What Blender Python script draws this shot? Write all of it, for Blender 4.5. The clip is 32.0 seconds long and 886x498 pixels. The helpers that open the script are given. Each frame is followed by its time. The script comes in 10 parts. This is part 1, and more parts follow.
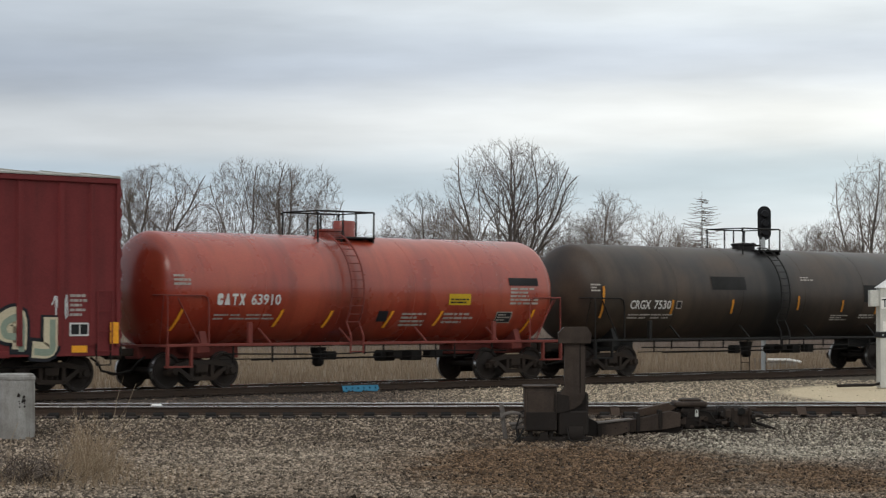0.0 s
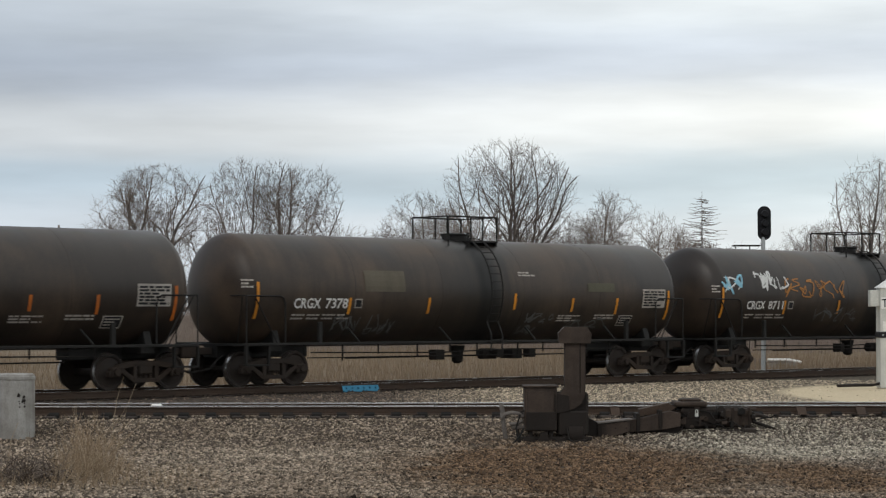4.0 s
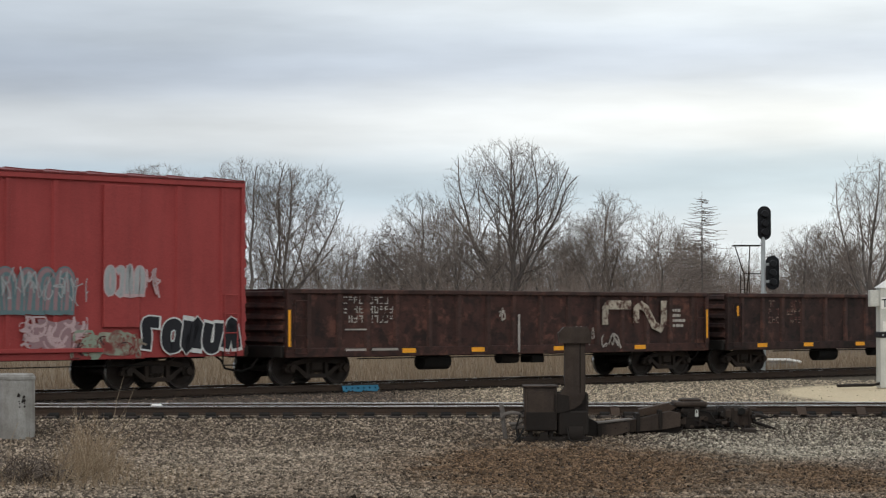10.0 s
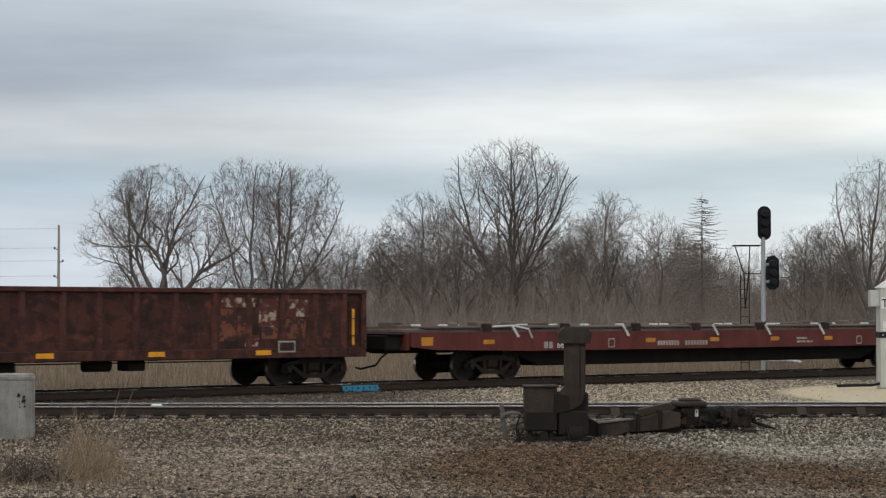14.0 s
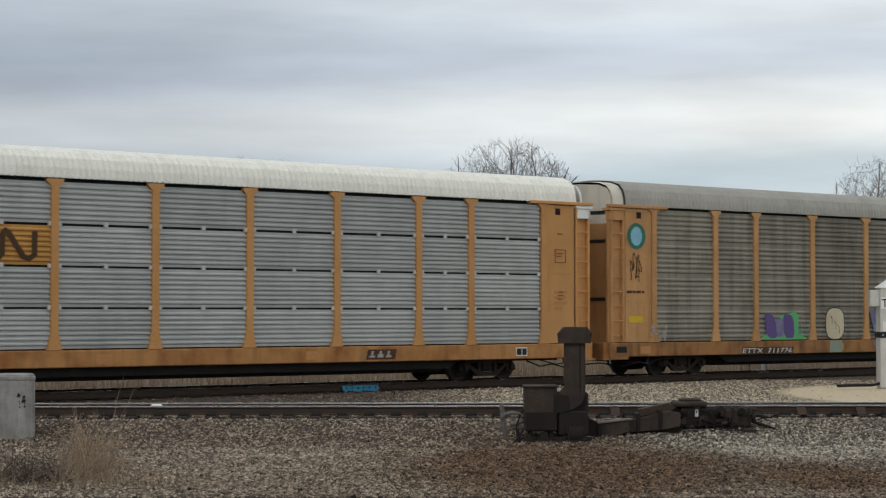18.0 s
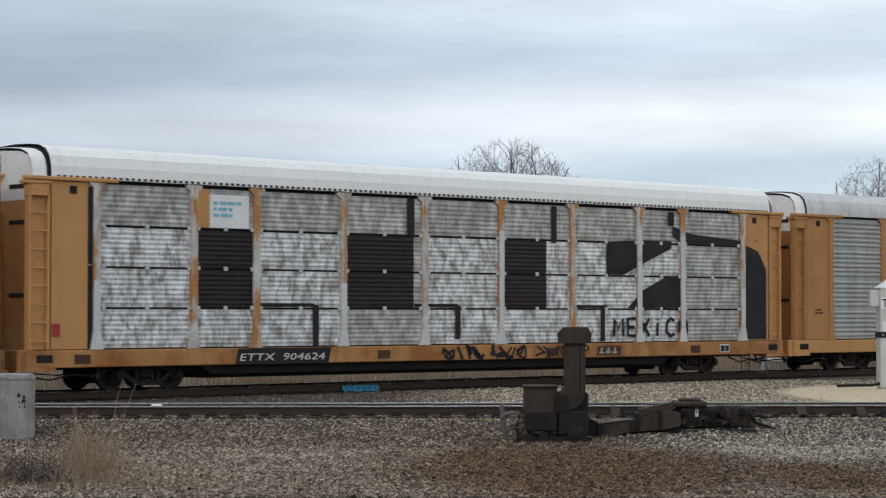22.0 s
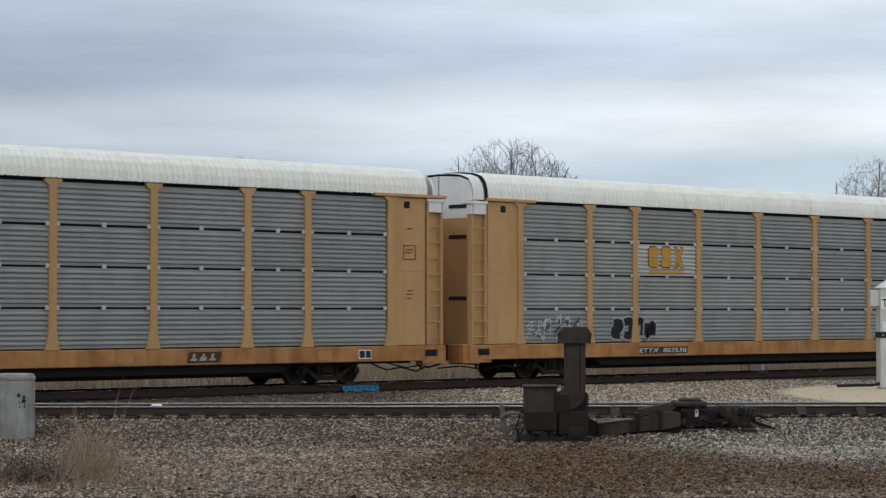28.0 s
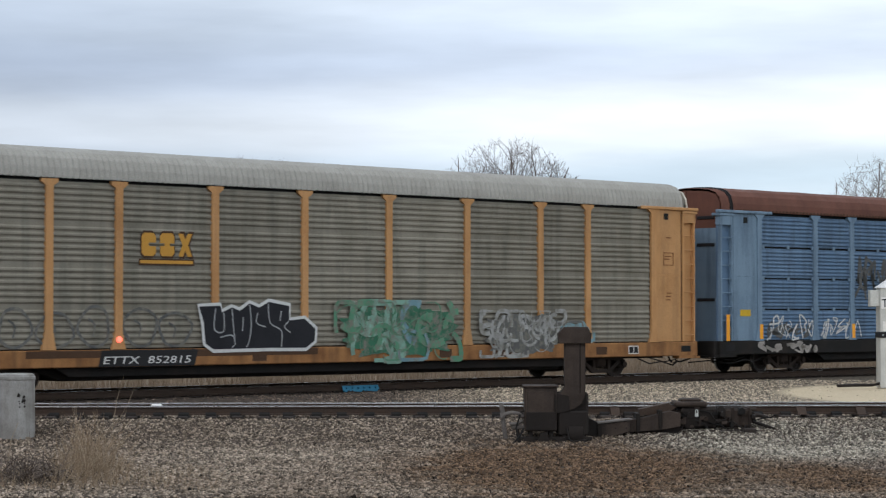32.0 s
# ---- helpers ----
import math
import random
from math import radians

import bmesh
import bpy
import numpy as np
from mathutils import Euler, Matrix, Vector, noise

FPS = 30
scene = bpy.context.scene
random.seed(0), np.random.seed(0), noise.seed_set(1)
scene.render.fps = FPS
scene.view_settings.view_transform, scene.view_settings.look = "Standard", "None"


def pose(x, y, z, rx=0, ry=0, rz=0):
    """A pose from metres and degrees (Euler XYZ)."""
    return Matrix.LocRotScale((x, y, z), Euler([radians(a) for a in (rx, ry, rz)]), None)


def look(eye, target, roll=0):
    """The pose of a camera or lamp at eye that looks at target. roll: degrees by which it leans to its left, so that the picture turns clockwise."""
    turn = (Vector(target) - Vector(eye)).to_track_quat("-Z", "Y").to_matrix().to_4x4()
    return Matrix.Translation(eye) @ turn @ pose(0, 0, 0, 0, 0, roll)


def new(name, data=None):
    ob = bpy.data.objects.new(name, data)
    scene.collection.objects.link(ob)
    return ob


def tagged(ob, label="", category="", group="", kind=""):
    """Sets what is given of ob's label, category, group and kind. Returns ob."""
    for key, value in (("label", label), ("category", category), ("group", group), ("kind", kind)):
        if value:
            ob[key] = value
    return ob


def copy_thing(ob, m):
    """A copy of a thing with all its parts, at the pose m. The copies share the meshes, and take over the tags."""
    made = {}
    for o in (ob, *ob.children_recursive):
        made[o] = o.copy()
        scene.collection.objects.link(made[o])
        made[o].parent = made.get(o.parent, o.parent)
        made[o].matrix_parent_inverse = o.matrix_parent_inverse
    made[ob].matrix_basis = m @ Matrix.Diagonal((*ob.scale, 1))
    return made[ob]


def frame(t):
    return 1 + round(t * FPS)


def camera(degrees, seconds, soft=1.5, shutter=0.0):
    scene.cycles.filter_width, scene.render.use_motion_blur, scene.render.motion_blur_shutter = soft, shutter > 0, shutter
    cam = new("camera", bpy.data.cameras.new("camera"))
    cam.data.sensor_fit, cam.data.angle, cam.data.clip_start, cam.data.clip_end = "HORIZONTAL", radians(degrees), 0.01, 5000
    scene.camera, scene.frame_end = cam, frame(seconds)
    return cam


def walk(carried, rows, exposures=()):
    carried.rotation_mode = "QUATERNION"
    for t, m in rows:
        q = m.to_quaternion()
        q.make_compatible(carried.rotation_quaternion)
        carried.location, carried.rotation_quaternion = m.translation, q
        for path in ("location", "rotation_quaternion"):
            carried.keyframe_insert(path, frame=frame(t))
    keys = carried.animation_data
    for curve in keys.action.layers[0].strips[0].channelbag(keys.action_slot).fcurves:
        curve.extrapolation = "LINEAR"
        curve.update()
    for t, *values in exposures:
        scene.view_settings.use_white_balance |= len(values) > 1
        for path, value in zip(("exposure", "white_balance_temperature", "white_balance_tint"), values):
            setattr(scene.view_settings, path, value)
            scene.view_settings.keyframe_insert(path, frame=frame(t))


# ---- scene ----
# ---------------------------------------------------------------- camera
EYE = (0.0, 0.0, 1.829)
cam = camera(22.75, 32.0, 1.25, 0.12)
AIM = look(EYE, (0.0, 100.0, 4.763))
walk(cam, [(0, AIM), (32, AIM)], [(0, 0.10, 6650, 10), (6, 0.14, 6650, 10), (10.3, 0.18, 6650, 10), (11.7, 0.05, 6600, 10), (14, 0.02, 6600, 10), (17, -0.05, 6550, 10), (18.5, -0.03, 6500, 10), (20, 0.26, 6200, 10.6), (22, 0.08, 6180, 11), (24, 0.03, 6150, 11), (29, -0.03, 6180, 11), (30.5, 0.03, 6180, 11), (32, 0.28, 6130, 11.5)])

# ---------------------------------------------------------------- sky and light
SUN_EL, SUN_AZ = radians(38), radians(215)


def build_sky():
    world = bpy.data.worlds.new("overcast_sky")
    scene.world = world
    world.use_nodes = True
    nt = world.node_tree
    nt.nodes.clear()
    N, L = nt.nodes.new, nt.links.new
    out = N("ShaderNodeOutputWorld")
    bg = N("ShaderNodeBackground")
    bg.inputs["Strength"].default_value = 1.0
    L(bg.outputs[0], out.inputs[0])
    sky = N("ShaderNodeTexSky")
    sky.sky_type = "NISHITA"
    sky.sun_disc = False
    sky.sun_elevation, sky.sun_rotation = SUN_EL, SUN_AZ
    dim = N("ShaderNodeMix")
    dim.data_type, dim.blend_type = "RGBA", "MULTIPLY"
    dim.inputs[0].default_value = 1.0
    L(sky.outputs[0], dim.inputs[6])
    dim.inputs[7].default_value = (0.1, 0.1, 0.1, 1)
    tc = N("ShaderNodeTexCoord")
    sep = N("ShaderNodeSeparateXYZ")
    L(tc.outputs["Generated"], sep.inputs[0])
    # long flat cloud banks: noise stretched along the horizon
    mp = N("ShaderNodeMapping")
    mp.inputs["Scale"].default_value = (3.2, 3.2, 26.0)
    L(tc.outputs["Generated"], mp.inputs[0])
    n1 = N("ShaderNodeTexNoise")
    n1.inputs["Scale"].default_value = 1.0
    n1.inputs["Detail"].default_value = 5.0
    n1.inputs["Roughness"].default_value = 0.5
    L(mp.outputs[0], n1.inputs["Vector"])
    mp2 = N("ShaderNodeMapping")
    mp2.inputs["Scale"].default_value = (9.0, 9.0, 60.0)
    mp2.inputs["Rotation"].default_value = (0.0, 0.06, 0.0)
    L(tc.outputs["Generated"], mp2.inputs[0])
    n2 = N("ShaderNodeTexNoise")
    n2.inputs["Scale"].default_value = 1.0
    n2.inputs["Detail"].default_value = 6.0
    L(mp2.outputs[0], n2.inputs["Vector"])
    wob = N("ShaderNodeMath")
    wob.operation = "MULTIPLY_ADD"
    L(n1.outputs[0], wob.inputs[0])
    wob.inputs[1].default_value = 0.034
    wob.inputs[2].default_value = -0.017
    el = N("ShaderNodeMath")
    el.operation = "ADD"
    L(sep.outputs[2], el.inputs[0])
    L(wob.outputs[0], el.inputs[1])
    sc = N("ShaderNodeMath")
    sc.operation = "MULTIPLY"
    L(el.outputs[0], sc.inputs[0])
    sc.inputs[1].default_value = 5.0
    ramp = N("ShaderNodeValToRGB")
    ramp.color_ramp.interpolation = "B_SPLINE"
    stops = [(0.0, (0.72, 0.77, 0.83)), (0.2, (0.74, 0.79, 0.86)), (0.27, (0.565, 0.66, 0.745)),
             (0.34, (0.51, 0.605, 0.695)), (0.40, (0.86, 0.88, 0.91)), (0.46, (0.88, 0.90, 0.92)),
             (0.53, (0.66, 0.71, 0.80)), (0.60, (0.58, 0.64, 0.75)), (0.70, (0.80, 0.85, 0.90)),
             (1.0, (0.78, 0.82, 0.88))]
    while len(ramp.color_ramp.elements) < len(stops):
        ramp.color_ramp.elements.new(0.5)
    for e, (p, c) in zip(ramp.color_ramp.elements, stops):
        e.position, e.color = p, (*c, 1)
    L(sc.outputs[0], ramp.inputs[0])
    fine = N("ShaderNodeMapRange")
    L(n2.outputs[0], fine.inputs[0])
    fine.inputs[1].default_value, fine.inputs[2].default_value = 0.25, 0.75
    fine.inputs[3].default_value, fine.inputs[4].default_value = 0.86, 1.12
    mul = N("ShaderNodeMix")
    mul.data_type, mul.blend_type = "RGBA", "MULTIPLY"
    mul.inputs[0].default_value = 1.0
    L(ramp.outputs[0], mul.inputs[6])
    L(fine.outputs[0], mul.inputs[7])
    # an overcast dome grows brighter towards the zenith
    zen = N("ShaderNodeMapRange")
    L(sep.outputs[2], zen.inputs[0])
    zen.inputs[1].default_value, zen.inputs[2].default_value = 0.15, 1.0
    zen.inputs[3].default_value, zen.inputs[4].default_value = 1.0, 1.15
    mul2 = N("ShaderNodeMix")
    mul2.data_type, mul2.blend_type = "RGBA", "MULTIPLY"
    mul2.inputs[0].default_value = 1.0
    L(mul.outputs[2], mul2.inputs[6])
    east = N("ShaderNodeMapRange")                # thinner cloud towards the east
    L(sep.outputs[0], east.inputs[0])
    east.inputs[1].default_value, east.inputs[2].default_value = -0.3, 0.3
    east.inputs[3].default_value, east.inputs[4].default_value = 0.84, 1.12
    both = N("ShaderNodeMath")
    both.operation = "MULTIPLY"
    L(zen.outputs[0], both.inputs[0])
    L(east.outputs[0], both.inputs[1])
    # a darker bank high in the west
    west = N("ShaderNodeMapRange")
    L(sep.outputs[0], west.inputs[0])
    for i, v in enumerate((0.03, -0.15, 0.0, 0.23)):
        west.inputs[i + 1].default_value = v
    high = N("ShaderNodeMapRange")
    L(el.outputs[0], high.inputs[0])
    for i, v in enumerate((0.058, 0.088, 0.0, 1.0)):
        high.inputs[i + 1].default_value = v
    bank = N("ShaderNodeMath")
    bank.operation = "MULTIPLY"
    L(west.outputs[0], bank.inputs[0])
    L(high.outputs[0], bank.inputs[1])
    less = N("ShaderNodeMath")
    less.operation = "SUBTRACT"
    less.inputs[0].default_value = 1.0
    L(bank.outputs[0], less.inputs[1])
    third = N("ShaderNodeMath")
    third.operation = "MULTIPLY"
    L(both.outputs[0], third.inputs[0])
    L(less.outputs[0], third.inputs[1])
    tone = N("ShaderNodeMix")                     # bluer in the west, warmer in the east
    tone.data_type = "RGBA"
    tone.inputs[6].default_value, tone.inputs[7].default_value = (0.955, 0.995, 1.03, 1), (1.0, 1.0, 0.955, 1)
    warm = N("ShaderNodeMapRange")
    L(sep.outputs[0], warm.inputs[0])
    warm.inputs[1].default_value, warm.inputs[2].default_value = -0.18, 0.16
    L(warm.outputs[0], tone.inputs[0])
    tint = N("ShaderNodeMix")
    tint.data_type, tint.blend_type = "RGBA", "MULTIPLY"
    tint.inputs[0].default_value = 1.0
    L(tone.outputs[2], tint.inputs[6])
    L(third.outputs[0], tint.inputs[7])
    L(tint.outputs[2], mul2.inputs[7])
    mix = N("ShaderNodeMix")
    mix.data_type = "RGBA"
    mix.inputs[0].default_value = 0.92
    L(dim.outputs[2], mix.inputs[6])
    L(mul2.outputs[2], mix.inputs[7])
    L(mix.outputs[2], bg.inputs[0])


build_sky()
sun = new("sun", bpy.data.lights.new("sun", "SUN"))
sun.data.energy, sun.data.angle, sun.data.color = 0.6, radians(14), (1.0, 0.96, 0.9)
sun.matrix_world = look((0, 0, 60), (60 * math.cos(SUN_EL) * 0.55, 60 * math.cos(SUN_EL) * 0.83, 60 - 60 * math.sin(SUN_EL)))

# ---------------------------------------------------------------- the plan
TH = 43.0                                     # the train's track against the picture's width
CT, ST = math.cos(radians(TH)), math.sin(radians(TH))
PC = 44.47                                    # distance of that track's middle from the eye


def on_track(s, off=0.0, z=0.0):
    """A place s metres along the train's track and off metres beyond its middle."""
    return Vector((-ST * (PC + off) + CT * s, CT * (PC + off) + ST * s, z))


def run(t):
    """How far the train has gone by t seconds."""
    return 12.0585 * t + 5.571e-4 * t * t - 1.692e-4 * t ** 3


def time_at(d):
    t = d / 12.0
    for _ in range(6):
        t -= (run(t) - d) / 11.9
    return t


# ---------------------------------------------------------------- materials
def nodes_of(name):
    m = bpy.data.materials.new(name)
    m.use_nodes = True
    nt = m.node_tree
    return m, nt, nt.nodes["Principled BSDF"], nt.nodes.new, nt.links.new


def mixc(nt, fac, a, b, mode="MIX"):
    n = nt.nodes.new("ShaderNodeMix")
    n.data_type, n.blend_type = "RGBA", mode
    for sock, val in ((n.inputs[0], fac), (n.inputs[6], a), (n.inputs[7], b)):
        if isinstance(val, (int, float)):
            sock.default_value = val
        elif isinstance(val, tuple):
            sock.default_value = (*val, 1)
        else:
            nt.links.new(val, sock)
    return n.outputs[2]


def remap(nt, val, a, b, c=0.0, d=1.0):
    n = nt.nodes.new("ShaderNodeMapRange")
    nt.links.new(val, n.inputs[0])
    for i, v in enumerate((a, b, c, d)):
        n.inputs[i + 1].default_value = v
    return n.outputs[0]


def noise_of(nt, vec, scale, detail=4.0, stretch=None, rough=0.55):
    if stretch:
        mp = nt.nodes.new("ShaderNodeMapping")
        mp.inputs["Scale"].default_value = stretch
        nt.links.new(vec, mp.inputs[0])
        vec = mp.outputs[0]
    n = nt.nodes.new("ShaderNodeTexNoise")
    n.inputs["Scale"].default_value, n.inputs["Detail"].default_value = scale, detail
    n.inputs["Roughness"].default_value = rough
    nt.links.new(vec, n.inputs["Vector"])
    return n.outputs[0]


def surface(name, base, rough=0.6, metal=0.0, worn=None, wear=0.3, grime=None, streak=0.3, scale=1.2,
            bump=0.15, vary=0.0, spec=0.15, fine=0.3, rust=None, blotch=0.0):
    """Paint or metal with broad worn patches, streaks that run down, fine grain and a little relief."""
    m, nt, bsdf, N, L = nodes_of(name)
    worn = worn or tuple(c * 0.6 for c in base)
    grime = grime or tuple(0.35 * c + 0.012 for c in base)
    tc = N("ShaderNodeTexCoord")
    info = N("ShaderNodeObjectInfo")
    shift = N("ShaderNodeVectorMath")
    shift.operation = "ADD"
    L(tc.outputs["Object"], shift.inputs[0])
    ten = N("ShaderNodeMath")
    ten.operation = "MULTIPLY"
    L(info.outputs["Random"], ten.inputs[0])
    ten.inputs[1].default_value = 40.0
    L(ten.outputs[0], shift.inputs[1])
    vec = shift.outputs[0]
    broad = noise_of(nt, vec, scale, 5)
    runs = noise_of(nt, vec, 1.0, 5, (3.4, 3.4, 0.32))
    grain = noise_of(nt, vec, 38.0, 3)
    col = mixc(nt, remap(nt, broad, 0.42, 0.72, 0.0, wear), base, worn)
    col = mixc(nt, remap(nt, runs, 0.46, 0.72, 0.0, streak), col, grime)
    if rust:
        # rust that breaks out in patches, and sooty scabs
        scab = noise_of(nt, vec, 2.1, 7, None, 0.68)
        soot = noise_of(nt, vec, 1.0, 6, (2.6, 2.6, 3.6), 0.66)
        col = mixc(nt, remap(nt, scab, 0.53, 0.66, 0.0, blotch), col, rust)
        col = mixc(nt, remap(nt, soot, 0.50, 0.60, 0.0, blotch), col, grime)
    gv = remap(nt, grain, 0.3, 0.7, 1.0 - fine * 0.5, 1.0 + fine * 0.35)
    col = mixc(nt, 1.0, col, gv, "MULTIPLY")
    if vary:
        col = mixc(nt, 1.0, col, remap(nt, info.outputs["Random"], 0, 1, 1.0 - vary, 1.0 + vary), "MULTIPLY")
    L(col, bsdf.inputs["Base Color"])
    L(remap(nt, broad, 0.3, 0.7, max(0.05, rough - 0.12), min(1.0, rough + 0.15)), bsdf.inputs["Roughness"])
    bsdf.inputs["Metallic"].default_value = metal
    bsdf.inputs["Specular IOR Level"].default_value = spec
    if bump:
        b = N("ShaderNodeBump")
        b.inputs["Strength"].default_value, b.inputs["Distance"].default_value = bump, 0.02
        L(grain, b.inputs["Height"])
        L(b.outputs[0], bsdf.inputs["Normal"])
    return m


def tank_material(name, base, bloom, spill, x_spill, amount, rough, spec):
    """Tank paint with a dusty bloom, runs of grime and a dark spill down both sides of the filling hatch and at the ends."""
    m, nt, bsdf, N, L = nodes_of(name)
    tc, info = N("ShaderNodeTexCoord"), N("ShaderNodeObjectInfo")
    vec = tc.outputs["Object"]
    moved = N("ShaderNodeVectorMath")
    moved.operation = "MULTIPLY_ADD"
    L(info.outputs["Random"], moved.inputs[0])
    moved.inputs[1].default_value = (30, 30, 30)
    L(vec, moved.inputs[2])
    own = moved.outputs[0]
    broad = noise_of(nt, own, 0.55, 5)
    runs = noise_of(nt, own, 1.0, 6, (3.0, 0.5, 0.35))
    grain = noise_of(nt, own, 30.0, 3)
    col = mixc(nt, remap(nt, broad, 0.42, 0.7), base, bloom)
    col = mixc(nt, remap(nt, runs, 0.48, 0.7, 0.0, 0.45), col, tuple(c * 0.45 for c in base))
    sep = N("ShaderNodeSeparateXYZ")
    L(vec, sep.inputs[0])

    def off(val, at, add, gain):
        d = N("ShaderNodeMath")
        d.operation = "SUBTRACT"
        L(val, d.inputs[0])
        d.inputs[1].default_value = at
        e = N("ShaderNodeMath")
        e.operation = "ABSOLUTE"
        L(d.outputs[0], e.inputs[0])
        g = N("ShaderNodeMath")
        g.operation = "MULTIPLY_ADD"
        L(add, g.inputs[0])
        g.inputs[1].default_value = gain
        L(e.outputs[0], g.inputs[2])
        return g.outputs[0]

    wet = remap(nt, off(sep.outputs[0], x_spill, runs, -1.6), -0.55, 0.35, amount, 0.0)
    col = mixc(nt, wet, col, spill)
    col = mixc(nt, 1.0, col, remap(nt, grain, 0.3, 0.7, 0.85, 1.12), "MULTIPLY")
    L(col, bsdf.inputs["Base Color"])
    L(remap(nt, broad, 0.3, 0.7, rough - 0.06, rough + 0.1), bsdf.inputs["Roughness"])
    bsdf.inputs["Specular IOR Level"].default_value = spec
    b = N("ShaderNodeBump")
    b.inputs["Strength"].default_value, b.inputs["Distance"].default_value = 0.12, 0.02
    L(broad, b.inputs["Height"])
    L(b.outputs[0], bsdf.inputs["Normal"])
    return m


def peel(name, paint, under, amount=0.5, scale=5.0, soft=0.03, stretch=None):
    """Old paint that has flaked off in patches down to what lies under it."""
    m, nt, bsdf, N, L = nodes_of(name)
    tc, info = N("ShaderNodeTexCoord"), N("ShaderNodeObjectInfo")
    moved = N("ShaderNodeVectorMath")
    moved.operation = "MULTIPLY_ADD"
    L(info.outputs["Random"], moved.inputs[0])
    moved.inputs[1].default_value = (30, 30, 30)
    L(tc.outputs["Object"], moved.inputs[2])
    flake = noise_of(nt, moved.outputs[0], scale, 6, stretch, 0.65)
    tone = noise_of(nt, moved.outputs[0], 2.2, 3)
    top = mixc(nt, remap(nt, tone, 0.35, 0.65), paint, tuple(c * 0.68 for c in paint))
    edge = 0.5 + (amount - 0.5) * 0.36
    L(mixc(nt, remap(nt, flake, edge - soft, edge + soft, 1.0, 0.0), top, under), bsdf.inputs["Base Color"])
    bsdf.inputs["Roughness"].default_value = 0.75
    bsdf.inputs["Specular IOR Level"].default_value = 0.15
    return m


def island(name, cols, rough=0.9, bump=0.0):
    """Loose pieces in one mesh, each with a shade of its own between the given colours."""
    m, nt, bsdf, N, L = nodes_of(name)
    geo = N("ShaderNodeNewGeometry")
    ramp = N("ShaderNodeValToRGB")
    while len(ramp.color_ramp.elements) < len(cols):
        ramp.color_ramp.elements.new(0.5)
    for i, (e, c) in enumerate(zip(ramp.color_ramp.elements, cols)):
        e.position, e.color = i / (len(cols) - 1), (*c, 1)
    L(geo.outputs["Random Per Island"], ramp.inputs[0])
    L(ramp.outputs[0], bsdf.inputs["Base Color"])
    bsdf.inputs["Roughness"].default_value = rough
    bsdf.inputs["Specular IOR Level"].default_value = 0.2
    return m


def ballast_material(name, stones):
    """Crushed stone: brown dust, a rust-brown oily patch by the heater, cleaner grey stone east of it."""
    m, nt, bsdf, N, L = nodes_of(name)
    geo = N("ShaderNodeNewGeometry")
    pos = geo.outputs["Position"]
    big = noise_of(nt, pos, 0.35, 4)
    mid = noise_of(nt, pos, 1.7, 4)
    sep = N("ShaderNodeSeparateXYZ")
    L(pos, sep.inputs[0])

    def blob(cx, cy, rx, ry):
        mp = N("ShaderNodeMapping")
        mp.vector_type = "POINT"
        mp.inputs["Location"].default_value = (-cx / rx, -cy / ry, 0)
        mp.inputs["Scale"].default_value = (1 / rx, 1 / ry, 0)
        L(pos, mp.inputs[0])
        ln = N("ShaderNodeVectorMath")
        ln.operation = "LENGTH"
        L(mp.outputs[0], ln.inputs[0])
        ad = N("ShaderNodeMath")
        ad.operation = "MULTIPLY_ADD"
        L(mid, ad.inputs[0])
        ad.inputs[1].default_value = 1.1
        L(ln.outputs["Value"], ad.inputs[2])
        return remap(nt, ad.outputs[0], 1.15, 1.65, 1.0, 0.0)

    dusty = mixc(nt, remap(nt, big, 0.35, 0.7), (0.092, 0.073, 0.0555), (0.122, 0.101, 0.079))
    col = mixc(nt, blob(8.4, 34.0, 2.8, 5.5), dusty, (0.066, 0.053, 0.042))
    col = mixc(nt, blob(6.4, 40.3, 3.5, 4.0), col, (0.136, 0.122, 0.099))
    col = mixc(nt, blob(4.3, 35.0, 1.3, 5.0), col, (0.058, 0.047, 0.036))
    col = mixc(nt, blob(5.7, 32.8, 1.2, 3.6), col, (0.056, 0.037, 0.023))
    col = mixc(nt, blob(2.0, 35.0, 3.1, 7.6), col, (0.053, 0.034, 0.0205))
    # clean pale stone between the tracks
    west = remap(nt, sep.outputs[0], -1.6, 1.6)
    pale = mixc(nt, west, (0.06, 0.046, 0.036), (0.170, 0.142, 0.106))
    col = mixc(nt, remap(nt, sep.outputs[1], 45.6, 46.2), col, pale)
    if stones:
        rnd = geo.outputs["Random Per Island"]
        shade = N("ShaderNodeValToRGB")
        for p, v in ((0.0, 0.2), (0.4, 0.62), (0.8, 1.1), (0.95, 1.7), (1.0, 5.2)):
            if p in (0.0, 1.0):
                e = shade.color_ramp.elements[int(p)]
            else:
                e = shade.color_ramp.elements.new(p)
            e.color = (v / 6, v / 6 * 0.985, v / 6 * 0.965, 1)
        L(rnd, shade.inputs[0])
        three = mixc(nt, 1.0, shade.outputs[0], (6.0, 6.0, 6.0), "MULTIPLY")
        col = mixc(nt, 1.0, col, three, "MULTIPLY")
        grain = noise_of(nt, pos, 60.0, 2)
        col = mixc(nt, 1.0, col, remap(nt, grain, 0.3, 0.7, 0.75, 1.2), "MULTIPLY")
    else:
        grain = noise_of(nt, pos, 24.0, 3)
        col = mixc(nt, 1.0, col, remap(nt, grain, 0.3, 0.7, 0.35, 1.0), "MULTIPLY")
    L(col, bsdf.inputs["Base Color"])
    bsdf.inputs["Roughness"].default_value = 0.92
    bsdf.inputs["Specular IOR Level"].default_value = 0.25
    return m


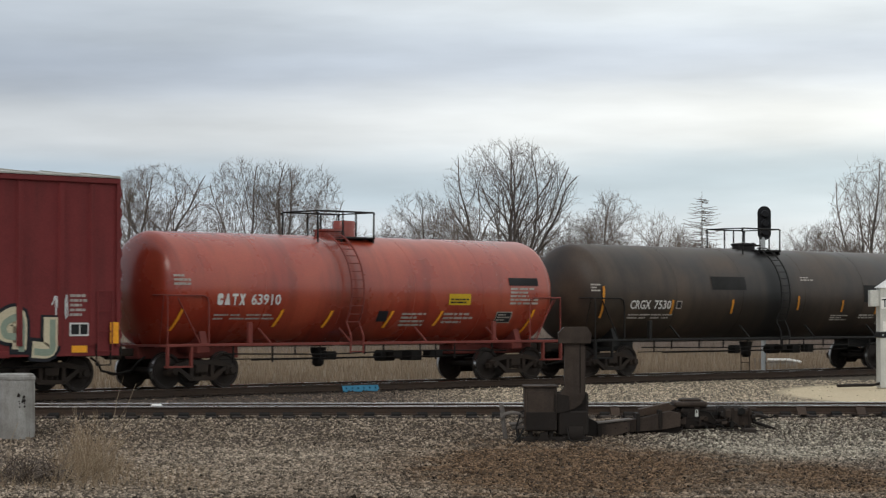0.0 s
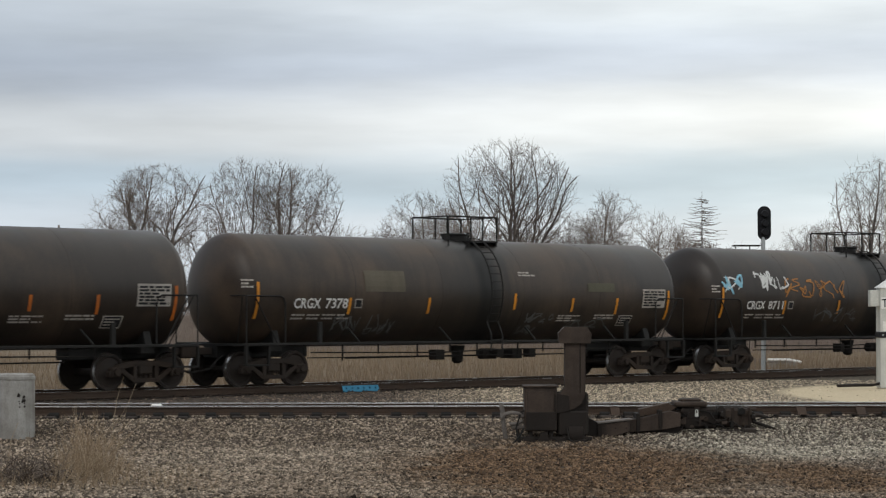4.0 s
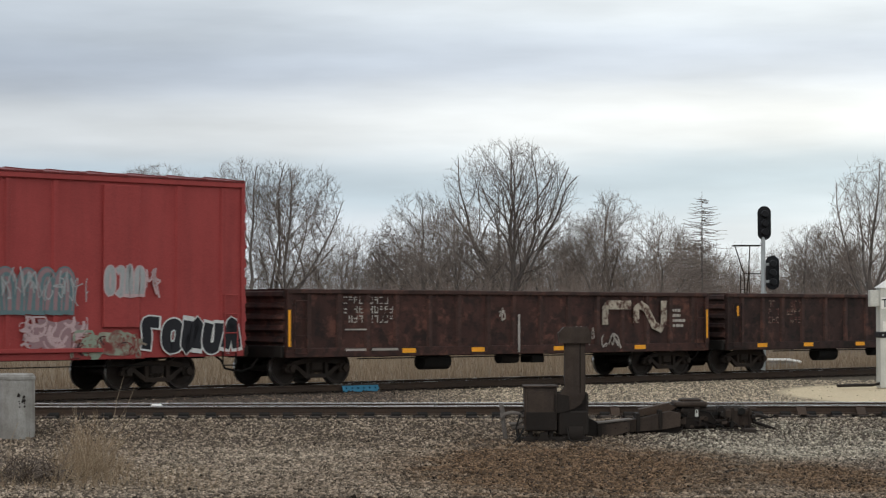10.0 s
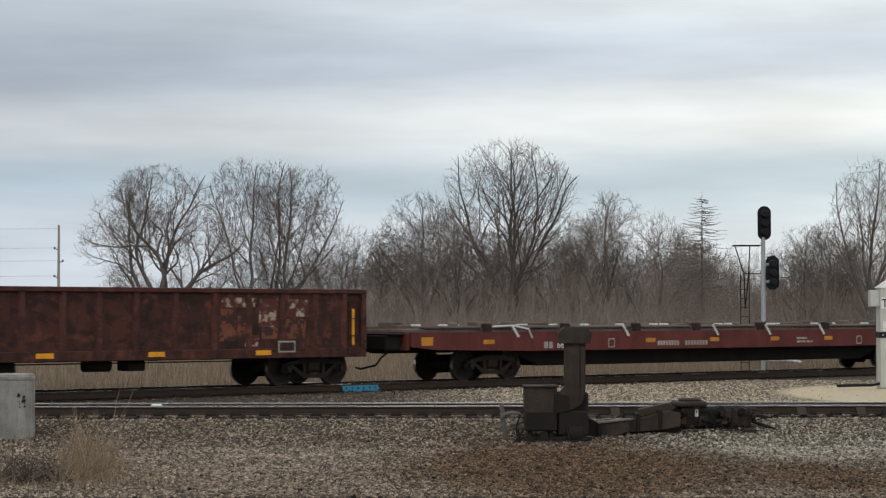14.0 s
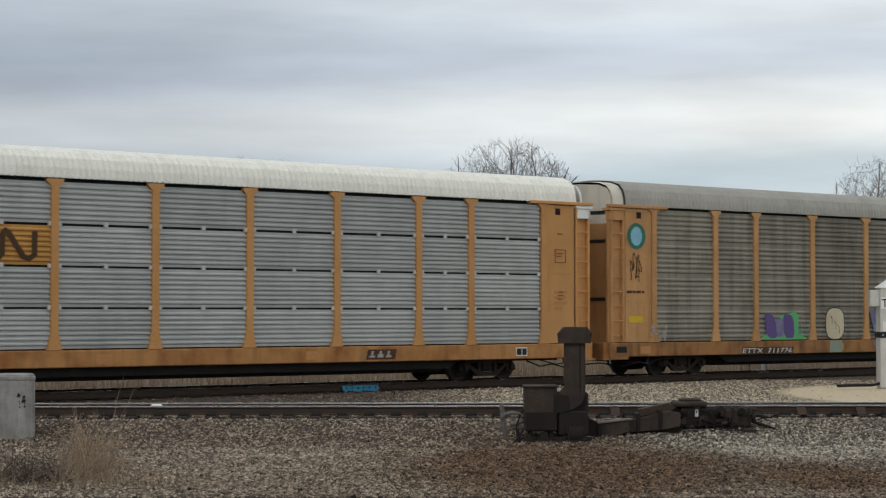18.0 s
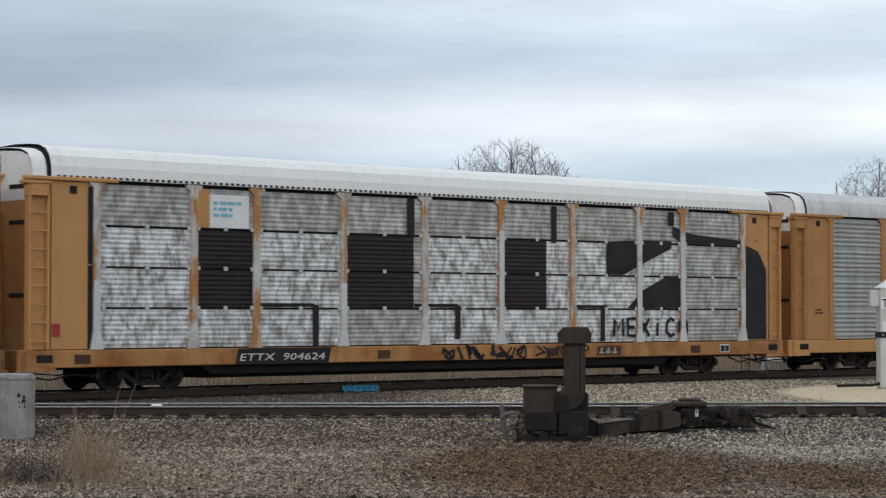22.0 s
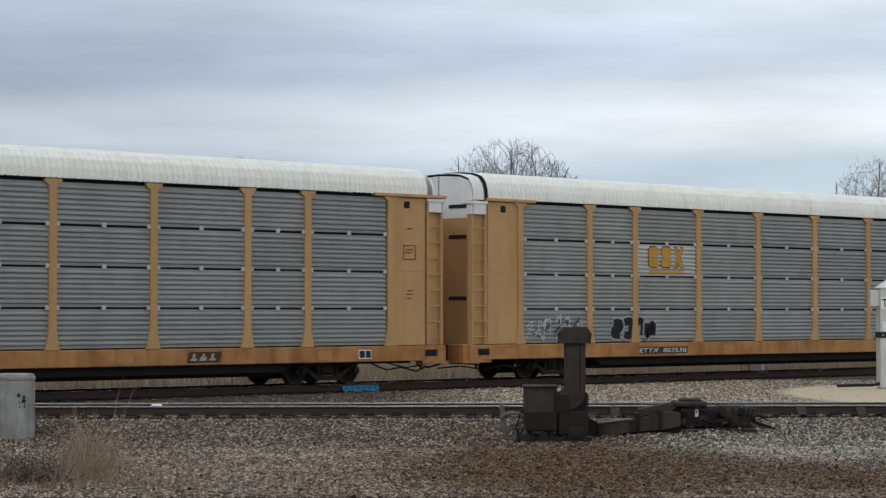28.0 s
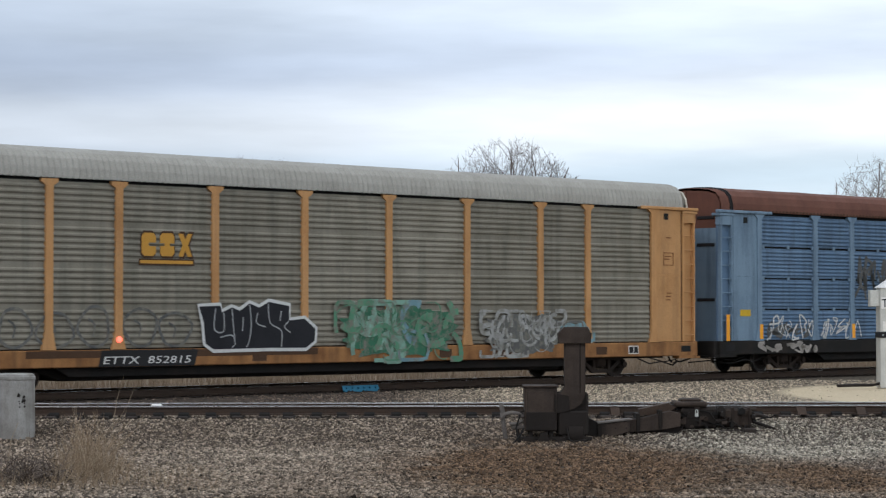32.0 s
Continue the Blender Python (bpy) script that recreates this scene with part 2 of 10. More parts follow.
def ground_material():
    """Bare ballast dust near the tracks, dry winter grass on the field behind and out to the horizon."""
    m, nt, bsdf, N, L = nodes_of("ground_earth")
    geo = N("ShaderNodeNewGeometry")
    pos = geo.outputs["Position"]
    sep = N("ShaderNodeSeparateXYZ")
    L(pos, sep.inputs[0])
    dot = N("ShaderNodeVectorMath")
    dot.operation = "DOT_PRODUCT"
    L(pos, dot.inputs[0])
    dot.inputs[1].default_value = (-ST, CT, 0)
    far = remap(nt, dot.outputs["Value"], 47.2, 48.4)
    g1 = noise_of(nt, pos, 0.25, 4)
    g2 = noise_of(nt, pos, 6.0, 4)
    grass = mixc(nt, remap(nt, g1, 0.35, 0.7), (0.20, 0.15, 0.098), (0.14, 0.105, 0.07))
    grass = mixc(nt, 1.0, grass, remap(nt, g2, 0.3, 0.7, 0.7, 1.2), "MULTIPLY")
    bed = mixc(nt, remap(nt, noise_of(nt, pos, 0.35, 4), 0.35, 0.7), (0.062, 0.043, 0.031), (0.10, 0.075, 0.056))
    west = remap(nt, sep.outputs[0], -1.6, 1.6)
    pale = mixc(nt, west, (0.075, 0.058, 0.045), (0.115, 0.094, 0.07))
    bed = mixc(nt, remap(nt, sep.outputs[1], 45.6, 46.2), bed, pale)
    # a patch of tan sandy limestone beside the tracks
    mp = N("ShaderNodeMapping")
    mp.inputs["Location"].default_value = (-13.4 / 5.2, -55.5 / 9.5, 0)
    mp.inputs["Scale"].default_value = (1 / 5.2, 1 / 9.5, 0)
    L(pos, mp.inputs[0])
    ln = N("ShaderNodeVectorMath")
    ln.operation = "LENGTH"
    L(mp.outputs[0], ln.inputs[0])
    sandy = mixc(nt, remap(nt, g2, 0.3, 0.7), (0.52, 0.42, 0.275), (0.60, 0.495, 0.34))
    bed = mixc(nt, 1.0, bed, remap(nt, noise_of(nt, pos, 34.0, 3), 0.35, 0.65, 0.25, 1.35), "MULTIPLY")
    sandy = mixc(nt, 1.0, sandy, remap(nt, noise_of(nt, pos, 34.0, 3), 0.35, 0.65, 0.82, 1.1), "MULTIPLY")
    bed = mixc(nt, remap(nt, ln.outputs["Value"], 0.86, 1.0, 1.0, 0.0), bed, sandy)
    L(mixc(nt, far, bed, grass), bsdf.inputs["Base Color"])
    bsdf.inputs["Roughness"].default_value = 0.95
    bsdf.inputs["Specular IOR Level"].default_value = 0.2
    b = N("ShaderNodeBump")
    b.inputs["Strength"].default_value, b.inputs["Distance"].default_value = 0.6, 0.05
    L(g2, b.inputs["Height"])
    L(b.outputs[0], bsdf.inputs["Normal"])
    return m


M = {}
M["ground"] = ground_material()
M["stone"] = ballast_material("ballast_stone", True)
M["rail"] = surface("rail_steel", (0.062, 0.044, 0.034), 0.75, 0.2, (0.085, 0.055, 0.038), 0.6, streak=0.1)
M["rail_top"] = surface("rail_polished", (0.80, 0.79, 0.77), 0.22, 1.0, (0.35, 0.33, 0.31), 0.4, streak=0.0, bump=0.03)
M["tie"] = surface("tie_wood", (0.038, 0.030, 0.025), 0.9, 0.0, (0.075, 0.06, 0.049), 0.7, streak=0.2, vary=0.25)
M["iron"] = surface("grimy_cast_steel", (0.033, 0.026, 0.022), 0.8, 0.1, (0.062, 0.043, 0.032), 0.6, streak=0.2)
M["wheel"] = surface("wheel_steel", (0.033, 0.027, 0.024), 0.65, 0.2, (0.05, 0.036, 0.028), 0.5, streak=0.0)
M["tread"] = surface("wheel_tread", (0.4, 0.39, 0.38), 0.32, 0.95, streak=0.0, bump=0.02)
M["heater"] = surface("heater_brown_steel", (0.064, 0.047, 0.037), 0.75, 0.0, (0.036, 0.027, 0.022), 0.8, (0.024, 0.02, 0.018), 0.8, 2.6)
# sooty steel; on the heater it also carries shade of side and foot
M["heater_dark"] = surface("heater_sooty_shaded_steel", (0.026, 0.021, 0.018), 0.75, 0.1)
M["concrete"] = surface("pale_concrete", (0.34, 0.33, 0.31), 0.85, 0.0, (0.2, 0.185, 0.165), 0.9, (0.15, 0.135, 0.115), 0.7, 2.6)
M["blue"] = surface("joint_blue_paint", (0.06, 0.27, 0.42), 0.6, 0.0, (0.05, 0.15, 0.23), 0.6, streak=0.3)
M["white"] = surface("white_paint", (0.82, 0.81, 0.78), 0.6, 0.0, (0.6, 0.58, 0.54), 0.4, streak=0.1)
M["grey"] = surface("galvanised_grey", (0.40, 0.42, 0.42), 0.55, 0.3, streak=0.2)
M["case"] = surface("case_pale_grey", (0.58, 0.58, 0.54), 0.6, 0.1, streak=0.25)
M["signal_black"] = surface("signal_black_paint", (0.018, 0.018, 0.02), 0.55, streak=0.1)
M["lens"] = surface("dark_signal_lens", (0.05, 0.02, 0.02), 0.1, streak=0.0, bump=0)
M["grey_pole"] = surface("silvered_wood", (0.34, 0.32, 0.30), 0.9)
M["pole"] = surface("weathered_pole", (0.17, 0.15, 0.135), 0.9)
M["bark"] = surface("winter_bark", (0.155, 0.136, 0.124), 0.95, 0.0, (0.10, 0.085, 0.076), 0.6, streak=0.2)
M["twig"] = surface("winter_twigs", (0.195, 0.163, 0.144), 0.95, 0.0, (0.145, 0.12, 0.106), 0.6, streak=0.0, vary=0.2)
M["brush"] = island("brush_twigs", [(0.18, 0.144, 0.122), (0.29, 0.238, 0.203), (0.23, 0.187, 0.158)])
M["straw"] = island("dry_grass", [(0.155, 0.112, 0.074), (0.23, 0.17, 0.115), (0.30, 0.235, 0.165), (0.185, 0.135, 0.09)])
M["weed"] = island("dry_weed", [(0.18, 0.128, 0.083), (0.33, 0.24, 0.155), (0.42, 0.33, 0.23)])
M["dark_weed"] = island("dead_tumbleweed", [(0.06, 0.046, 0.037), (0.13, 0.10, 0.08), (0.22, 0.18, 0.15)])

M["rack_yellow"] = surface("rack_yellow_paint", (0.56, 0.288, 0.108), 0.6, 0.0, (0.47, 0.225, 0.078), 0.6, (0.22, 0.12, 0.055), 0.14, vary=0.06)
M["rack_tan"] = surface("rack_faded_tan_paint", (0.52, 0.282, 0.118), 0.65, 0.0, (0.40, 0.20, 0.078), 0.7, (0.14, 0.09, 0.055), 0.28, vary=0.06)
M["rack_pale"] = surface("rack_sun_bleached_paint", (0.53, 0.315, 0.14), 0.65, 0.0, (0.45, 0.25, 0.10), 0.6, (0.2, 0.12, 0.06), 0.18, vary=0.06)
M["rack_sill"] = surface("rack_rusty_sill", (0.45, 0.222, 0.078), 0.65, 0.0, (0.26, 0.095, 0.032), 0.95, (0.085, 0.048, 0.027), 0.42, 1.3)
M["rack_sill_grimy"] = surface("rack_grimy_sill", (0.33, 0.16, 0.06), 0.7, 0.0, (0.17, 0.075, 0.03), 0.9, (0.08, 0.045, 0.026), 0.6, 1.6)
M["rack_red"] = surface("rack_reddish_paint", (0.47, 0.228, 0.086), 0.65, 0.0, (0.39, 0.175, 0.06), 0.6, (0.2, 0.1, 0.05), 0.16, vary=0.05)
M["rack_print"] = surface("stencil_brown", (0.20, 0.085, 0.035), 0.7, streak=0.1, bump=0)
M["rack_blue"] = surface("rack_blue_paint", (0.115, 0.185, 0.28), 0.65, 0.0, (0.15, 0.22, 0.31), 0.6, (0.05, 0.065, 0.09), 0.55, vary=0.1)
M["rack_pale_blue"] = surface("rack_pale_blue_paint", (0.185, 0.265, 0.345), 0.65, 0.0, (0.13, 0.19, 0.26), 0.6, (0.05, 0.07, 0.10), 0.5)
M["roof_white"] = surface("roof_white_paint", (0.88, 0.865, 0.775), 0.5, 0.0, (0.81, 0.79, 0.70), 0.5, (0.42, 0.40, 0.34), 0.22)
M["roof_grey"] = surface("roof_dirty_grey", (0.39, 0.375, 0.335), 0.6, 0.1, (0.31, 0.295, 0.26), 0.6, (0.15, 0.145, 0.125), 0.16)
M["roof_galv"] = surface("roof_galvanised", (0.62, 0.62, 0.60), 0.5, 0.15, (0.50, 0.50, 0.48), 0.5, (0.25, 0.25, 0.24), 0.3)
M["roof_brown"] = surface("roof_rust_brown", (0.15, 0.065, 0.045), 0.75, 0.0, (0.10, 0.05, 0.04), 0.6, streak=0.3)
M["pan_grey"] = surface("panel_galvanised", (0.41, 0.42, 0.405), 0.55, 0.1, (0.33, 0.34, 0.328), 0.6, (0.22, 0.22, 0.21), 0.14, vary=0.08, fine=0.15)
M["pan_blue"] = surface("panel_blue_grey", (0.300, 0.306, 0.285), 0.55, 0.1, (0.238, 0.243, 0.226), 0.6, (0.16, 0.162, 0.152), 0.14, vary=0.08, fine=0.15)
M["pan_dirty"] = surface("panel_grimy", (0.25, 0.23, 0.185), 0.65, 0.1, (0.17, 0.155, 0.12), 0.7, (0.095, 0.09, 0.075), 0.6, vary=0.12)
M["pan_olive"] = surface("panel_olive_grime", (0.245, 0.224, 0.178), 0.65, 0.1, (0.175, 0.158, 0.122), 0.7, (0.085, 0.085, 0.07), 0.5, vary=0.10)
M["pan_silver"] = surface("panel_silver", (0.47, 0.465, 0.43), 0.55, 0.15, (0.365, 0.36, 0.33), 0.8, (0.21, 0.205, 0.185), 0.4, vary=0.14)
M["pan_pale"] = surface("panel_pale_field", (0.50, 0.50, 0.465), 0.6, 0.1, (0.42, 0.42, 0.39), 0.6, streak=0.2)
M["pan_white"] = peel("panel_whitewashed", (0.82, 0.82, 0.80), (0.25, 0.235, 0.215), 0.43, 1.0, 0.10, (5.2, 5.2, 2.6))
M["pan_thin_wash"] = peel("panel_thinly_whitewashed", (0.62, 0.61, 0.57), (0.25, 0.235, 0.21), 0.52, 1.0, 0.13, (4.4, 4.4, 2.2))
M["post_wash"] = peel("whitewashed_post", (0.62, 0.60, 0.55), (0.42, 0.20, 0.07), 0.52, 1.0, 0.06, (3.0, 3.0, 0.9))
M["roof_bright"] = surface("roof_clean_white_paint", (0.84, 0.84, 0.80), 0.45, 0.0, (0.78, 0.78, 0.73), 0.4, (0.5, 0.48, 0.43), 0.15)
M["block_paint"] = surface("brushed_black_paint", (0.028, 0.023, 0.021), 0.7, 0.0, (0.05, 0.043, 0.038), 0.6, streak=0.3)
M["pan_yellow"] = surface("panel_yellow", (0.52, 0.27, 0.075), 0.6, streak=0.2)
M["under"] = surface("underframe_black", (0.015, 0.014, 0.013), 0.8, 0.1, (0.05, 0.04, 0.034), 0.5)
# near-black colour in place of the shade inside gaps, slots and openings
M["gap"] = surface("interior_shade_black", (0.02, 0.02, 0.02), 0.9)

M["tank_red"] = tank_material("tank_faded_red", (0.28, 0.033, 0.016), (0.38, 0.070, 0.033), (0.10, 0.018, 0.012), -0.87, 0.5, 0.26, 0.65)
M["tank_red_dark"] = surface("tank_frame_red", (0.20, 0.05, 0.04), 0.6, streak=0.3)
M["tank_black"] = tank_material("tank_dull_black", (0.023, 0.0165, 0.0125), (0.066, 0.044, 0.029), (0.008, 0.0075, 0.007), 0.2, 1.0, 0.44, 0.38)
M["tank_trim"] = surface("tank_trim_black", (0.019, 0.018, 0.017), 0.6, streak=0.2)
M["box_rust"] = surface("boxcar_rust_red", (0.225, 0.062, 0.037), 0.6, 0.0, (0.155, 0.047, 0.03), 0.8, (0.055, 0.024, 0.018), 0.42, vary=0.04)
M["box_red"] = surface("boxcar_crimson", (0.335, 0.056, 0.053), 0.55, 0.0, (0.28, 0.049, 0.047), 0.6, (0.15, 0.036, 0.034), 0.25, vary=0.04)
M["box_dark"] = surface("boxcar_dark_red", (0.175, 0.03, 0.03), 0.6, 0.0, (0.13, 0.028, 0.028), 0.6, (0.07, 0.022, 0.02), 0.35)
M["box_roof"] = surface("boxcar_galvanised_roof", (0.5, 0.5, 0.5), 0.5, 0.3, (0.35, 0.3, 0.28), 0.6, streak=0.2)
M["cream"] = surface("boxcar_cream_paint", (0.62, 0.58, 0.48), 0.6, streak=0.35)
M["gon_black"] = surface("gondola_blackened", (0.047, 0.025, 0.021), 0.7, 0.0, (0.024, 0.017, 0.016), 1.0, (0.016, 0.013, 0.012), 0.6, 0.9, vary=0.06, rust=(0.11, 0.05, 0.038), blotch=0.75)
M["gon"] = surface("gondola_brown", (0.066, 0.03, 0.024), 0.7, 0.0, (0.034, 0.021, 0.019), 1.0, (0.022, 0.016, 0.015), 0.6, 0.9, vary=0.06, rust=(0.15, 0.064, 0.047), blotch=0.75)
M["gon_rib"] = surface("gondola_rib_brown", (0.066, 0.035, 0.029), 0.7, 0.0, (0.042, 0.025, 0.022), 0.7, (0.03, 0.02, 0.018), 0.5, vary=0.1, rust=(0.135, 0.06, 0.045), blotch=0.7)
M["gon_red"] = surface("gondola_oxide_red", (0.09, 0.032, 0.024), 0.7, 0.0, (0.044, 0.026, 0.024), 1.0, (0.028, 0.018, 0.016), 0.55, 0.9, rust=(0.18, 0.064, 0.037), blotch=0.75)
M["gon_red_rib"] = surface("gondola_rib_red", (0.105, 0.039, 0.031), 0.7, 0.0, (0.065, 0.03, 0.026), 0.7, (0.04, 0.022, 0.019), 0.5, vary=0.1, rust=(0.20, 0.066, 0.047), blotch=0.7)
M["old_mark"] = peel("peeling_white_mark", (0.47, 0.41, 0.33), (0.08, 0.04, 0.032), 0.46, 5.0, 0.06)
M["worn_mark"] = peel("badly_peeled_mark", (0.50, 0.40, 0.30), (0.11, 0.037, 0.03), 0.62, 4.5)
M["rust_mark"] = peel("peeling_orange_paint", (0.235, 0.085, 0.05), (0.06, 0.03, 0.026), 0.52, 4.0)
M["old_letters"] = peel("flaking_lettering", (0.50, 0.46, 0.42), (0.07, 0.033, 0.027), 0.38, 9.0)
M["ghost_letters"] = peel("flaked_off_lettering", (0.30, 0.21, 0.17), (0.09, 0.036, 0.029), 0.56, 7.0)
M["flat_red"] = surface("flatcar_maroon", (0.145, 0.037, 0.032), 0.65, 0.0, (0.085, 0.028, 0.025), 0.8, (0.05, 0.02, 0.018), 0.4)
M["deck"] = surface("worn_deck", (0.17, 0.135, 0.115), 0.9, 0.0, (0.09, 0.06, 0.05), 0.9)
M["old_cream"] = surface("aged_cream_lettering", (0.60, 0.50, 0.39), 0.7, 0.0, (0.48, 0.37, 0.27), 0.5, (0.3, 0.2, 0.14), 0.3)
M["worn_sage"] = peel("worn_sage_spray", (0.30, 0.32, 0.25), (0.19, 0.045, 0.04), 0.42, 3.0, 0.08)
M["worn_dark"] = peel("worn_dark_spray", (0.045, 0.03, 0.03), (0.22, 0.05, 0.05), 0.46, 5.0, 0.06)
M["faded_yellow"] = surface("faded_yellow_paint", (0.33, 0.19, 0.045), 0.7, 0.0, (0.22, 0.085, 0.035), 0.9)
for key, c in (("w_forest", (0.05, 0.17, 0.10)), ("w_mint", (0.24, 0.42, 0.33)), ("w_fern", (0.11, 0.28, 0.17)), ("w_cyan", (0.19, 0.33, 0.37)), ("w_silver", (0.40, 0.40, 0.38)), ("w_violet", (0.21, 0.19, 0.40)), ("w_grey", (0.13, 0.13, 0.125))):
    M[key] = peel("worn_spray_" + key[2:], c, (0.19, 0.18, 0.15), 0.36, 5.0, 0.10)
M["strap"] = surface("white_webbing", (0.7, 0.68, 0.64), 0.8, streak=0.2)
M["dull_amber"] = surface("sooty_amber_reflector", (0.62, 0.25, 0.03), 0.5, 0.0, (0.30, 0.11, 0.03), 0.5, streak=0.3, bump=0)
M["rust_amber"] = surface("sooty_orange_reflector", (0.46, 0.13, 0.025), 0.5, 0.0, (0.16, 0.06, 0.03), 0.6, streak=0.4, bump=0)
M["amber"] = surface("amber_reflector", (0.92, 0.39, 0.03), 0.4, streak=0.15, bump=0)
M["letter"] = surface("white_lettering", (0.70, 0.69, 0.66), 0.6, wear=0.3, streak=0.15, bump=0)
M["letter_dim"] = surface("faded_lettering", (0.42, 0.38, 0.34), 0.7, wear=0.7, streak=0.3, bump=0)
M["letter_gold"] = surface("gold_lettering", (0.55, 0.285, 0.05), 0.6, wear=0.3, streak=0.15, bump=0)
M["ink"] = surface("black_paint", (0.022, 0.021, 0.022), 0.6, wear=0.4, streak=0.2, bump=0)
M["brown_ink"] = surface("dark_brown_lettering", (0.075, 0.04, 0.022), 0.6, streak=0.2, bump=0)
M["sticker"] = surface("yellow_sticker", (0.60, 0.39, 0.025), 0.5, streak=0.1, bump=0)
for key, c in (("g_white", (0.62, 0.62, 0.60)), ("g_silver", (0.36, 0.37, 0.37)), ("g_green", (0.12, 0.42, 0.16)),
               ("g_mint", (0.18, 0.42, 0.30)), ("g_purple", (0.12, 0.08, 0.22)), 
               ("g_cyan", (0.25, 0.5, 0.62)), ("g_pink", (0.5, 0.36, 0.36)), ("g_sage", (0.26, 0.31, 0.24)),
               ("g_ink", (0.02, 0.02, 0.024)), ("g_grey", (0.11, 0.11, 0.105)), ("g_gold", (0.38, 0.17, 0.05)),
               ("g_cream", (0.60, 0.52, 0.36)), ("g_red", (0.35, 0.05, 0.04)), ("g_violet", (0.21, 0.19, 0.40)),
               ("g_rose", (0.30, 0.19, 0.20)), ("g_teal", (0.13, 0.19, 0.20))):
    M[key] = surface("spray_" + key[2:], c, 0.6, 0.0, tuple(x * 0.75 for x in c), 0.5, streak=0.12, bump=0)

# ---------------------------------------------------------------- mesh code
class Build:
    """Collects faces for one mesh."""

    def __init__(self):
        self.v, self.f = [], []

    def add(self, verts, faces):
        n = len(self.v)
        self.v.extend(tuple(p) for p in verts)
        self.f.extend(tuple(i + n for i in f) for f in faces)
        return self

    def box(self, x0, y0, z0, x1, y1, z1, c=0.0):
        """A box, its edges chamfered by c."""
        lo, hi = (x0, y0, z0), (x1, y1, z1)
        c = min(c, (x1 - x0) * 0.4, (y1 - y0) * 0.4, (z1 - z0) * 0.4)
        if c <= 0:
            v = [((x0, x1)[i & 1], (y0, y1)[i >> 1 & 1], (z0, z1)[i >> 2]) for i in range(8)]
            return self.add(v, [(0, 2, 3, 1), (4, 5, 7, 6), (0, 1, 5, 4), (2, 6, 7, 3), (0, 4, 6, 2), (1, 3, 7, 5)])
        v, idx = [], {}
        for i in range(8):
            for a in range(3):
                p = []
                for k in range(3):
                    s = i >> k & 1
                    e = (lo, hi)[s][k]
                    p.append(e if k == a else e + (-c if s else c))
                idx[i, a] = len(v)
                v.append(p)
        mid = [(lo[k] + hi[k]) / 2 for k in range(3)]
        f = []
        for a in range(3):
            b, d = (a + 1) % 3, (a + 2) % 3
            for s in (0, 1):
                f.append([idx[s << a | q << b | r << d, a] for q, r in ((0, 0), (1, 0), (1, 1), (0, 1))])
            for q in (0, 1):
                for r in (0, 1):
                    i0, i1 = q << b | r << d, 1 << a | q << b | r << d
                    f.append([idx[i0, b], idx[i1, b], idx[i1, d], idx[i0, d]])
        for i in range(8):
            f.append([idx[i, 0], idx[i, 1], idx[i, 2]])
        out = []
        for face in f:
            p = [Vector(v[i]) for i in face]
            n = (p[1] - p[0]).cross(p[2] - p[0])
            out.append(face if n.dot(p[0] - Vector(mid)) > 0 else face[::-1])
        return self.add(v, out)

    def tube(self, pts, r, n=8, caps=True, r1=None):
        """A round bar along a line of points."""
        pts = [Vector(p) for p in pts]
        r1 = r if r1 is None else r1
        v, f = [], []
        for i, p in enumerate(pts):
            d = (pts[min(i + 1, len(pts) - 1)] - pts[max(i - 1, 0)]).normalized()
            a = d.cross(Vector((0, 0, 1)) if abs(d.z) < 0.9 else Vector((1, 0, 0))).normalized()
            b = d.cross(a)
            rr = r + (r1 - r) * i / max(1, len(pts) - 1)
            for k in range(n):
                w = 2 * math.pi * k / n
                v.append(p + rr * (math.cos(w) * a + math.sin(w) * b))
        for i in range(len(pts) - 1):
            for k in range(n):
                k2 = (k + 1) % n
                f.append((i * n + k, i * n + k2, (i + 1) * n + k2, (i + 1) * n + k))
        if caps:
            f.append(tuple(range(n))[::-1])
            f.append(tuple(range((len(pts) - 1) * n, len(pts) * n)))
        return self.add(v, [q[::-1] for q in f])

    def prism(self, prof, a0, a1, axis="x"):
        """A closed outline drawn out along an axis. For x the outline is (y, z), for y it is (x, z), for z (x, y)."""
        area = sum(p[0] * q[1] - q[0] * p[1] for p, q in zip(prof, prof[1:] + prof[:1]))
        if (area < 0) != (axis == "y"):
            prof = prof[::-1]
        put = {"x": lambda a, p: (a, p[0], p[1]), "y": lambda a, p: (p[0], a, p[1]), "z": lambda a, p: (p[0], p[1], a)}[axis]
        n = len(prof)
        v = [put(a0, p) for p in prof] + [put(a1, p) for p in prof]
        f = [(k, (k + 1) % n, n + (k + 1) % n, n + k) for k in range(n)]
        f += [tuple(range(n))[::-1], tuple(range(n, 2 * n))]
        return self.add(v, f)

    def lathe(self, prof, n=24, axis="y", c=(0, 0, 0)):
        """A turned shape: (place along the axis, radius) pairs."""
        v, f = [], []
        for a, r in prof:
            for k in range(n):
                w = 2 * math.pi * k / n
                p, q = r * math.cos(w), r * math.sin(w)
                o = {"x": (a, p, q), "y": (q, a, p), "z": (p, q, a)}[axis]
                v.append((o[0] + c[0], o[1] + c[1], o[2] + c[2]))
        for i in range(len(prof) - 1):
            for k in range(n):
                k2 = (k + 1) % n
                f.append((i * n + k, i * n + k2, (i + 1) * n + k2, (i + 1) * n + k))
        f.append(tuple(range(n))[::-1])
        f.append(tuple(range((len(prof) - 1) * n, len(prof) * n)))
        return self.add(v, f)

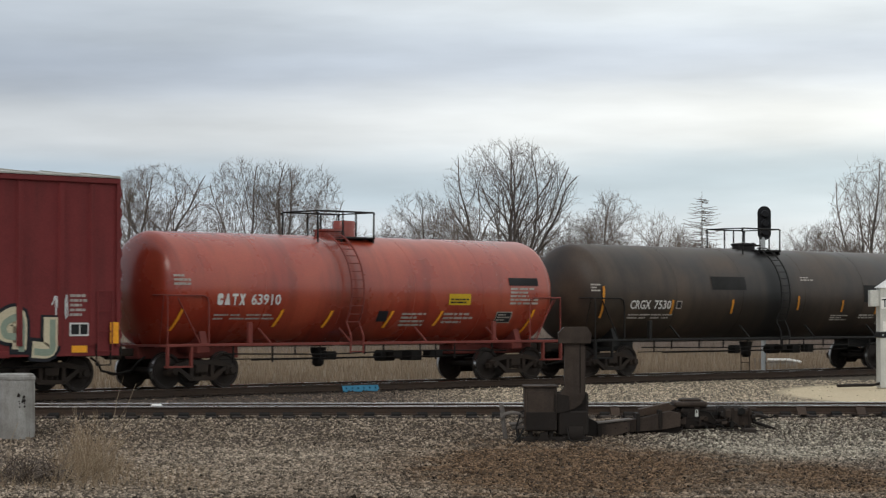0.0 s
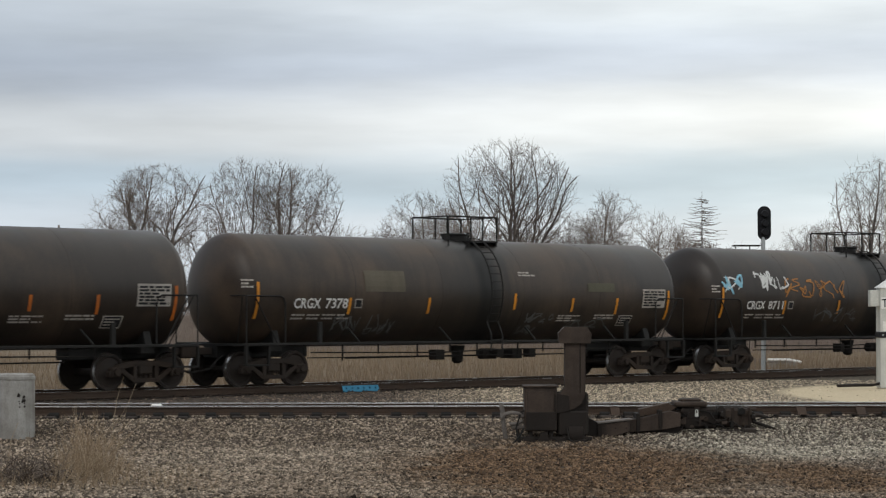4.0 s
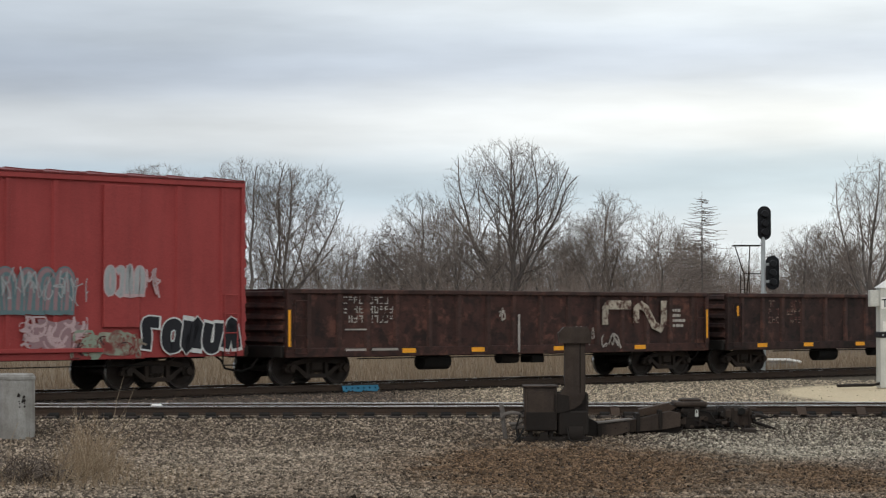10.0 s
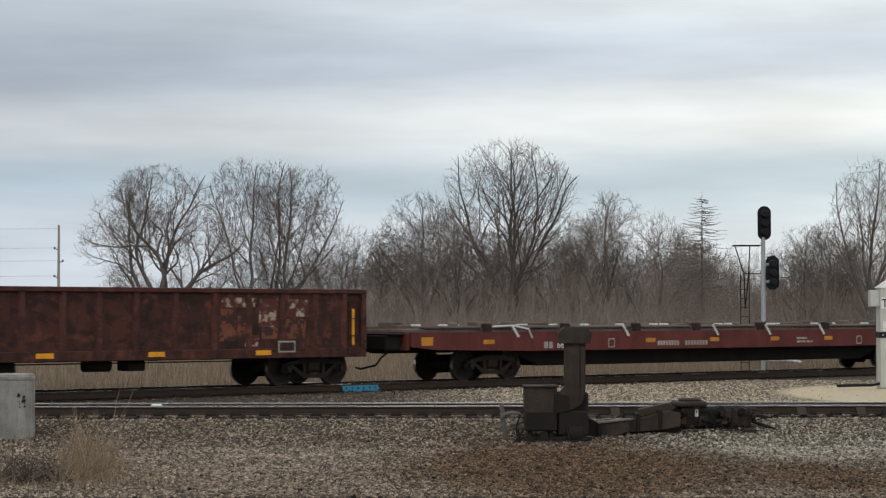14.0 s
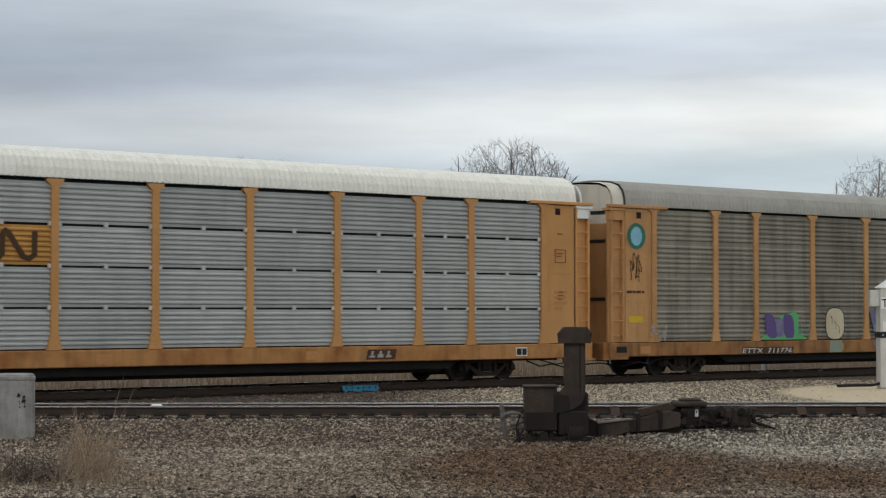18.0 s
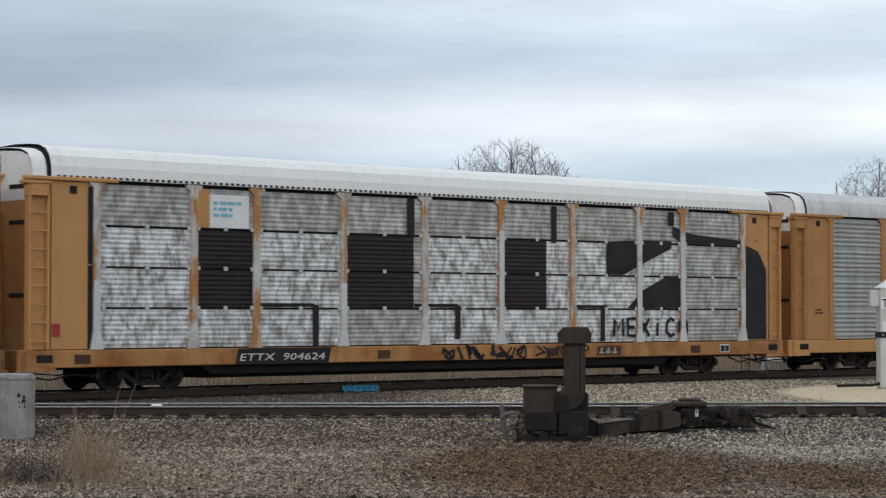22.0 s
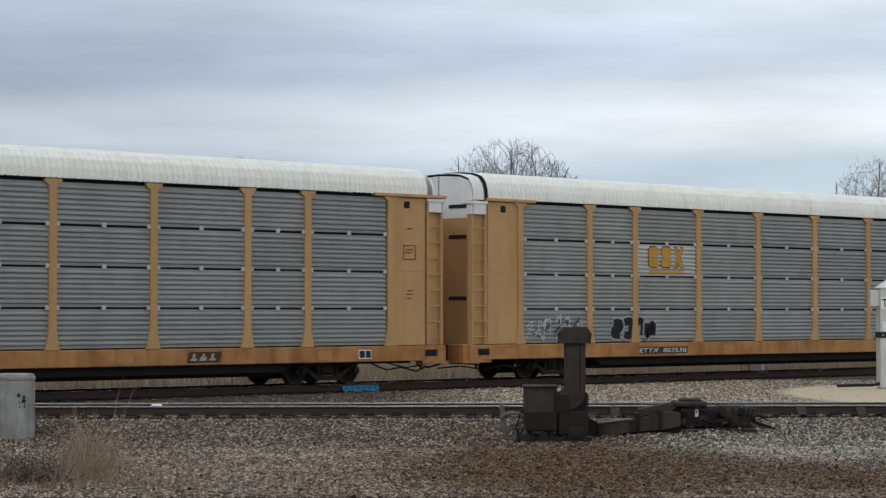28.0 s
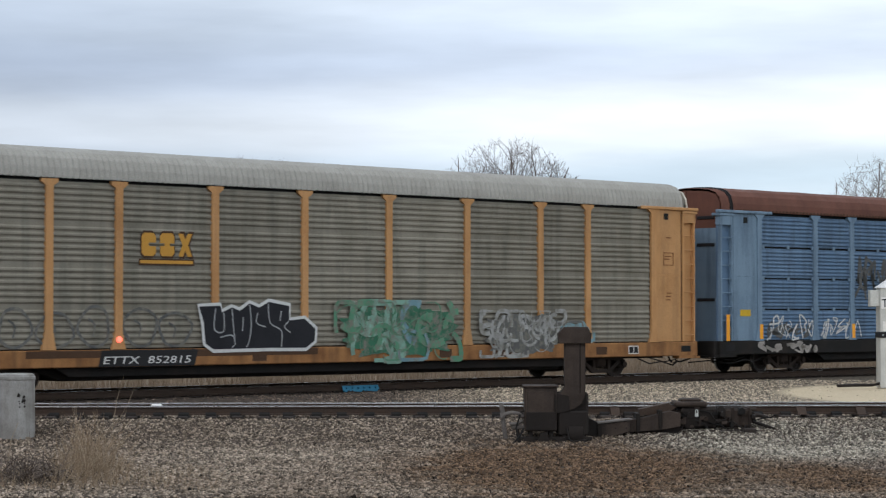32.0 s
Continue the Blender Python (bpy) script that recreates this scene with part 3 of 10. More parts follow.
    def mesh(self, name, mat, smooth=False):
        me = bpy.data.meshes.new(name)
        me.from_pydata(self.v, [], self.f)
        me.materials.append(mat)
        if smooth:
            me.polygons.foreach_set("use_smooth", [True] * len(me.polygons))
            me.set_sharp_from_angle(angle=radians(35))
        return me


def part(name, geo, mat, parent, label="", smooth=False, loc=None, kind=""):
    """Links one mesh as a part of a thing. geo: a Build, or a mesh that others share."""
    me = geo.mesh(name, mat, smooth) if isinstance(geo, Build) else geo
    ob = new(name, me)
    ob.parent = parent
    if loc is not None:
        ob.location = loc
    if label:
        ob["label"] = label
    if kind:
        ob["kind"] = kind
    return ob


def empty(name, label, category, group="", kind=""):
    ob = new(name)
    ob.empty_display_size = 0.2
    return tagged(ob, label, category, group, kind)


def raw_mesh(name, verts, faces, mat, tri=False):
    """A mesh from arrays that were worked out in bulk."""
    me = bpy.data.meshes.new(name)
    k = faces.shape[1]
    me.vertices.add(len(verts))
    me.vertices.foreach_set("co", np.asarray(verts, np.float32).ravel())
    me.loops.add(faces.size)
    me.loops.foreach_set("vertex_index", np.asarray(faces, np.int32).ravel())
    me.polygons.add(len(faces))
    me.polygons.foreach_set("loop_start", np.arange(0, faces.size, k, dtype=np.int32))
    me.polygons.foreach_set("loop_total", np.full(len(faces), k, np.int32))
    me.materials.append(mat)
    me.update(calc_edges=True)
    return me


def sticks(p0, p1, r0, r1, sides=3):
    """Tapered bars between pairs of points, as arrays of vertices and quads."""
    p0, p1 = np.asarray(p0, float), np.asarray(p1, float)
    r0, r1 = np.asarray(r0, float)[:, None], np.asarray(r1, float)[:, None]
    d = p1 - p0
    d /= np.maximum(np.linalg.norm(d, axis=1, keepdims=True), 1e-9)
    ref = np.where(np.abs(d[:, 2:3]) < 0.9, np.array([[0, 0, 1.0]]), np.array([[1.0, 0, 0]]))
    a = np.cross(d, ref)
    a /= np.linalg.norm(a, axis=1, keepdims=True)
    b = np.cross(d, a)
    n = len(p0)
    v = np.empty((n, 2 * sides, 3))
    for k in range(sides):
        w = 2 * math.pi * k / sides
        o = math.cos(w) * a + math.sin(w) * b
        v[:, k], v[:, sides + k] = p0 + o * r0, p1 + o * r1
    base = np.arange(n)[:, None] * 2 * sides
    f = np.concatenate([base + np.array([[(k + 1) % sides, k, sides + k, sides + (k + 1) % sides]]) for k in range(sides)])
    return v.reshape(-1, 3), f


# ---------------------------------------------------------------- ground
PROFILE_Y = [-400, -6, 4, 12, 22, 30, 34, 38.5, 41.0, 42.2, 43.0, 43.4]
PROFILE_Z = [0.1, 0.1, 0.1, 0.0, -0.6, -0.88, -0.86, -0.74, -0.55, -0.38, -0.25, -0.225]
NT_Y, NT_SLOPE = 44.75, 0.042                 # the near track's middle and its slant


def ground_height(x, y):
    x, y = np.asarray(x, float), np.asarray(y, float)
    yy = y - NT_SLOPE * x
    z = np.interp(yy, PROFILE_Y, PROFILE_Z)
    off = -ST * x + CT * y - PC                # across the train's track
    bed = np.interp(np.abs(off), [0, 1.9, 3.4, 6.0], [-0.215, -0.215, -0.62, -0.62])
    z = np.where(off > 0, np.interp(off, [0, 1.9, 3.4, 9.0, 40.0], [-0.215, -0.215, -0.55, -0.5, -0.4]), z)
    z = np.where((off <= 0) & (np.abs(off) < 1.9), np.maximum(z, bed), z)
    left = (off <= 0) & (yy < 43.4) & (np.abs(off) >= 1.9)
    z = np.where(left, np.maximum(z, bed), z)
    # the crib between the ties of the near track lies a little lower
    z = z - np.where(off < -2.2, 0.085 * np.exp(-((yy - 43.72) / 0.36) ** 2), 0)
    # the low mound of sandy stone beside the tracks
    z = z + np.where(off < -1.2, 0.10 * np.clip(1 - ((x - 14.4) / 4.6) ** 2 - ((y - 55.5) / 8.0) ** 2, 0, 1), 0)
    # a road on a bank, well behind
    crest = np.clip(-0.16 * (x + 17.0), 0, 4.5)
    z = z + np.where(off > 9, crest * np.clip(1.6 - np.abs(y - 168) / 9.0, 0, 1), 0)
    return z


def axis_steps(dense, outer):
    return np.unique(np.concatenate([np.asarray(d, float) for d in dense] + [np.asarray(outer, float)]))


def build_ground():
    far = [-3200, -2000, -1200, -800, -500, -350, -260, -200, -150, -120, -100, -80, -65]
    xs = axis_steps([np.arange(-50, -12, 1.5), np.arange(-12, 22, 0.4), np.arange(22, 70, 1.6)], far + [-f for f in far])
    ys = axis_steps([np.arange(-40, 28, 4), np.arange(28, 48, 0.35), np.arange(48, 80, 0.6), np.arange(80, 200, 3)],
                    far + [220, 260, 350, 500, 800, 1200, 2000, 3200])
    gx, gy = np.meshgrid(xs, ys)
    gz = ground_height(gx, gy)
    near = (np.abs(gx) < 25) & (gy > 25) & (gy < 44)
    rng = np.random.default_rng(3)
    gz = gz + np.where(near, rng.normal(0, 0.005, gz.shape), 0)
    v = np.stack([gx, gy, gz], -1).reshape(-1, 3)
    w = len(xs)
    i = (np.arange(len(ys) - 1)[:, None] * w + np.arange(w - 1)[None, :]).ravel()
    f = np.stack([i, i + 1, i + w + 1, i + w], 1)
    ob = new("ground", raw_mesh("ground", v, f, M["ground"]))
    tagged(ob, "dusty ballast slope and flat field of dry winter grass", "ground", kind="structure")


build_ground()

RAIL = [(-0.07, -0.18), (0.07, -0.18), (0.07, -0.165), (0.012, -0.145), (0.012, -0.05), (0.036, -0.04), (0.036, -0.004),
        (0.028, 0.0), (-0.028, 0.0), (-0.036, -0.004), (-0.036, -0.04), (-0.012, -0.05), (-0.012, -0.145), (-0.07, -0.165)]


def build_track(name, label, m, x0, x1, tx0, tx1, gauge_half, plates, worn, anchors=False):
    """A track along its own x axis: two rails, ties, tie plates."""
    tr = empty(name, label, "railway track", kind="structure")
    tr.matrix_world = m
    rail = Build().prism(RAIL, x0, x1).mesh("rail", M["rail"])
    shine = Build().prism([(-0.0375, -worn), (-0.029, 0.003), (0.029, 0.003), (0.0375, -worn)], x0, x1).mesh("running_surface", M["rail_top"])
    for y in (-gauge_half, gauge_half):
        r = part("rail", rail, None, tr, "rusty brown steel rail", loc=(0, y, 0))
        part("running_surface", shine, None, r, "polished rail head")
    tie = Build().box(-0.11, -1.3, -0.345, 0.11, 1.3, -0.186, 0.015).mesh("tie", M["tie"])
    plate = Build().box(-0.1, -0.18, -0.184, 0.1, 0.18, -0.1815, 0.002)
    for sx in (-0.06, 0.06):
        for sy in (-0.1, 0.1):
            plate.box(sx - 0.014, sy - 0.014, -0.183, sx + 0.014, sy + 0.014, -0.15)
    plate = plate.mesh("tie_plate", M["iron"])
    anchor = Build().prism([(-0.20, -0.23), (-0.02, -0.23), (-0.02, -0.15), (-0.09, -0.12), (-0.17, -0.155)], -0.10, 0.10).mesh("rail_anchor", M["under"])
    rng = random.Random(5)
    x = tx0
    while x < tx1:
        t = part("tie", tie, None, tr, loc=(x + rng.uniform(-0.03, 0.03), rng.uniform(-0.05, 0.05), rng.uniform(-0.012, 0.0)))
        if plates[0] < x < plates[1]:
            part("tie_plate", plate, None, t, loc=(0, -gauge_half, 0))
        if anchors:
            part("rail_anchor", anchor, None, tr, "dark steel rail anchor", loc=(x + rng.uniform(-0.04, 0.04), -gauge_half, 0))
        x += 0.52
    return tr


build_track("train_track", "main railway track with rusty rails on wooden ties", Matrix.Translation(on_track(0)) @ pose(0, 0, 0, 0, 0, TH),
            -420, 520, 2.0, 105, 0.755, (20, 66), 0.005)
NEAR_M = pose(0, NT_Y, -0.006, 0, 0, math.degrees(math.atan(NT_SLOPE)))
NEAR_TRACK = build_track("crossing_track", "second railway track crossing in the foreground", NEAR_M, -90, 140, -11.4, 14, 0.755, (-12, 14), 0.016, True)

# braces on the outside of the stock rail at the switch
brace = Build().prism([(-0.24, -0.18), (-0.05, -0.18), (-0.04, -0.04), (-0.07, -0.045)], -0.09, 0.09)
brace.box(-0.13, -0.30, -0.184, 0.13, -0.04, -0.17, 0.004)
brace = brace.mesh("rail_brace", M["rail"])
for bx in (5.9, 7.15, 8.35, 9.6, 3.4):
    part("rail_brace", brace, None, NEAR_TRACK, "rusty rail brace", loc=(bx, -0.755, 0))


# ---------------------------------------------------------------- ballast stones
def stones(name, label, px, py, rad, lift, seed):
    rng = np.random.default_rng(seed)
    n = len(px)
    tpl = np.array([[1, 0, 0], [-0.5, 0.87, 0], [-0.5, -0.87, 0], [0, 0, 1], [0, 0, -1]], float)
    tf = np.array([[0, 1, 3], [1, 2, 3], [2, 0, 3], [1, 0, 4], [2, 1, 4], [0, 2, 4]])
    v = tpl[None] * rng.uniform(0.7, 1.35, (n, 5, 1)) + rng.normal(0, 0.26, (n, 5, 3))
    v *= rng.uniform(0.7, 1.25, (n, 1, 3)) * rad[:, None, None]
    q = rng.normal(size=(n, 4))
    q /= np.linalg.norm(q, axis=1, keepdims=True)
    w, x, y, z = q.T
    R = np.stack([1 - 2 * (y * y + z * z), 2 * (x * y - z * w), 2 * (x * z + y * w), 2 * (x * y + z * w), 1 - 2 * (x * x + z * z),
                  2 * (y * z - x * w), 2 * (x * z - y * w), 2 * (y * z + x * w), 1 - 2 * (x * x + y * y)], 1).reshape(n, 3, 3)
    v = np.einsum("nij,nkj->nki", R, v) * np.array([1.12, 1.12, 0.72])
    pz = ground_height(px, py) + lift + rad * rng.uniform(-0.3, 0.45, n)
    v += np.stack([px, py, pz], 1)[:, None]
    f = (np.arange(n)[:, None, None] * 5 + tf[None]).reshape(-1, 3)
    ob = new(name, raw_mesh(name, v.reshape(-1, 3), f, M["stone"]))
    tagged(ob, label, "gravel", kind="stuff")


def scatter_stones():
    rng = np.random.default_rng(11)
    n = 125000
    y = rng.uniform(29.3, 43.9, n)
    x = rng.uniform(-1, 1, n) * (y * 0.205 + 0.6)
    thin = (x < -3.2 - (y - 31) * 0.10) & (y < 40.5) & (rng.random(n) < 0.3)
    x, y = x[~thin], y[~thin]
    stones("foreground_ballast", "loose crushed stone ballast, brown and grey", x, y, 0.011 + 0.026 * rng.random(len(x)) ** 2.0, 0.008, 1)
    n = 46000
    y = rng.uniform(45.9, 68.0, n)
    x = rng.uniform(-10.5, 1.0, n) + rng.random(n) ** 0.8 * 16
    off = -ST * x + CT * y - PC
    sandy = ((x - 13.4) / 5.2) ** 2 + ((y - 55.5) / 9.5) ** 2 < 0.92 + rng.normal(0, 0.06, n)
    keep = (off < -0.95) & (np.abs(x) < y * 0.21 + 0.5) & ~(sandy & (rng.random(n) < 0.97))
    x, y = x[keep], y[keep]
    stones("track_ballast", "clean pale crushed stone ballast between the tracks", x, y, rng.uniform(0.014, 0.032, len(x)), 0, 2)
    n = 9000
    s = rng.uniform(16, 72, n)
    o = rng.uniform(-0.7, 2.3, n)
    p = np.array([-ST * (PC + o) + CT * s, CT * (PC + o) + ST * s])
    stones("bed_ballast", "stained stone ballast under the rails", p[0], p[1], rng.uniform(0.018, 0.04, n), 0, 3)
    n = 5000
    x = rng.uniform(-10.5, 11.5, n)
    y = NT_Y + NT_SLOPE * x + rng.uniform(-0.7, 0.7, n)
    stones("crossing_ballast", "stone ballast between the rails of the crossing track", x, y, rng.uniform(0.018, 0.04, n), 0.0, 4)


scatter_stones()


# ---------------------------------------------------------------- winter trees
# for each order of branching: step length, wander, lift towards the light, children per metre, angle off the parent in degrees, child length as a share of the parent's
ORDERS = ((0.42, 0.10, 0.05, 1.5, (26, 52), (0.32, 0.62)), (0.34, 0.17, 0.07, 2.2, (30, 58), (0.32, 0.62)), (0.26, 0.20, 0.06, 3.4, (30, 62), (0.34, 0.7)), (0.22, 0.22, 0.05, 4.6, (25, 60), (0.5, 0.9)))


def crown_fit(x, y, z, crown):
    """How far out in the crown a place lies: 1 at its edge. crown: base, height, half width, height share of the widest place, share of the width left at the base, shift of its top sideways."""
    base, height, half, peak, foot, lean = crown
    u = (z - base) / (height - base)
    if u <= 0:
        return math.hypot(x, y) / (half * foot) + max(0.0, -u) * 1.5
    if u >= 1:
        return 2.0
    f = math.sqrt(max(0.0, 1 - ((u - peak) / (1 - peak)) ** 2)) if u > peak else foot + (1 - foot) * math.sin(u / peak * math.pi / 2)
    return math.hypot(x - lean * u, y) / max(0.05, half * f)


def shoot(out, rng, p, d, length, r0, r1, order, crown, gnarl, lift, dense):
    """One branch with all that grows from it."""
    step, wander, up, often, angle, share = ORDERS[order]
    home = d.copy()
    n = max(2, int(length / step))
    ln = length / n
    drift = Vector((rng.gauss(0, 1), rng.gauss(0, 1), rng.gauss(0, 0.6))) * wander * gnarl
    side = rng.uniform(0, 6.28)
    due = rng.random()
    free = 0.22 if order == 0 else 0.12
    for i in range(n):
        if i % 3 == 2:
            drift = Vector((rng.gauss(0, 1), rng.gauss(0, 1), rng.gauss(0, 0.6))) * wander * gnarl
        d = d + drift * 0.6 + Vector((rng.gauss(0, 1), rng.gauss(0, 1), rng.gauss(0, 1))) * wander * 0.3
        d.z += up * lift * (0.5 if order == 0 else 1.0)
        d = d + home * (0.07 if order == 0 else 0.03)
        d.normalize()
        q = p + d * ln
        f0, f1 = i / n, (i + 1) / n
        ra, rb = r0 + (r1 - r0) * f0 ** 0.85, r0 + (r1 - r0) * f1 ** 0.85
        out[0 if rb > 0.055 else 1].append((p, q, ra, rb))
        p = q
        if crown_fit(p.x, p.y, p.z, crown) > (1.04 if order else 1.03) and f1 > 0.4:
            break
        if f1 < free:
            continue
        due += often * ln * (0.65 + 0.7 * f1) * (dense if order else 1.0)
        while due > 1:
            due -= 1
            side += 2.4 + rng.gauss(0, 0.5)
            a = radians(rng.uniform(*angle))
            e = d.orthogonal().normalized()
            e = e * math.cos(side) + d.cross(e) * math.sin(side)
            c = (d * math.cos(a) + e * math.sin(a)).normalized()
            if order == 3:
                k = rng.uniform(0.3, 0.62)
                out[2].append((p, p + c * k + Vector((0, 0, rng.uniform(0.02, 0.12))), 0.0085, 0.0))
                continue
            k = length * rng.uniform(*share) * (1.12 - 0.55 * f1)
            k = max(k, (1.5, 0.8, 0.45)[order])
            for _ in range(5):
                t = p + c * k
                if crown_fit(t.x, t.y, t.z, crown) < 1.02:
                    break
                k *= 0.74
            if k > 0.25:
                r = min(rb * rng.uniform(0.5, 0.72), (0.12, 0.05, 0.02)[order])
                shoot(out, rng, p, c, k, max(r, 0.0085), max(0.007, r * 0.25), order + 1, crown, gnarl, lift, dense)


def grow(seed, stems, crown, gnarl=1.0, lift=1.0, dense=1.0):
    """A bare tree. stems: place at the foot, way, length and radius of each main stem or great limb."""
    rng = random.Random(seed)
    out = [[], [], []]
    for x, y, z, dx, dy, dz, ln, r in stems:
        shoot(out, rng, Vector((x, y, z)), Vector((dx, dy, dz)).normalized(), ln, r, 0.028, 0, crown, gnarl, lift, dense)
    return out


def spruce(seed, height, width):
    """A thin dead conifer: a straight stem with sparse level branches and hanging twigs."""
    rng = random.Random(seed)
    out = [[], [], []]
    n = 12
    for i in range(n):
        out[0].append((Vector((0, 0, height * i / n - 0.2)), Vector((0, 0, height * (i + 1) / n - 0.2)), 0.10 * (1 - i / n) + 0.012, 0.10 * (1 - (i + 1) / n) + 0.008))
    for k in range(240):
        u = 0.06 + 0.88 * rng.random() ** 0.8
        h = height * u
        a, ln = rng.uniform(0, 6.28), width * (1 - u) ** 0.75 * rng.uniform(0.35, 1.15) + 0.12
        p = Vector((0, 0, h))
        rise = rng.uniform(-0.25, 0.12)
        d = Vector((math.cos(a), math.sin(a), rise))
        q = p + d * ln * 0.6
        e = q + Vector((math.cos(a), math.sin(a), rise + 0.22)) * ln * 0.4
        out[1] += [(p, q, 0.02, 0.015), (q, e, 0.015, 0.009)]
        for j in range(5):
            b = p + d * ln * rng.uniform(0.2, 0.6)
            out[2].append((b, b + Vector((math.cos(a) * 0.12 + rng.gauss(0, 0.12), math.sin(a) * 0.12 + rng.gauss(0, 0.12), rng.uniform(-0.4, 0.02) * (1.1 - u))), 0.010, 0.0))
    return out


def tree_mesh(levels, which, name, mat, sides):
    segs = [s for k in which if k < len(levels) for s in levels[k]]
    rods, spikes = [s for s in segs if s[3] > 0], [s for s in segs if s[3] == 0]
    v, f = sticks([s[0] for s in rods], [s[1] for s in rods], [s[2] for s in rods], [s[3] for s in rods], sides)
    v, f = [tuple(p) for p in v], [tuple(q) for q in f]
    for p, q, r, _ in spikes:                    # thin pointed twigs
        d = (q - p).normalized()
        e = d.orthogonal().normalized() * r
        g = d.cross(e)
        k = len(v)
        v += [tuple(p + e), tuple(p - e * 0.5 + g * 0.87), tuple(p - e * 0.5 - g * 0.87), tuple(q)]
        f += [(k, k + 1, k + 3), (k + 1, k + 2, k + 3), (k + 2, k, k + 3)]
    me = bpy.data.meshes.new(name)
    me.from_pydata(v, [], f)
    me.materials.append(mat)
    return me


def tree(levels, x, y, label, name="bare_tree", split=1):
    t = empty(name, label, "tree", "trees behind the railway")
    t.location = (x, y, float(ground_height(x, y)))
    part("trunk", tree_mesh(levels, range(split), "trunk", M["bark"], 6), None, t, "grey-brown bark trunk and limbs")
    part("crown", tree_mesh(levels, range(split, 3), "crown", M["twig"], 3), None, t, "fine leafless twigs")
    return t


def at_depth(k, d):
    """Sideways place for a slope k of the view at depth d."""
    return k * d


OAK = grow(47, [(0, 0, -0.3, 0.0, 0, 1, 3.2, 0.42), (0, 0, 2.1, -0.62, 0.2, 0.85, 9.4, 0.21), (0, 0, 1.9, -1.0, -0.25, 0.42, 7.0, 0.16), (0.1, 0, 2.4, -0.10, -0.2, 1.0, 10.2, 0.22),
               (0.1, 0, 2.4, 0.26, 0.2, 1.0, 10.0, 0.22), (0.1, 0, 2.2, 0.66, -0.2, 0.85, 9.0, 0.2), (0, 0, 1.8, 0.95, 0.3, 0.33, 6.8, 0.15), (0, 0, 2.0, -0.9, 0.5, 0.16, 5.6, 0.12),
               (0.1, 0, 2.2, 1.0, 0.1, 0.6, 7.8, 0.18), (0, 0, 2.4, -0.32, 0.3, 0.95, 9.8, 0.19)],
           (1.2, 12.4, 5.8, 0.40, 0.85, 0.0), 1.7, 1.7, 1.0)
ELM = grow(6, [(-0.15, 0, -0.3, -0.03, 0, 1, 13.4, 0.25), (0.6, 0, -0.3, 0.14, 0.05, 1, 14.0, 0.25), (-0.2, 0.1, 2.0, -0.42, 0.15, 1, 11.4, 0.16), (0.7, 0, 2.6, 0.46, -0.2, 1, 11.0, 0.15),
               (0.2, -0.1, 2.6, 0.08, -0.35, 1, 11.4, 0.15), (0.1, 0.3, 2.4, -0.1, 0.5, 1, 10.6, 0.13), (0.3, 0.1, 3.0, 0.28, 0.3, 1, 10.6, 0.13), (-0.2, 0, 3.2, -0.22, -0.3, 1, 10.4, 0.13),
               (-0.3, 0, 3.0, -0.75, 0.0, 1, 7.6, 0.11)],
           (2.6, 14.2, 4.9, 0.60, 0.42, 0.2), 1.0, 0.9, 0.62)
ASH = grow(10, [(0, 0, -0.3, -0.05, 0, 1, 12.6, 0.19), (0, 0, 2.6, -0.32, 0.1, 1, 8.6, 0.10)], (2.6, 12.8, 2.6, 0.62, 0.45, -0.4), 0.65, 1.1, 1.2)
ASH_TWO = grow(21, [(0, 0, -0.3, 0.06, 0, 1, 12.7, 0.19), (0, 0, 3.2, 0.2, -0.2, 1, 7.6, 0.10)], (2.8, 12.7, 2.4, 0.6, 0.45, 0.5), 0.65, 1.1, 1.3)
ASH_THREE = grow(5, [(0, 0, -0.3, 0.16, 0, 1, 12.2, 0.20), (0.3, 0, 2.8, 0.55, 0.1, 1, 8.0, 0.12), (0.3, 0, 3.6, 0.8, -0.2, 0.8, 5.6, 0.09)], (2.6, 12.5, 2.9, 0.58, 0.5, 1.5), 0.7, 1.0, 1.25)
MAPLE = grow(18, [(0, 0, -0.3, 0.03, 0, 1, 10.0, 0.19), (0, 0, 1.4, -0.5, 0.2, 1, 8.2, 0.14), (0, 0, 1.6, 0.5, -0.1, 1, 8.0, 0.14), (0, 0, 1.5, 0.1, 0.6, 1, 7.2, 0.11)], (1.2, 10.6, 3.7, 0.5, 0.65, 0.0), 1.2, 0.9, 1.4)
THORN = grow(4, [(0, 0, -0.2, -0.1, 0, 1, 7.4, 0.14), (0.1, 0, 0.5, 0.5, 0.1, 1, 7.2, 0.12), (-0.1, 0, 0.5, -0.6, -0.1, 1, 7.0, 0.12), (0, 0, 0.6, 0.1, -0.6, 0.9, 6.2, 0.1), (0.2, 0, 0.4, 1.0, 0.2, 0.7, 5.4, 0.1),
                  (-0.2, 0, 0.4, -1.0, 0.3, 0.7, 5.2, 0.09)], (0.5, 8.4, 3.8, 0.45, 0.85, 0.0), 1.4, 0.8, 1.0)
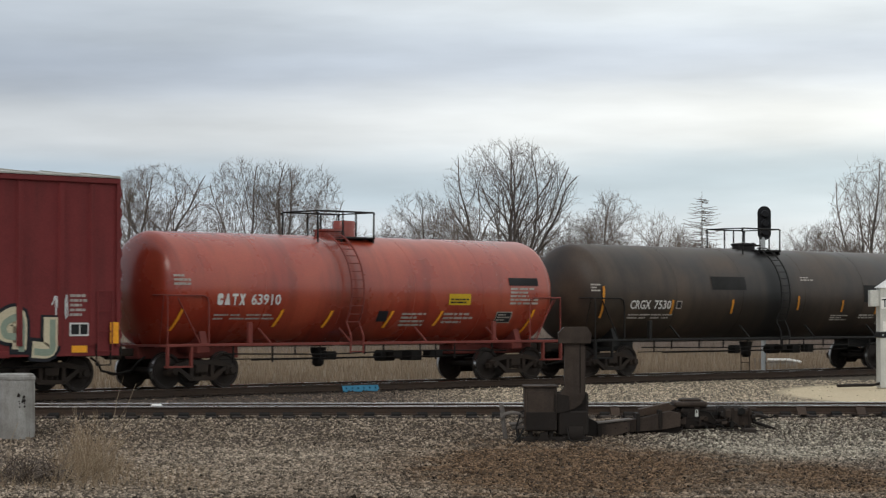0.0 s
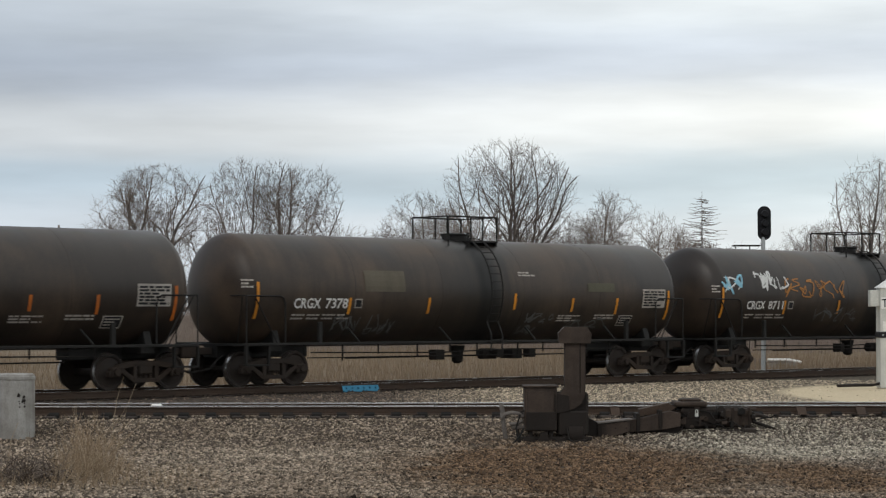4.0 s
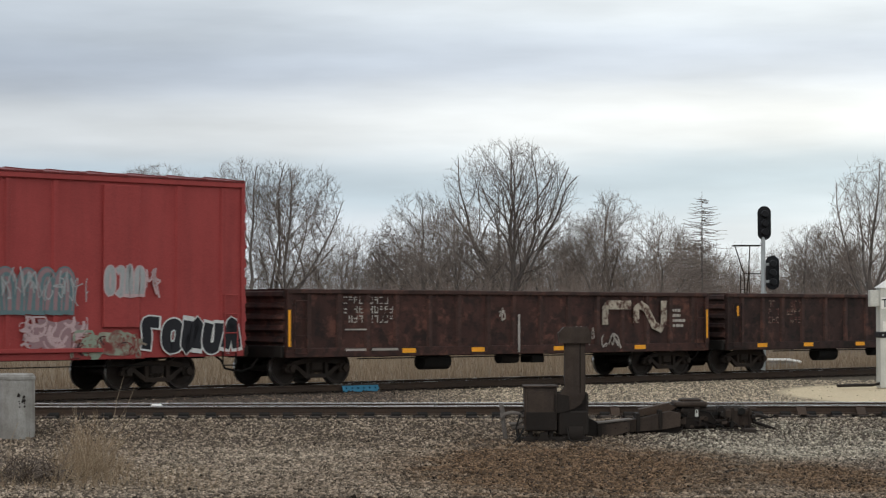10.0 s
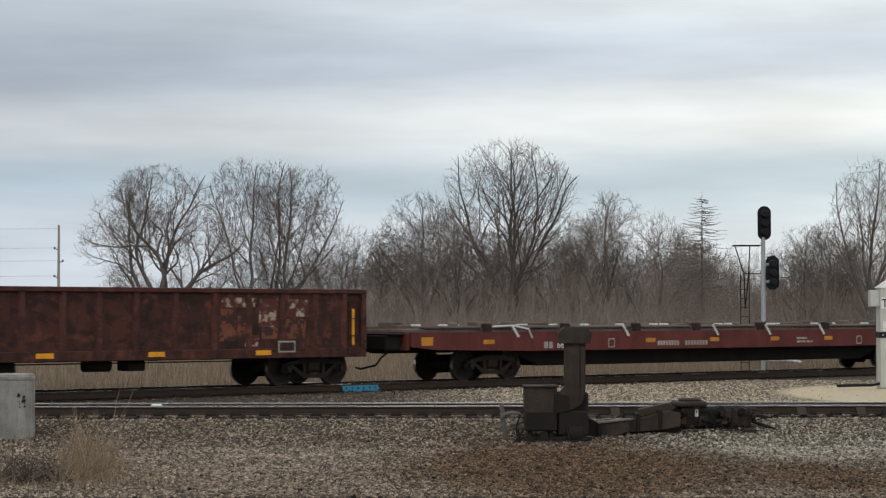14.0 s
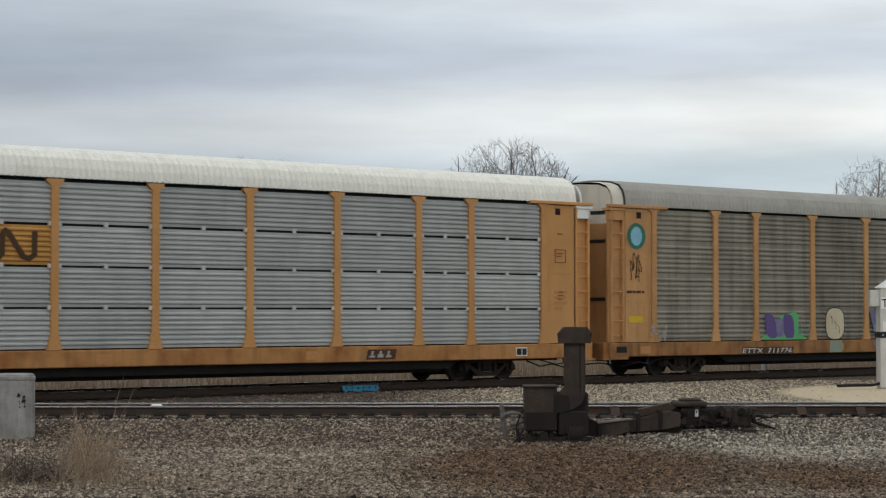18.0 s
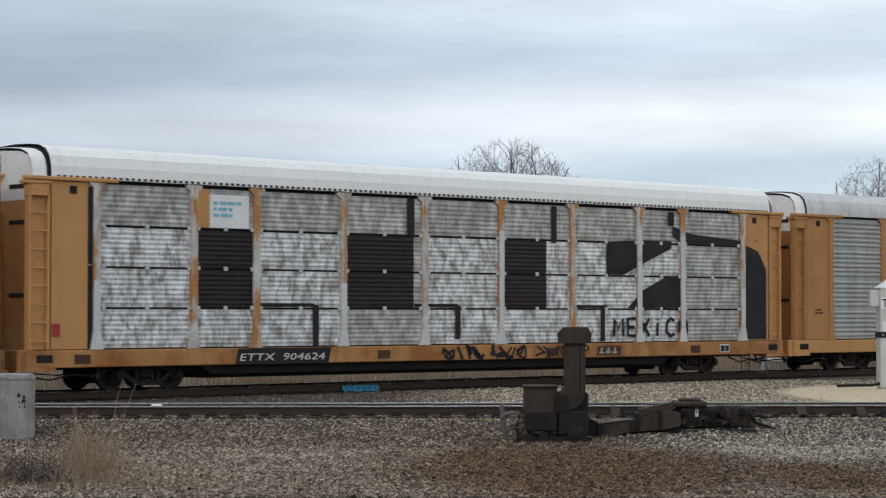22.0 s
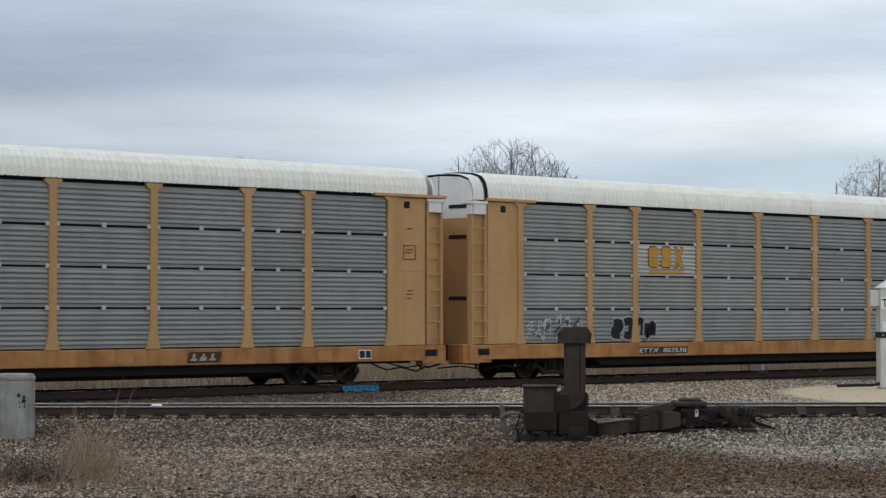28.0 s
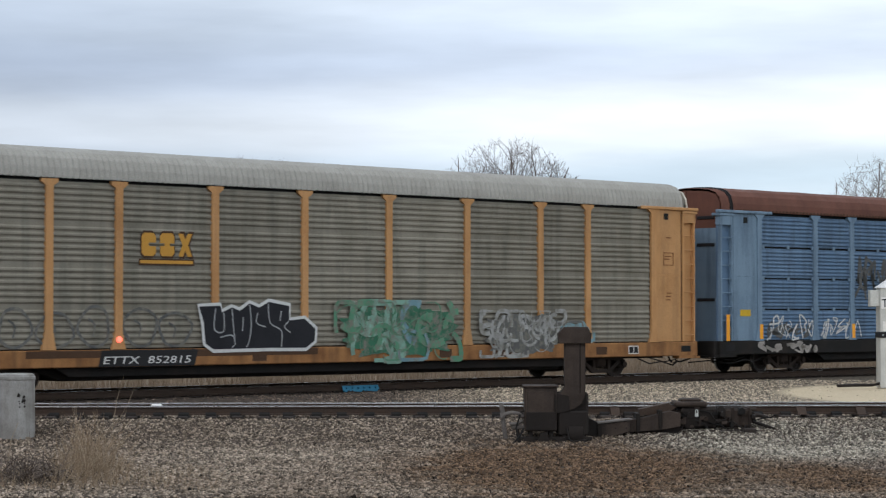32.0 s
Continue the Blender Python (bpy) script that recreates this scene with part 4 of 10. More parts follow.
TALL = grow(18, [(0, 0, -0.3, 0.02, 0, 1, 12.8, 0.21), (0, 0, 2.0, -0.26, 0.1, 1, 9.6, 0.13), (0.1, 0, 2.6, 0.28, -0.1, 1, 9.0, 0.13), (0, 0, 3.6, -0.14, 0.4, 1, 7.6, 0.1), (0, 0, 3.0, 0.12, -0.4, 1, 8.2, 0.1),
                (0, 0, 2.4, -0.55, -0.2, 1, 6.4, 0.09), (0, 0, 2.6, 0.55, 0.2, 1, 6.2, 0.09)], (1.8, 12.9, 3.1, 0.45, 0.55, 0.0), 0.85, 1.1, 0.9)
KINDS = {
    "oak": tree(OAK, at_depth(-0.1285, 150), 150, "wide bare oak with crooked grey limbs"),
    "elm": tree(ELM, at_depth(0.0285, 150), 150, "tall bare elm with a broad vase-shaped crown"),
    "ash": tree(ASH, at_depth(-0.0890, 148), 148, "slender bare ash with upright branches"),
    "ash_two": tree(ASH_TWO, at_depth(-0.0790, 150), 150, "slender bare ash with upright branches"),
    "ash_three": tree(ASH_THREE, at_depth(-0.0715, 149), 149, "bare ash leaning aside with a spreading crown"),
    "maple": tree(MAPLE, at_depth(-0.010, 152), 152, "bare maple with a rounded twiggy crown"),
    "thorn": tree(THORN, at_depth(-0.042, 155), 155, "low spreading bare thorn tree"),
    "tall": tree(TALL, at_depth(0.194, 138), 138, "pale bare sycamore with an open crown"),
}
KINDS["tall"].scale = (0.94, 0.94, 0.94)
tree(spruce(4, 10.2, 4.3), at_depth(0.1177, 140), 140, "thin dead spruce with drooping branches", "dead_spruce", 1)


def more(kind, k, d, turn, size=1.0):
    src = KINDS[kind]
    m = Matrix.Translation((k * d, d, float(ground_height(k * d, d)) - 0.05)) @ pose(0, 0, 0, 0, 0, turn)
    t = copy_thing(src, m)
    t.scale = (size, size, size)


for row in (("thorn", -0.050, 158, 80, 0.86), ("thorn", -0.030, 162, 300, 0.92), ("maple", 0.006, 147, 200, 0.92),
            ("maple", 0.0740, 150, 120, 1.0), ("thorn", 0.0965, 148, 160, 1.08), ("thorn", 0.055, 160, 40, 1.0), ("maple", 0.108, 168, 300, 0.85),
            ("thorn", 0.128, 152, 220, 0.75), ("maple", 0.164, 146, 20, 0.76), ("maple", 0.176, 152, 250, 0.82), ("tall", 0.212, 142, 100, 0.86),
            ("thorn", 0.150, 165, 330, 0.6), ("thorn", -0.134, 172, 70, 0.42), ("thorn", -0.104, 168, 10, 0.55), ("thorn", 0.020, 172, 210, 1.05),
            ("thorn", 0.086, 172, 250, 0.95), ("thorn", 0.190, 170, 100, 0.95), ("thorn", -0.073, 172, 150, 0.7),
            ("maple", -0.022, 176, 330, 0.85), ("maple", 0.044, 182, 190, 1.0), ("thorn", -0.046, 188, 60, 0.95),
            ("thorn", -0.014, 190, 140, 1.1), ("maple", 0.062, 192, 80, 0.95), ("thorn", 0.102, 190, 200, 1.1), ("thorn", 0.128, 188, 130, 0.9),
            ("thorn", 0.176, 186, 45, 1.1), ("thorn", 0.072, 158, 15, 0.85), ("thorn", 0.112, 160, 95, 0.8), ("thorn", 0.014, 158, 75, 0.9), ("thorn", -0.012, 164, 280, 0.8),
            ("thorn", -0.092, 166, 200, 0.78), ("thorn", -0.079, 163, 20, 0.84), ("thorn", -0.064, 168, 100, 0.9), ("thorn", -0.118, 170, 40, 0.66), ("thorn", -0.142, 168, 250, 0.6),
            ("thorn", 0.140, 172, 60, 0.85), ("thorn", 0.162, 176, 190, 0.95), ("maple", 0.030, 164, 60, 0.8),
            ("thorn", 0.157, 158, 75, 0.7), ("thorn", 0.169, 162, 215, 0.8), ("thorn", 0.184, 160, 330, 0.85), ("thorn", 0.200, 164, 20, 0.9), ("thorn", 0.118, 178, 300, 1.0), ("thorn", 0.210, 176, 140, 1.0)):
    more(*row)


def undergrowth():
    """Tangled leafless scrub along the foot of the trees, with a taller thicket of saplings behind."""
    rng = np.random.default_rng(9)
    rods, tips = [], []
    for many, k0, k1, d0, d1, h0, h1 in ((900, -0.145, 0.215, 118, 165, 1.0, 3.2), (520, -0.06, 0.145, 138, 178, 3.2, 5.8), (340, 0.135, 0.215, 140, 176, 3.0, 5.4),
                                         (260, -0.03, 0.125, 158, 186, 5.4, 7.8), (120, -0.13, -0.06, 150, 172, 2.2, 4.2)):
        d = rng.uniform(d0, d1, many)
        x = rng.uniform(k0, k1, many) * d
        z = ground_height(x, d)
        for i in range(many):
            h = rng.uniform(h0, h1)
            for k in range(6):
                a = np.array([x[i] + rng.normal(0, 0.35), d[i] + rng.normal(0, 0.35), z[i] - 0.1])
                dirn = np.array([rng.normal(0, 0.26), rng.normal(0, 0.26), 1.0])
                b = a + dirn * h * rng.uniform(0.45, 0.6)
                c = b + (dirn + rng.normal(0, 0.2, 3)) * h * rng.uniform(0.25, 0.42)
                rods += [(Vector(a), Vector(b), 0.016, 0.012), (Vector(b), Vector(c), 0.012, 0.006)]
                for j in range(int(3 + h)):
                    e = a + (b - a) * rng.uniform(0.45, 1.0) if j % 3 == 0 else b + (c - b) * rng.uniform(0, 0.9)
                    tips.append((Vector(e), Vector(e + np.array([rng.normal(0, 0.38), rng.normal(0, 0.38), rng.uniform(0.25, 0.8)])), 0.0085, 0.0))
    tagged(new("undergrowth", tree_mesh([rods, tips], (0, 1), "undergrowth", M["brush"], 3)), "tangled brown leafless scrub under the trees", "brush", kind="stuff")


def blades(name, label, x, y, h, w, lean, mat, seed, lift=0.0):
    rng = np.random.default_rng(seed)
    n = len(x)
    z = ground_height(x, y) - 0.03 + lift
    a = rng.uniform(0, 2 * math.pi, n)
    side = np.stack([np.cos(a), np.sin(a), np.zeros(n)], 1) * (w * rng.uniform(0.6, 1.3, n))[:, None]
    base = np.stack([x, y, z], 1)
    tip = base + np.stack([rng.normal(0, lean, n) * h, rng.normal(0, lean, n) * h, h], 1)
    mid = base * 0.5 + tip * 0.5 + np.stack([rng.normal(0, 0.03, n), rng.normal(0, 0.03, n), h * 0.06], 1)
    v = np.stack([base - side, base + side, mid + side * 0.7, mid - side * 0.7, tip + side * 0.15, tip - side * 0.15], 1).reshape(-1, 3)
    i = np.arange(n)[:, None] * 6
    f = np.concatenate([i + np.array([[0, 1, 2, 3]]), i + np.array([[3, 2, 4, 5]])])
    tagged(new(name, raw_mesh(name, v, f, mat)), label, "grass", kind="stuff")


def field_grass():
    rng = np.random.default_rng(6)
    n = 52000
    o = 3.1 + 45 * rng.random(n) ** 1.7
    s = rng.uniform(2, 92, n)
    x, y = -ST * (PC + o) + CT * s, CT * (PC + o) + ST * s
    keep = np.abs(x) < y * 0.212 + 1.0
    x, y = x[keep], y[keep]
    tuft = 0.55 + 0.45 * np.sin(x * 1.3 + 2 * np.sin(y * 0.7)) * np.sin(y * 0.9)
    blades("field_grass", "tall dry straw-coloured grass beyond the train", x, y, rng.uniform(0.28, 0.75, len(x)) * (0.6 + 0.5 * tuft), 0.012, 0.2, M["straw"], 7)


undergrowth()
field_grass()

# ---------------------------------------------------------------- the train: common pieces
TRAIN, WHEELS, SHARED = [], [], {}


def shared(key, make):
    if key not in SHARED:
        SHARED[key] = make()
    return SHARED[key]


def car_thing(name, label, category, centre):
    ob = empty(name, label, category, "cars of the freight train")
    TRAIN.append((ob, centre))
    return ob


def wheelset_mesh(r):
    b = Build()
    side = [(-0.80, 0.07), (-0.80, 0.13), (-0.775, 0.17), (-0.755, r - 0.10), (-0.79, r - 0.065), (-0.79, r - 0.006), (-0.71, r),
            (-0.68, r + 0.026), (-0.66, r + 0.022), (-0.655, r - 0.07), (-0.69, r - 0.11), (-0.70, 0.17), (-0.66, 0.12), (-0.66, 0.07)]
    b.lathe(side, 28)
    b.lathe([(-y, q) for y, q in side][::-1], 28)
    b.lathe([(-1.02, 0.065), (-0.8, 0.075), (-0.4, 0.08), (0.4, 0.08), (0.8, 0.075), (1.02, 0.065)], 12)
    me = b.mesh("wheelset", M["wheel"], True)
    me.materials.append(M["tread"])
    idx = [0] * len(me.polygons)
    n = 28
    per = (len(side) - 1) * n + 2
    for band in (5,):
        for k in range(n):
            idx[band * n + k] = 1
            idx[per + (len(side) - 2 - band) * n + k] = 1
    me.polygons.foreach_set("material_index", idx)
    return me


def side_frame_mesh(r):
    b = Build()
    y0, y1 = -0.07, 0.07
    b.prism([(-1.06, r), (-0.82, r + 0.17), (-0.36, r + 0.26), (0.36, r + 0.26), (0.82, r + 0.17), (1.06, r), (1.06, r - 0.1),
             (0.98, r + 0.0), (0.78, r + 0.07), (0.3, r + 0.14), (-0.3, r + 0.14), (-0.78, r + 0.07), (-0.98, r + 0.0), (-1.06, r - 0.1)], y0, y1, "y")
    b.prism([(-0.80, r + 0.06), (-0.36, r - 0.25), (0.36, r - 0.25), (0.80, r + 0.06), (0.66, r + 0.08), (0.30, r - 0.15), (-0.30, r - 0.15),
             (-0.66, r + 0.08)], y0 + 0.01, y1 - 0.01, "y")
    for x in (-0.31, 0.31):
        b.box(x - 0.055, y0, r - 0.2, x + 0.055, y1, r + 0.2, 0.012)
    for x in (-0.875, 0.875):
        b.box(x - 0.14, y0 - 0.02, r - 0.13, x + 0.14, y1 + 0.02, r + 0.12, 0.03)
    for s in (-1, 1):
        for x in (-0.875, 0.875):
            b.tube([(x, s * 0.05, r), (x, s * 0.17, r)], 0.085, 12)
    return b.mesh("side_frame", M["iron"])


def spring_mesh():
    b = Build()
    for i in range(7):
        b.lathe([(-0.1 + i * 0.032, 0.055), (-0.088 + i * 0.032, 0.07), (-0.076 + i * 0.032, 0.055)], 10, "z")
    return b.mesh("spring", M["iron"])


def truck(parent, centre, x, r):
    t = part("truck", shared(("bolster", r), lambda: Build().box(-0.2, -1.05, r - 0.06, 0.2, 1.05, r + 0.16, 0.03)
                             .box(-0.26, -0.3, r + 0.12, 0.26, 0.3, r + 0.26, 0.03).mesh("truck", M["iron"])), None, parent,
             "grimy four-wheel cast steel truck", loc=(x, 0, 0))
    for y in (-0.98, 0.98):
        part("side_frame", shared(("frame", r), lambda: side_frame_mesh(r)), None, t, loc=(0, y, 0))
        for sx in (-0.15, 0.0, 0.15):
            part("spring", shared("spring", spring_mesh), None, t, loc=(sx, y, r - 0.06))
    for wx in (-0.875, 0.875):
        w = part("wheelset", shared(("wheels", r), lambda: wheelset_mesh(r)), None, t, "dark steel wheels with bright treads", loc=(wx, 0, r))
        WHEELS.append((w, r, centre + x + wx, wx))
    part("brake_beam", shared(("beam", r), lambda: Build().tube([(-0.36, -0.7, r - 0.1), (-0.36, 0.7, r - 0.1)], 0.035, 8)
                              .tube([(0.36, -0.7, r - 0.1), (0.36, 0.7, r - 0.1)], 0.035, 8)
                              .tube([(-0.36, 0, r - 0.1), (0.36, 0.05, r - 0.05)], 0.025, 6).mesh("brake_beam", M["iron"])), None, t)


def couplers(parent, body, end):
    """Drawbar, knuckle and air hose at both ends."""
    for s in (-1, 1):
        b = Build()
        lo, hi = sorted((s * (body - 0.5), s * (end - 0.18)))
        b.box(lo, -0.09, 0.8, hi, 0.09, 0.98, 0.02)
        lo, hi = sorted((s * (end - 0.3), s * (end + 0.06)))
        b.box(lo, -0.19, 0.72, hi, 0.08, 1.05, 0.04)
        b.box(lo, 0.04, 0.76, s * end if s > 0 else hi, 0.2, 1.02, 0.04)
        part("coupler", b, M["iron"], parent, "rusty knuckle coupler")
        h = Build().tube([(s * (body - 0.1), -0.42, 0.78), (s * (body + 0.1), -0.42, 0.66), (s * (body + 0.25), -0.36, 0.46),
                          (s * (end - 0.06), -0.2, 0.36), (s * (end + 0.02), -0.08, 0.4)], 0.028, 8)
        part("air_hose", h, M["under"], parent, "hanging rubber air hose")


# ---------------------------------------------------------------- lettering, marks and sprayed paint
def flat_wrap(y):
    return lambda x, z, d=0.0: (x, y - d, z)


def tank_wrap(r, zc):
    return lambda x, z, d=0.0: (x, -math.sqrt(max(0.0, (r + 0.012 + d) ** 2 - (z - zc) ** 2)), z)


def text_part(parent, words, box, mat, wrap, name="lettering", label="", bold=0.006, slant=0.0):
    x0, z0, x1, z1 = box
    cu = bpy.data.curves.new("type", "FONT")
    cu.body, cu.resolution_u, cu.offset = words, 2, bold
    tmp = bpy.data.objects.new("type", cu)
    me = bpy.data.meshes.new_from_object(tmp)
    bpy.data.objects.remove(tmp)
    bpy.data.curves.remove(cu)
    xs = [v.co.x for v in me.vertices]
    ys = [v.co.y for v in me.vertices]
    ax, bx, ay, by = min(xs), max(xs), min(ys), max(ys)
    for v in me.vertices:
        up = (v.co.y - ay) / (by - ay) * (z1 - z0)
        v.co = wrap(x0 + (v.co.x - ax) / (bx - ax) * (x1 - x0) + slant * up, z0 + up)
    me.materials.clear()
    me.materials.append(mat)
    me.name = name
    return part(name, me, None, parent, label)


def quads(b, wrap, x0, z0, x1, z1, slant=0.0, d=0.0, cuts=1):
    """A painted upright patch, cut into strips so that it follows a curve."""
    v = []
    for i in range(cuts + 1):
        z = z0 + (z1 - z0) * i / cuts
        o = slant * i / cuts
        v += [wrap(x0 + o, z, d), wrap(x1 + o, z, d)]
    b.add(v, [(2 * i, 2 * i + 1, 2 * i + 3, 2 * i + 2) for i in range(cuts)])
    return b


def patch(parent, box, mat, wrap, name="panel_mark", label="", slant=0.0, cuts=1, d=0.0):
    return part(name, quads(Build(), wrap, *box, slant, d, cuts), mat, parent, label)


def bars(parent, box, rows, mat, wrap, seed=0, name="small_print", gap=0.45, d=0.0):
    """Small print that cannot be read: rows of plain bars."""
    rng = random.Random(seed)
    x0, z0, x1, z1 = box
    b = Build()
    h = (z1 - z0) / rows
    for i in range(rows):
        z, x = z1 - (i + 1) * h, x0
        stop = x1 - (x1 - x0) * rng.choice((0, 0, 0.15, 0.35))
        while x < stop - 0.02:
            w = min(rng.uniform(0.08, 0.3) * (x1 - x0) + 0.02, stop - x)
            quads(b, wrap, x, z + h * gap * 0.5, x + w, z + h * (1 - gap * 0.5), 0, d)
            x += w + rng.uniform(0.02, 0.06) * (x1 - x0)
    return part(name, b, mat, parent, kind="stuff")


def worn_letters(parent, box, rows, mat, wrap, seed, missing=0.2, gap=None, label="flaked white lettering"):
    """Old painted signs too flaked to read: short upright and level bars in rows, some gone."""
    rng = random.Random(seed)
    x0, z0, x1, z1 = box
    b = Build()
    h = (z1 - z0) / rows
    w = h * 0.72
    for i in range(rows):
        lo, hi = z1 - (i + 0.82) * h, z1 - (i + 0.05) * h
        x = x0
        while x < x1 - w * 0.6:
            if rng.random() > missing and not (gap and gap[0] < x + w / 2 < gap[1]):
                s = w * 0.17
                m = (lo + hi) / 2
                for k in rng.sample(range(5), rng.randint(2, 3)):
                    q = ((x, lo, x + s, hi), (x + w * 0.5, lo, x + w * 0.5 + s, hi), (x, hi - s, x + w * 0.65, hi), (x, m, x + w * 0.6, m + s), (x, lo, x + w * 0.65, lo + s))[k]
                    quads(b, wrap, *q, 0, 0.0006 * k)
            x += w
    return part("worn_lettering", b, mat, parent, label, kind="stuff")


def ribbon(b, wrap, pts, w, d=0.0, closed=False):
    """A painted stroke of even width."""
    n = len(pts)
    v = []
    for i, (x, z) in enumerate(pts):
        p = pts[(i - 1) % n] if closed or i else pts[i]
        q = pts[(i + 1) % n] if closed or i < n - 1 else pts[i]
        dx, dz = q[0] - p[0], q[1] - p[1]
        ln = math.hypot(dx, dz) or 1.0
        ox, oz = -dz / ln * w / 2, dx / ln * w / 2
        v += [wrap(x - ox, z - oz, d), wrap(x + ox, z + oz, d)]
    m = n if closed else n - 1
    f = []
    for i in range(m):
        j = (i + 1) % n
        f.append((2 * i, 2 * j, 2 * j + 1, 2 * i + 1))
    b.add(v, f)


def curl(rng, x0, z0, x1, z1, n):
    """A loose hand-drawn line inside a box."""
    keys = [(rng.uniform(x0, x1), rng.uniform(z0, z1)) for _ in range(n)]
    pts = []
    for i in range(n - 1):
        a, b, c, d = keys[max(i - 1, 0)], keys[i], keys[i + 1], keys[min(i + 2, n - 1)]
        for k in range(6):
            t = k / 6
            pts.append(tuple(0.5 * (2 * b[j] + (c[j] - a[j]) * t + (2 * a[j] - 5 * b[j] + 4 * c[j] - d[j]) * t * t
                                    + (3 * b[j] - a[j] - 3 * c[j] + d[j]) * t ** 3) for j in (0, 1)))
    pts.append(keys[-1])
    return [(min(max(x, x0), x1), min(max(z, z0), z1)) for x, z in pts]


def scrawl(parent, box, mat, wrap, seed, strokes, width=0.045, label="scrawled sprayed tag"):
    rng = random.Random(seed)
    x0, z0, x1, z1 = box
    b = Build()
    w = (x1 - x0) / strokes
    for i in range(strokes):
        a = x0 + i * w
        ribbon(b, wrap, curl(rng, max(x0, a - 0.15 * w), z0, min(x1, a + 1.25 * w), z1, rng.randint(5, 7)), width * rng.uniform(0.7, 1.3), 0.004 + 0.0007 * i)
    return part("graffiti", b, mat, parent, label, kind="stuff")


FAT = ([(0, 1), (0, 0.5), (0, 0), (1, 0)], [(0, 0), (0, 1), (0.9, 0.85), (0.8, 0.5), (0, 0.45)], [(1, 0.95), (0.1, 0.9), (0.1, 0.55), (0.95, 0.45), (0.9, 0.05), (0, 0.05)],
       [(0, 0), (0.35, 0.9), (0.6, 0.95), (1, 0)], [(0, 1), (0.3, 0.1), (0.6, 0.05), (1, 1)], [(0, 0), (0.05, 1), (0.9, 0.05), (1, 1)],
       [(1, 0.9), (0.1, 1), (0, 0.4), (0.2, 0), (1, 0.1)], [(0, 1), (0, 0.2), (0.5, 0), (1, 0.25), (0.95, 1)], [(0.5, 1), (0, 0.8), (0, 0.2), (0.5, 0), (1, 0.25), (0.9, 0.85), (0.4, 0.95)])


def bend(keys):
    pts = []
    n = len(keys)
    for i in range(n - 1):
        a, b, c, d = keys[max(i - 1, 0)], keys[i], keys[i + 1], keys[min(i + 2, n - 1)]
        for k in range(5):
            t = k / 5
            pts.append(tuple(0.5 * (2 * b[j] + (c[j] - a[j]) * t + (2 * a[j] - 5 * b[j] + 4 * c[j] - d[j]) * t * t
                                    + (3 * b[j] - a[j] - 3 * c[j] + d[j]) * t ** 3) for j in (0, 1)))
    return pts + [keys[-1]]


def bubble(parent, box, fill, line, wrap, seed, letters, label, shade=None, width=0.05, only=None):
    """Fat sprayed shapes like letters that cannot be read: thick bent strokes over a wider edge, overlapping."""
    rng = random.Random(seed)
    x0, z0, x1, z1 = box
    w, h = (x1 - x0) / letters, z1 - z0
    fat = min(0.46 * w, 0.4 * h)
    rims, fills, tones = Build(), Build(), Build()
    order = list(range(len(FAT)))
    rng.shuffle(order)
    order = only or order
    for i in range(letters):
        # turned over, so that no word can be read
        fu, fv = (False, True) if only else ((True, False), (True, True), (False, True))[rng.randrange(3)]
        xa, xb = x0 + i * w + 0.52 * fat, x0 + (i + 1) * w - 0.36 * fat
        za, zb = z0 + 0.5 * fat + width, z1 - 0.5 * fat - width - rng.uniform(0, 0.1) * h
        lean = rng.uniform(-0.08, 0.14) * w
        keys = [(xa + (xb - xa) * u + lean * v + rng.gauss(0, 0.02) * w, za + (zb - za) * v) for u, v in ((1 - u if fu else u, 1 - v if fv else v) for u, v in FAT[order[i % len(order)]])]
        pts = bend(keys)
        lay = 0.004 + 0.0024 * i
        for r, q in ((fat + 2 * width, rims), (fat, fills)):
            d = lay if q is rims else lay + 0.0012
            ends = [(2 * pts[0][0] - pts[1][0], 2 * pts[0][1] - pts[1][1])] + pts + [(2 * pts[-1][0] - pts[-2][0], 2 * pts[-1][1] - pts[-2][1])]
            ribbon(q, wrap, ends if q is rims else pts, r, d)
        if shade:
            ribbon(tones, wrap, [(x + 0.14 * fat, z - 0.14 * fat) for x, z in pts], fat * 0.42, lay + 0.0018)
    g = part("graffiti", rims, line, parent, label, kind="stuff")
    part("fill", fills, fill, g, kind="stuff")
    if shade:
        part("shading", tones, shade, g, kind="stuff")
    return g


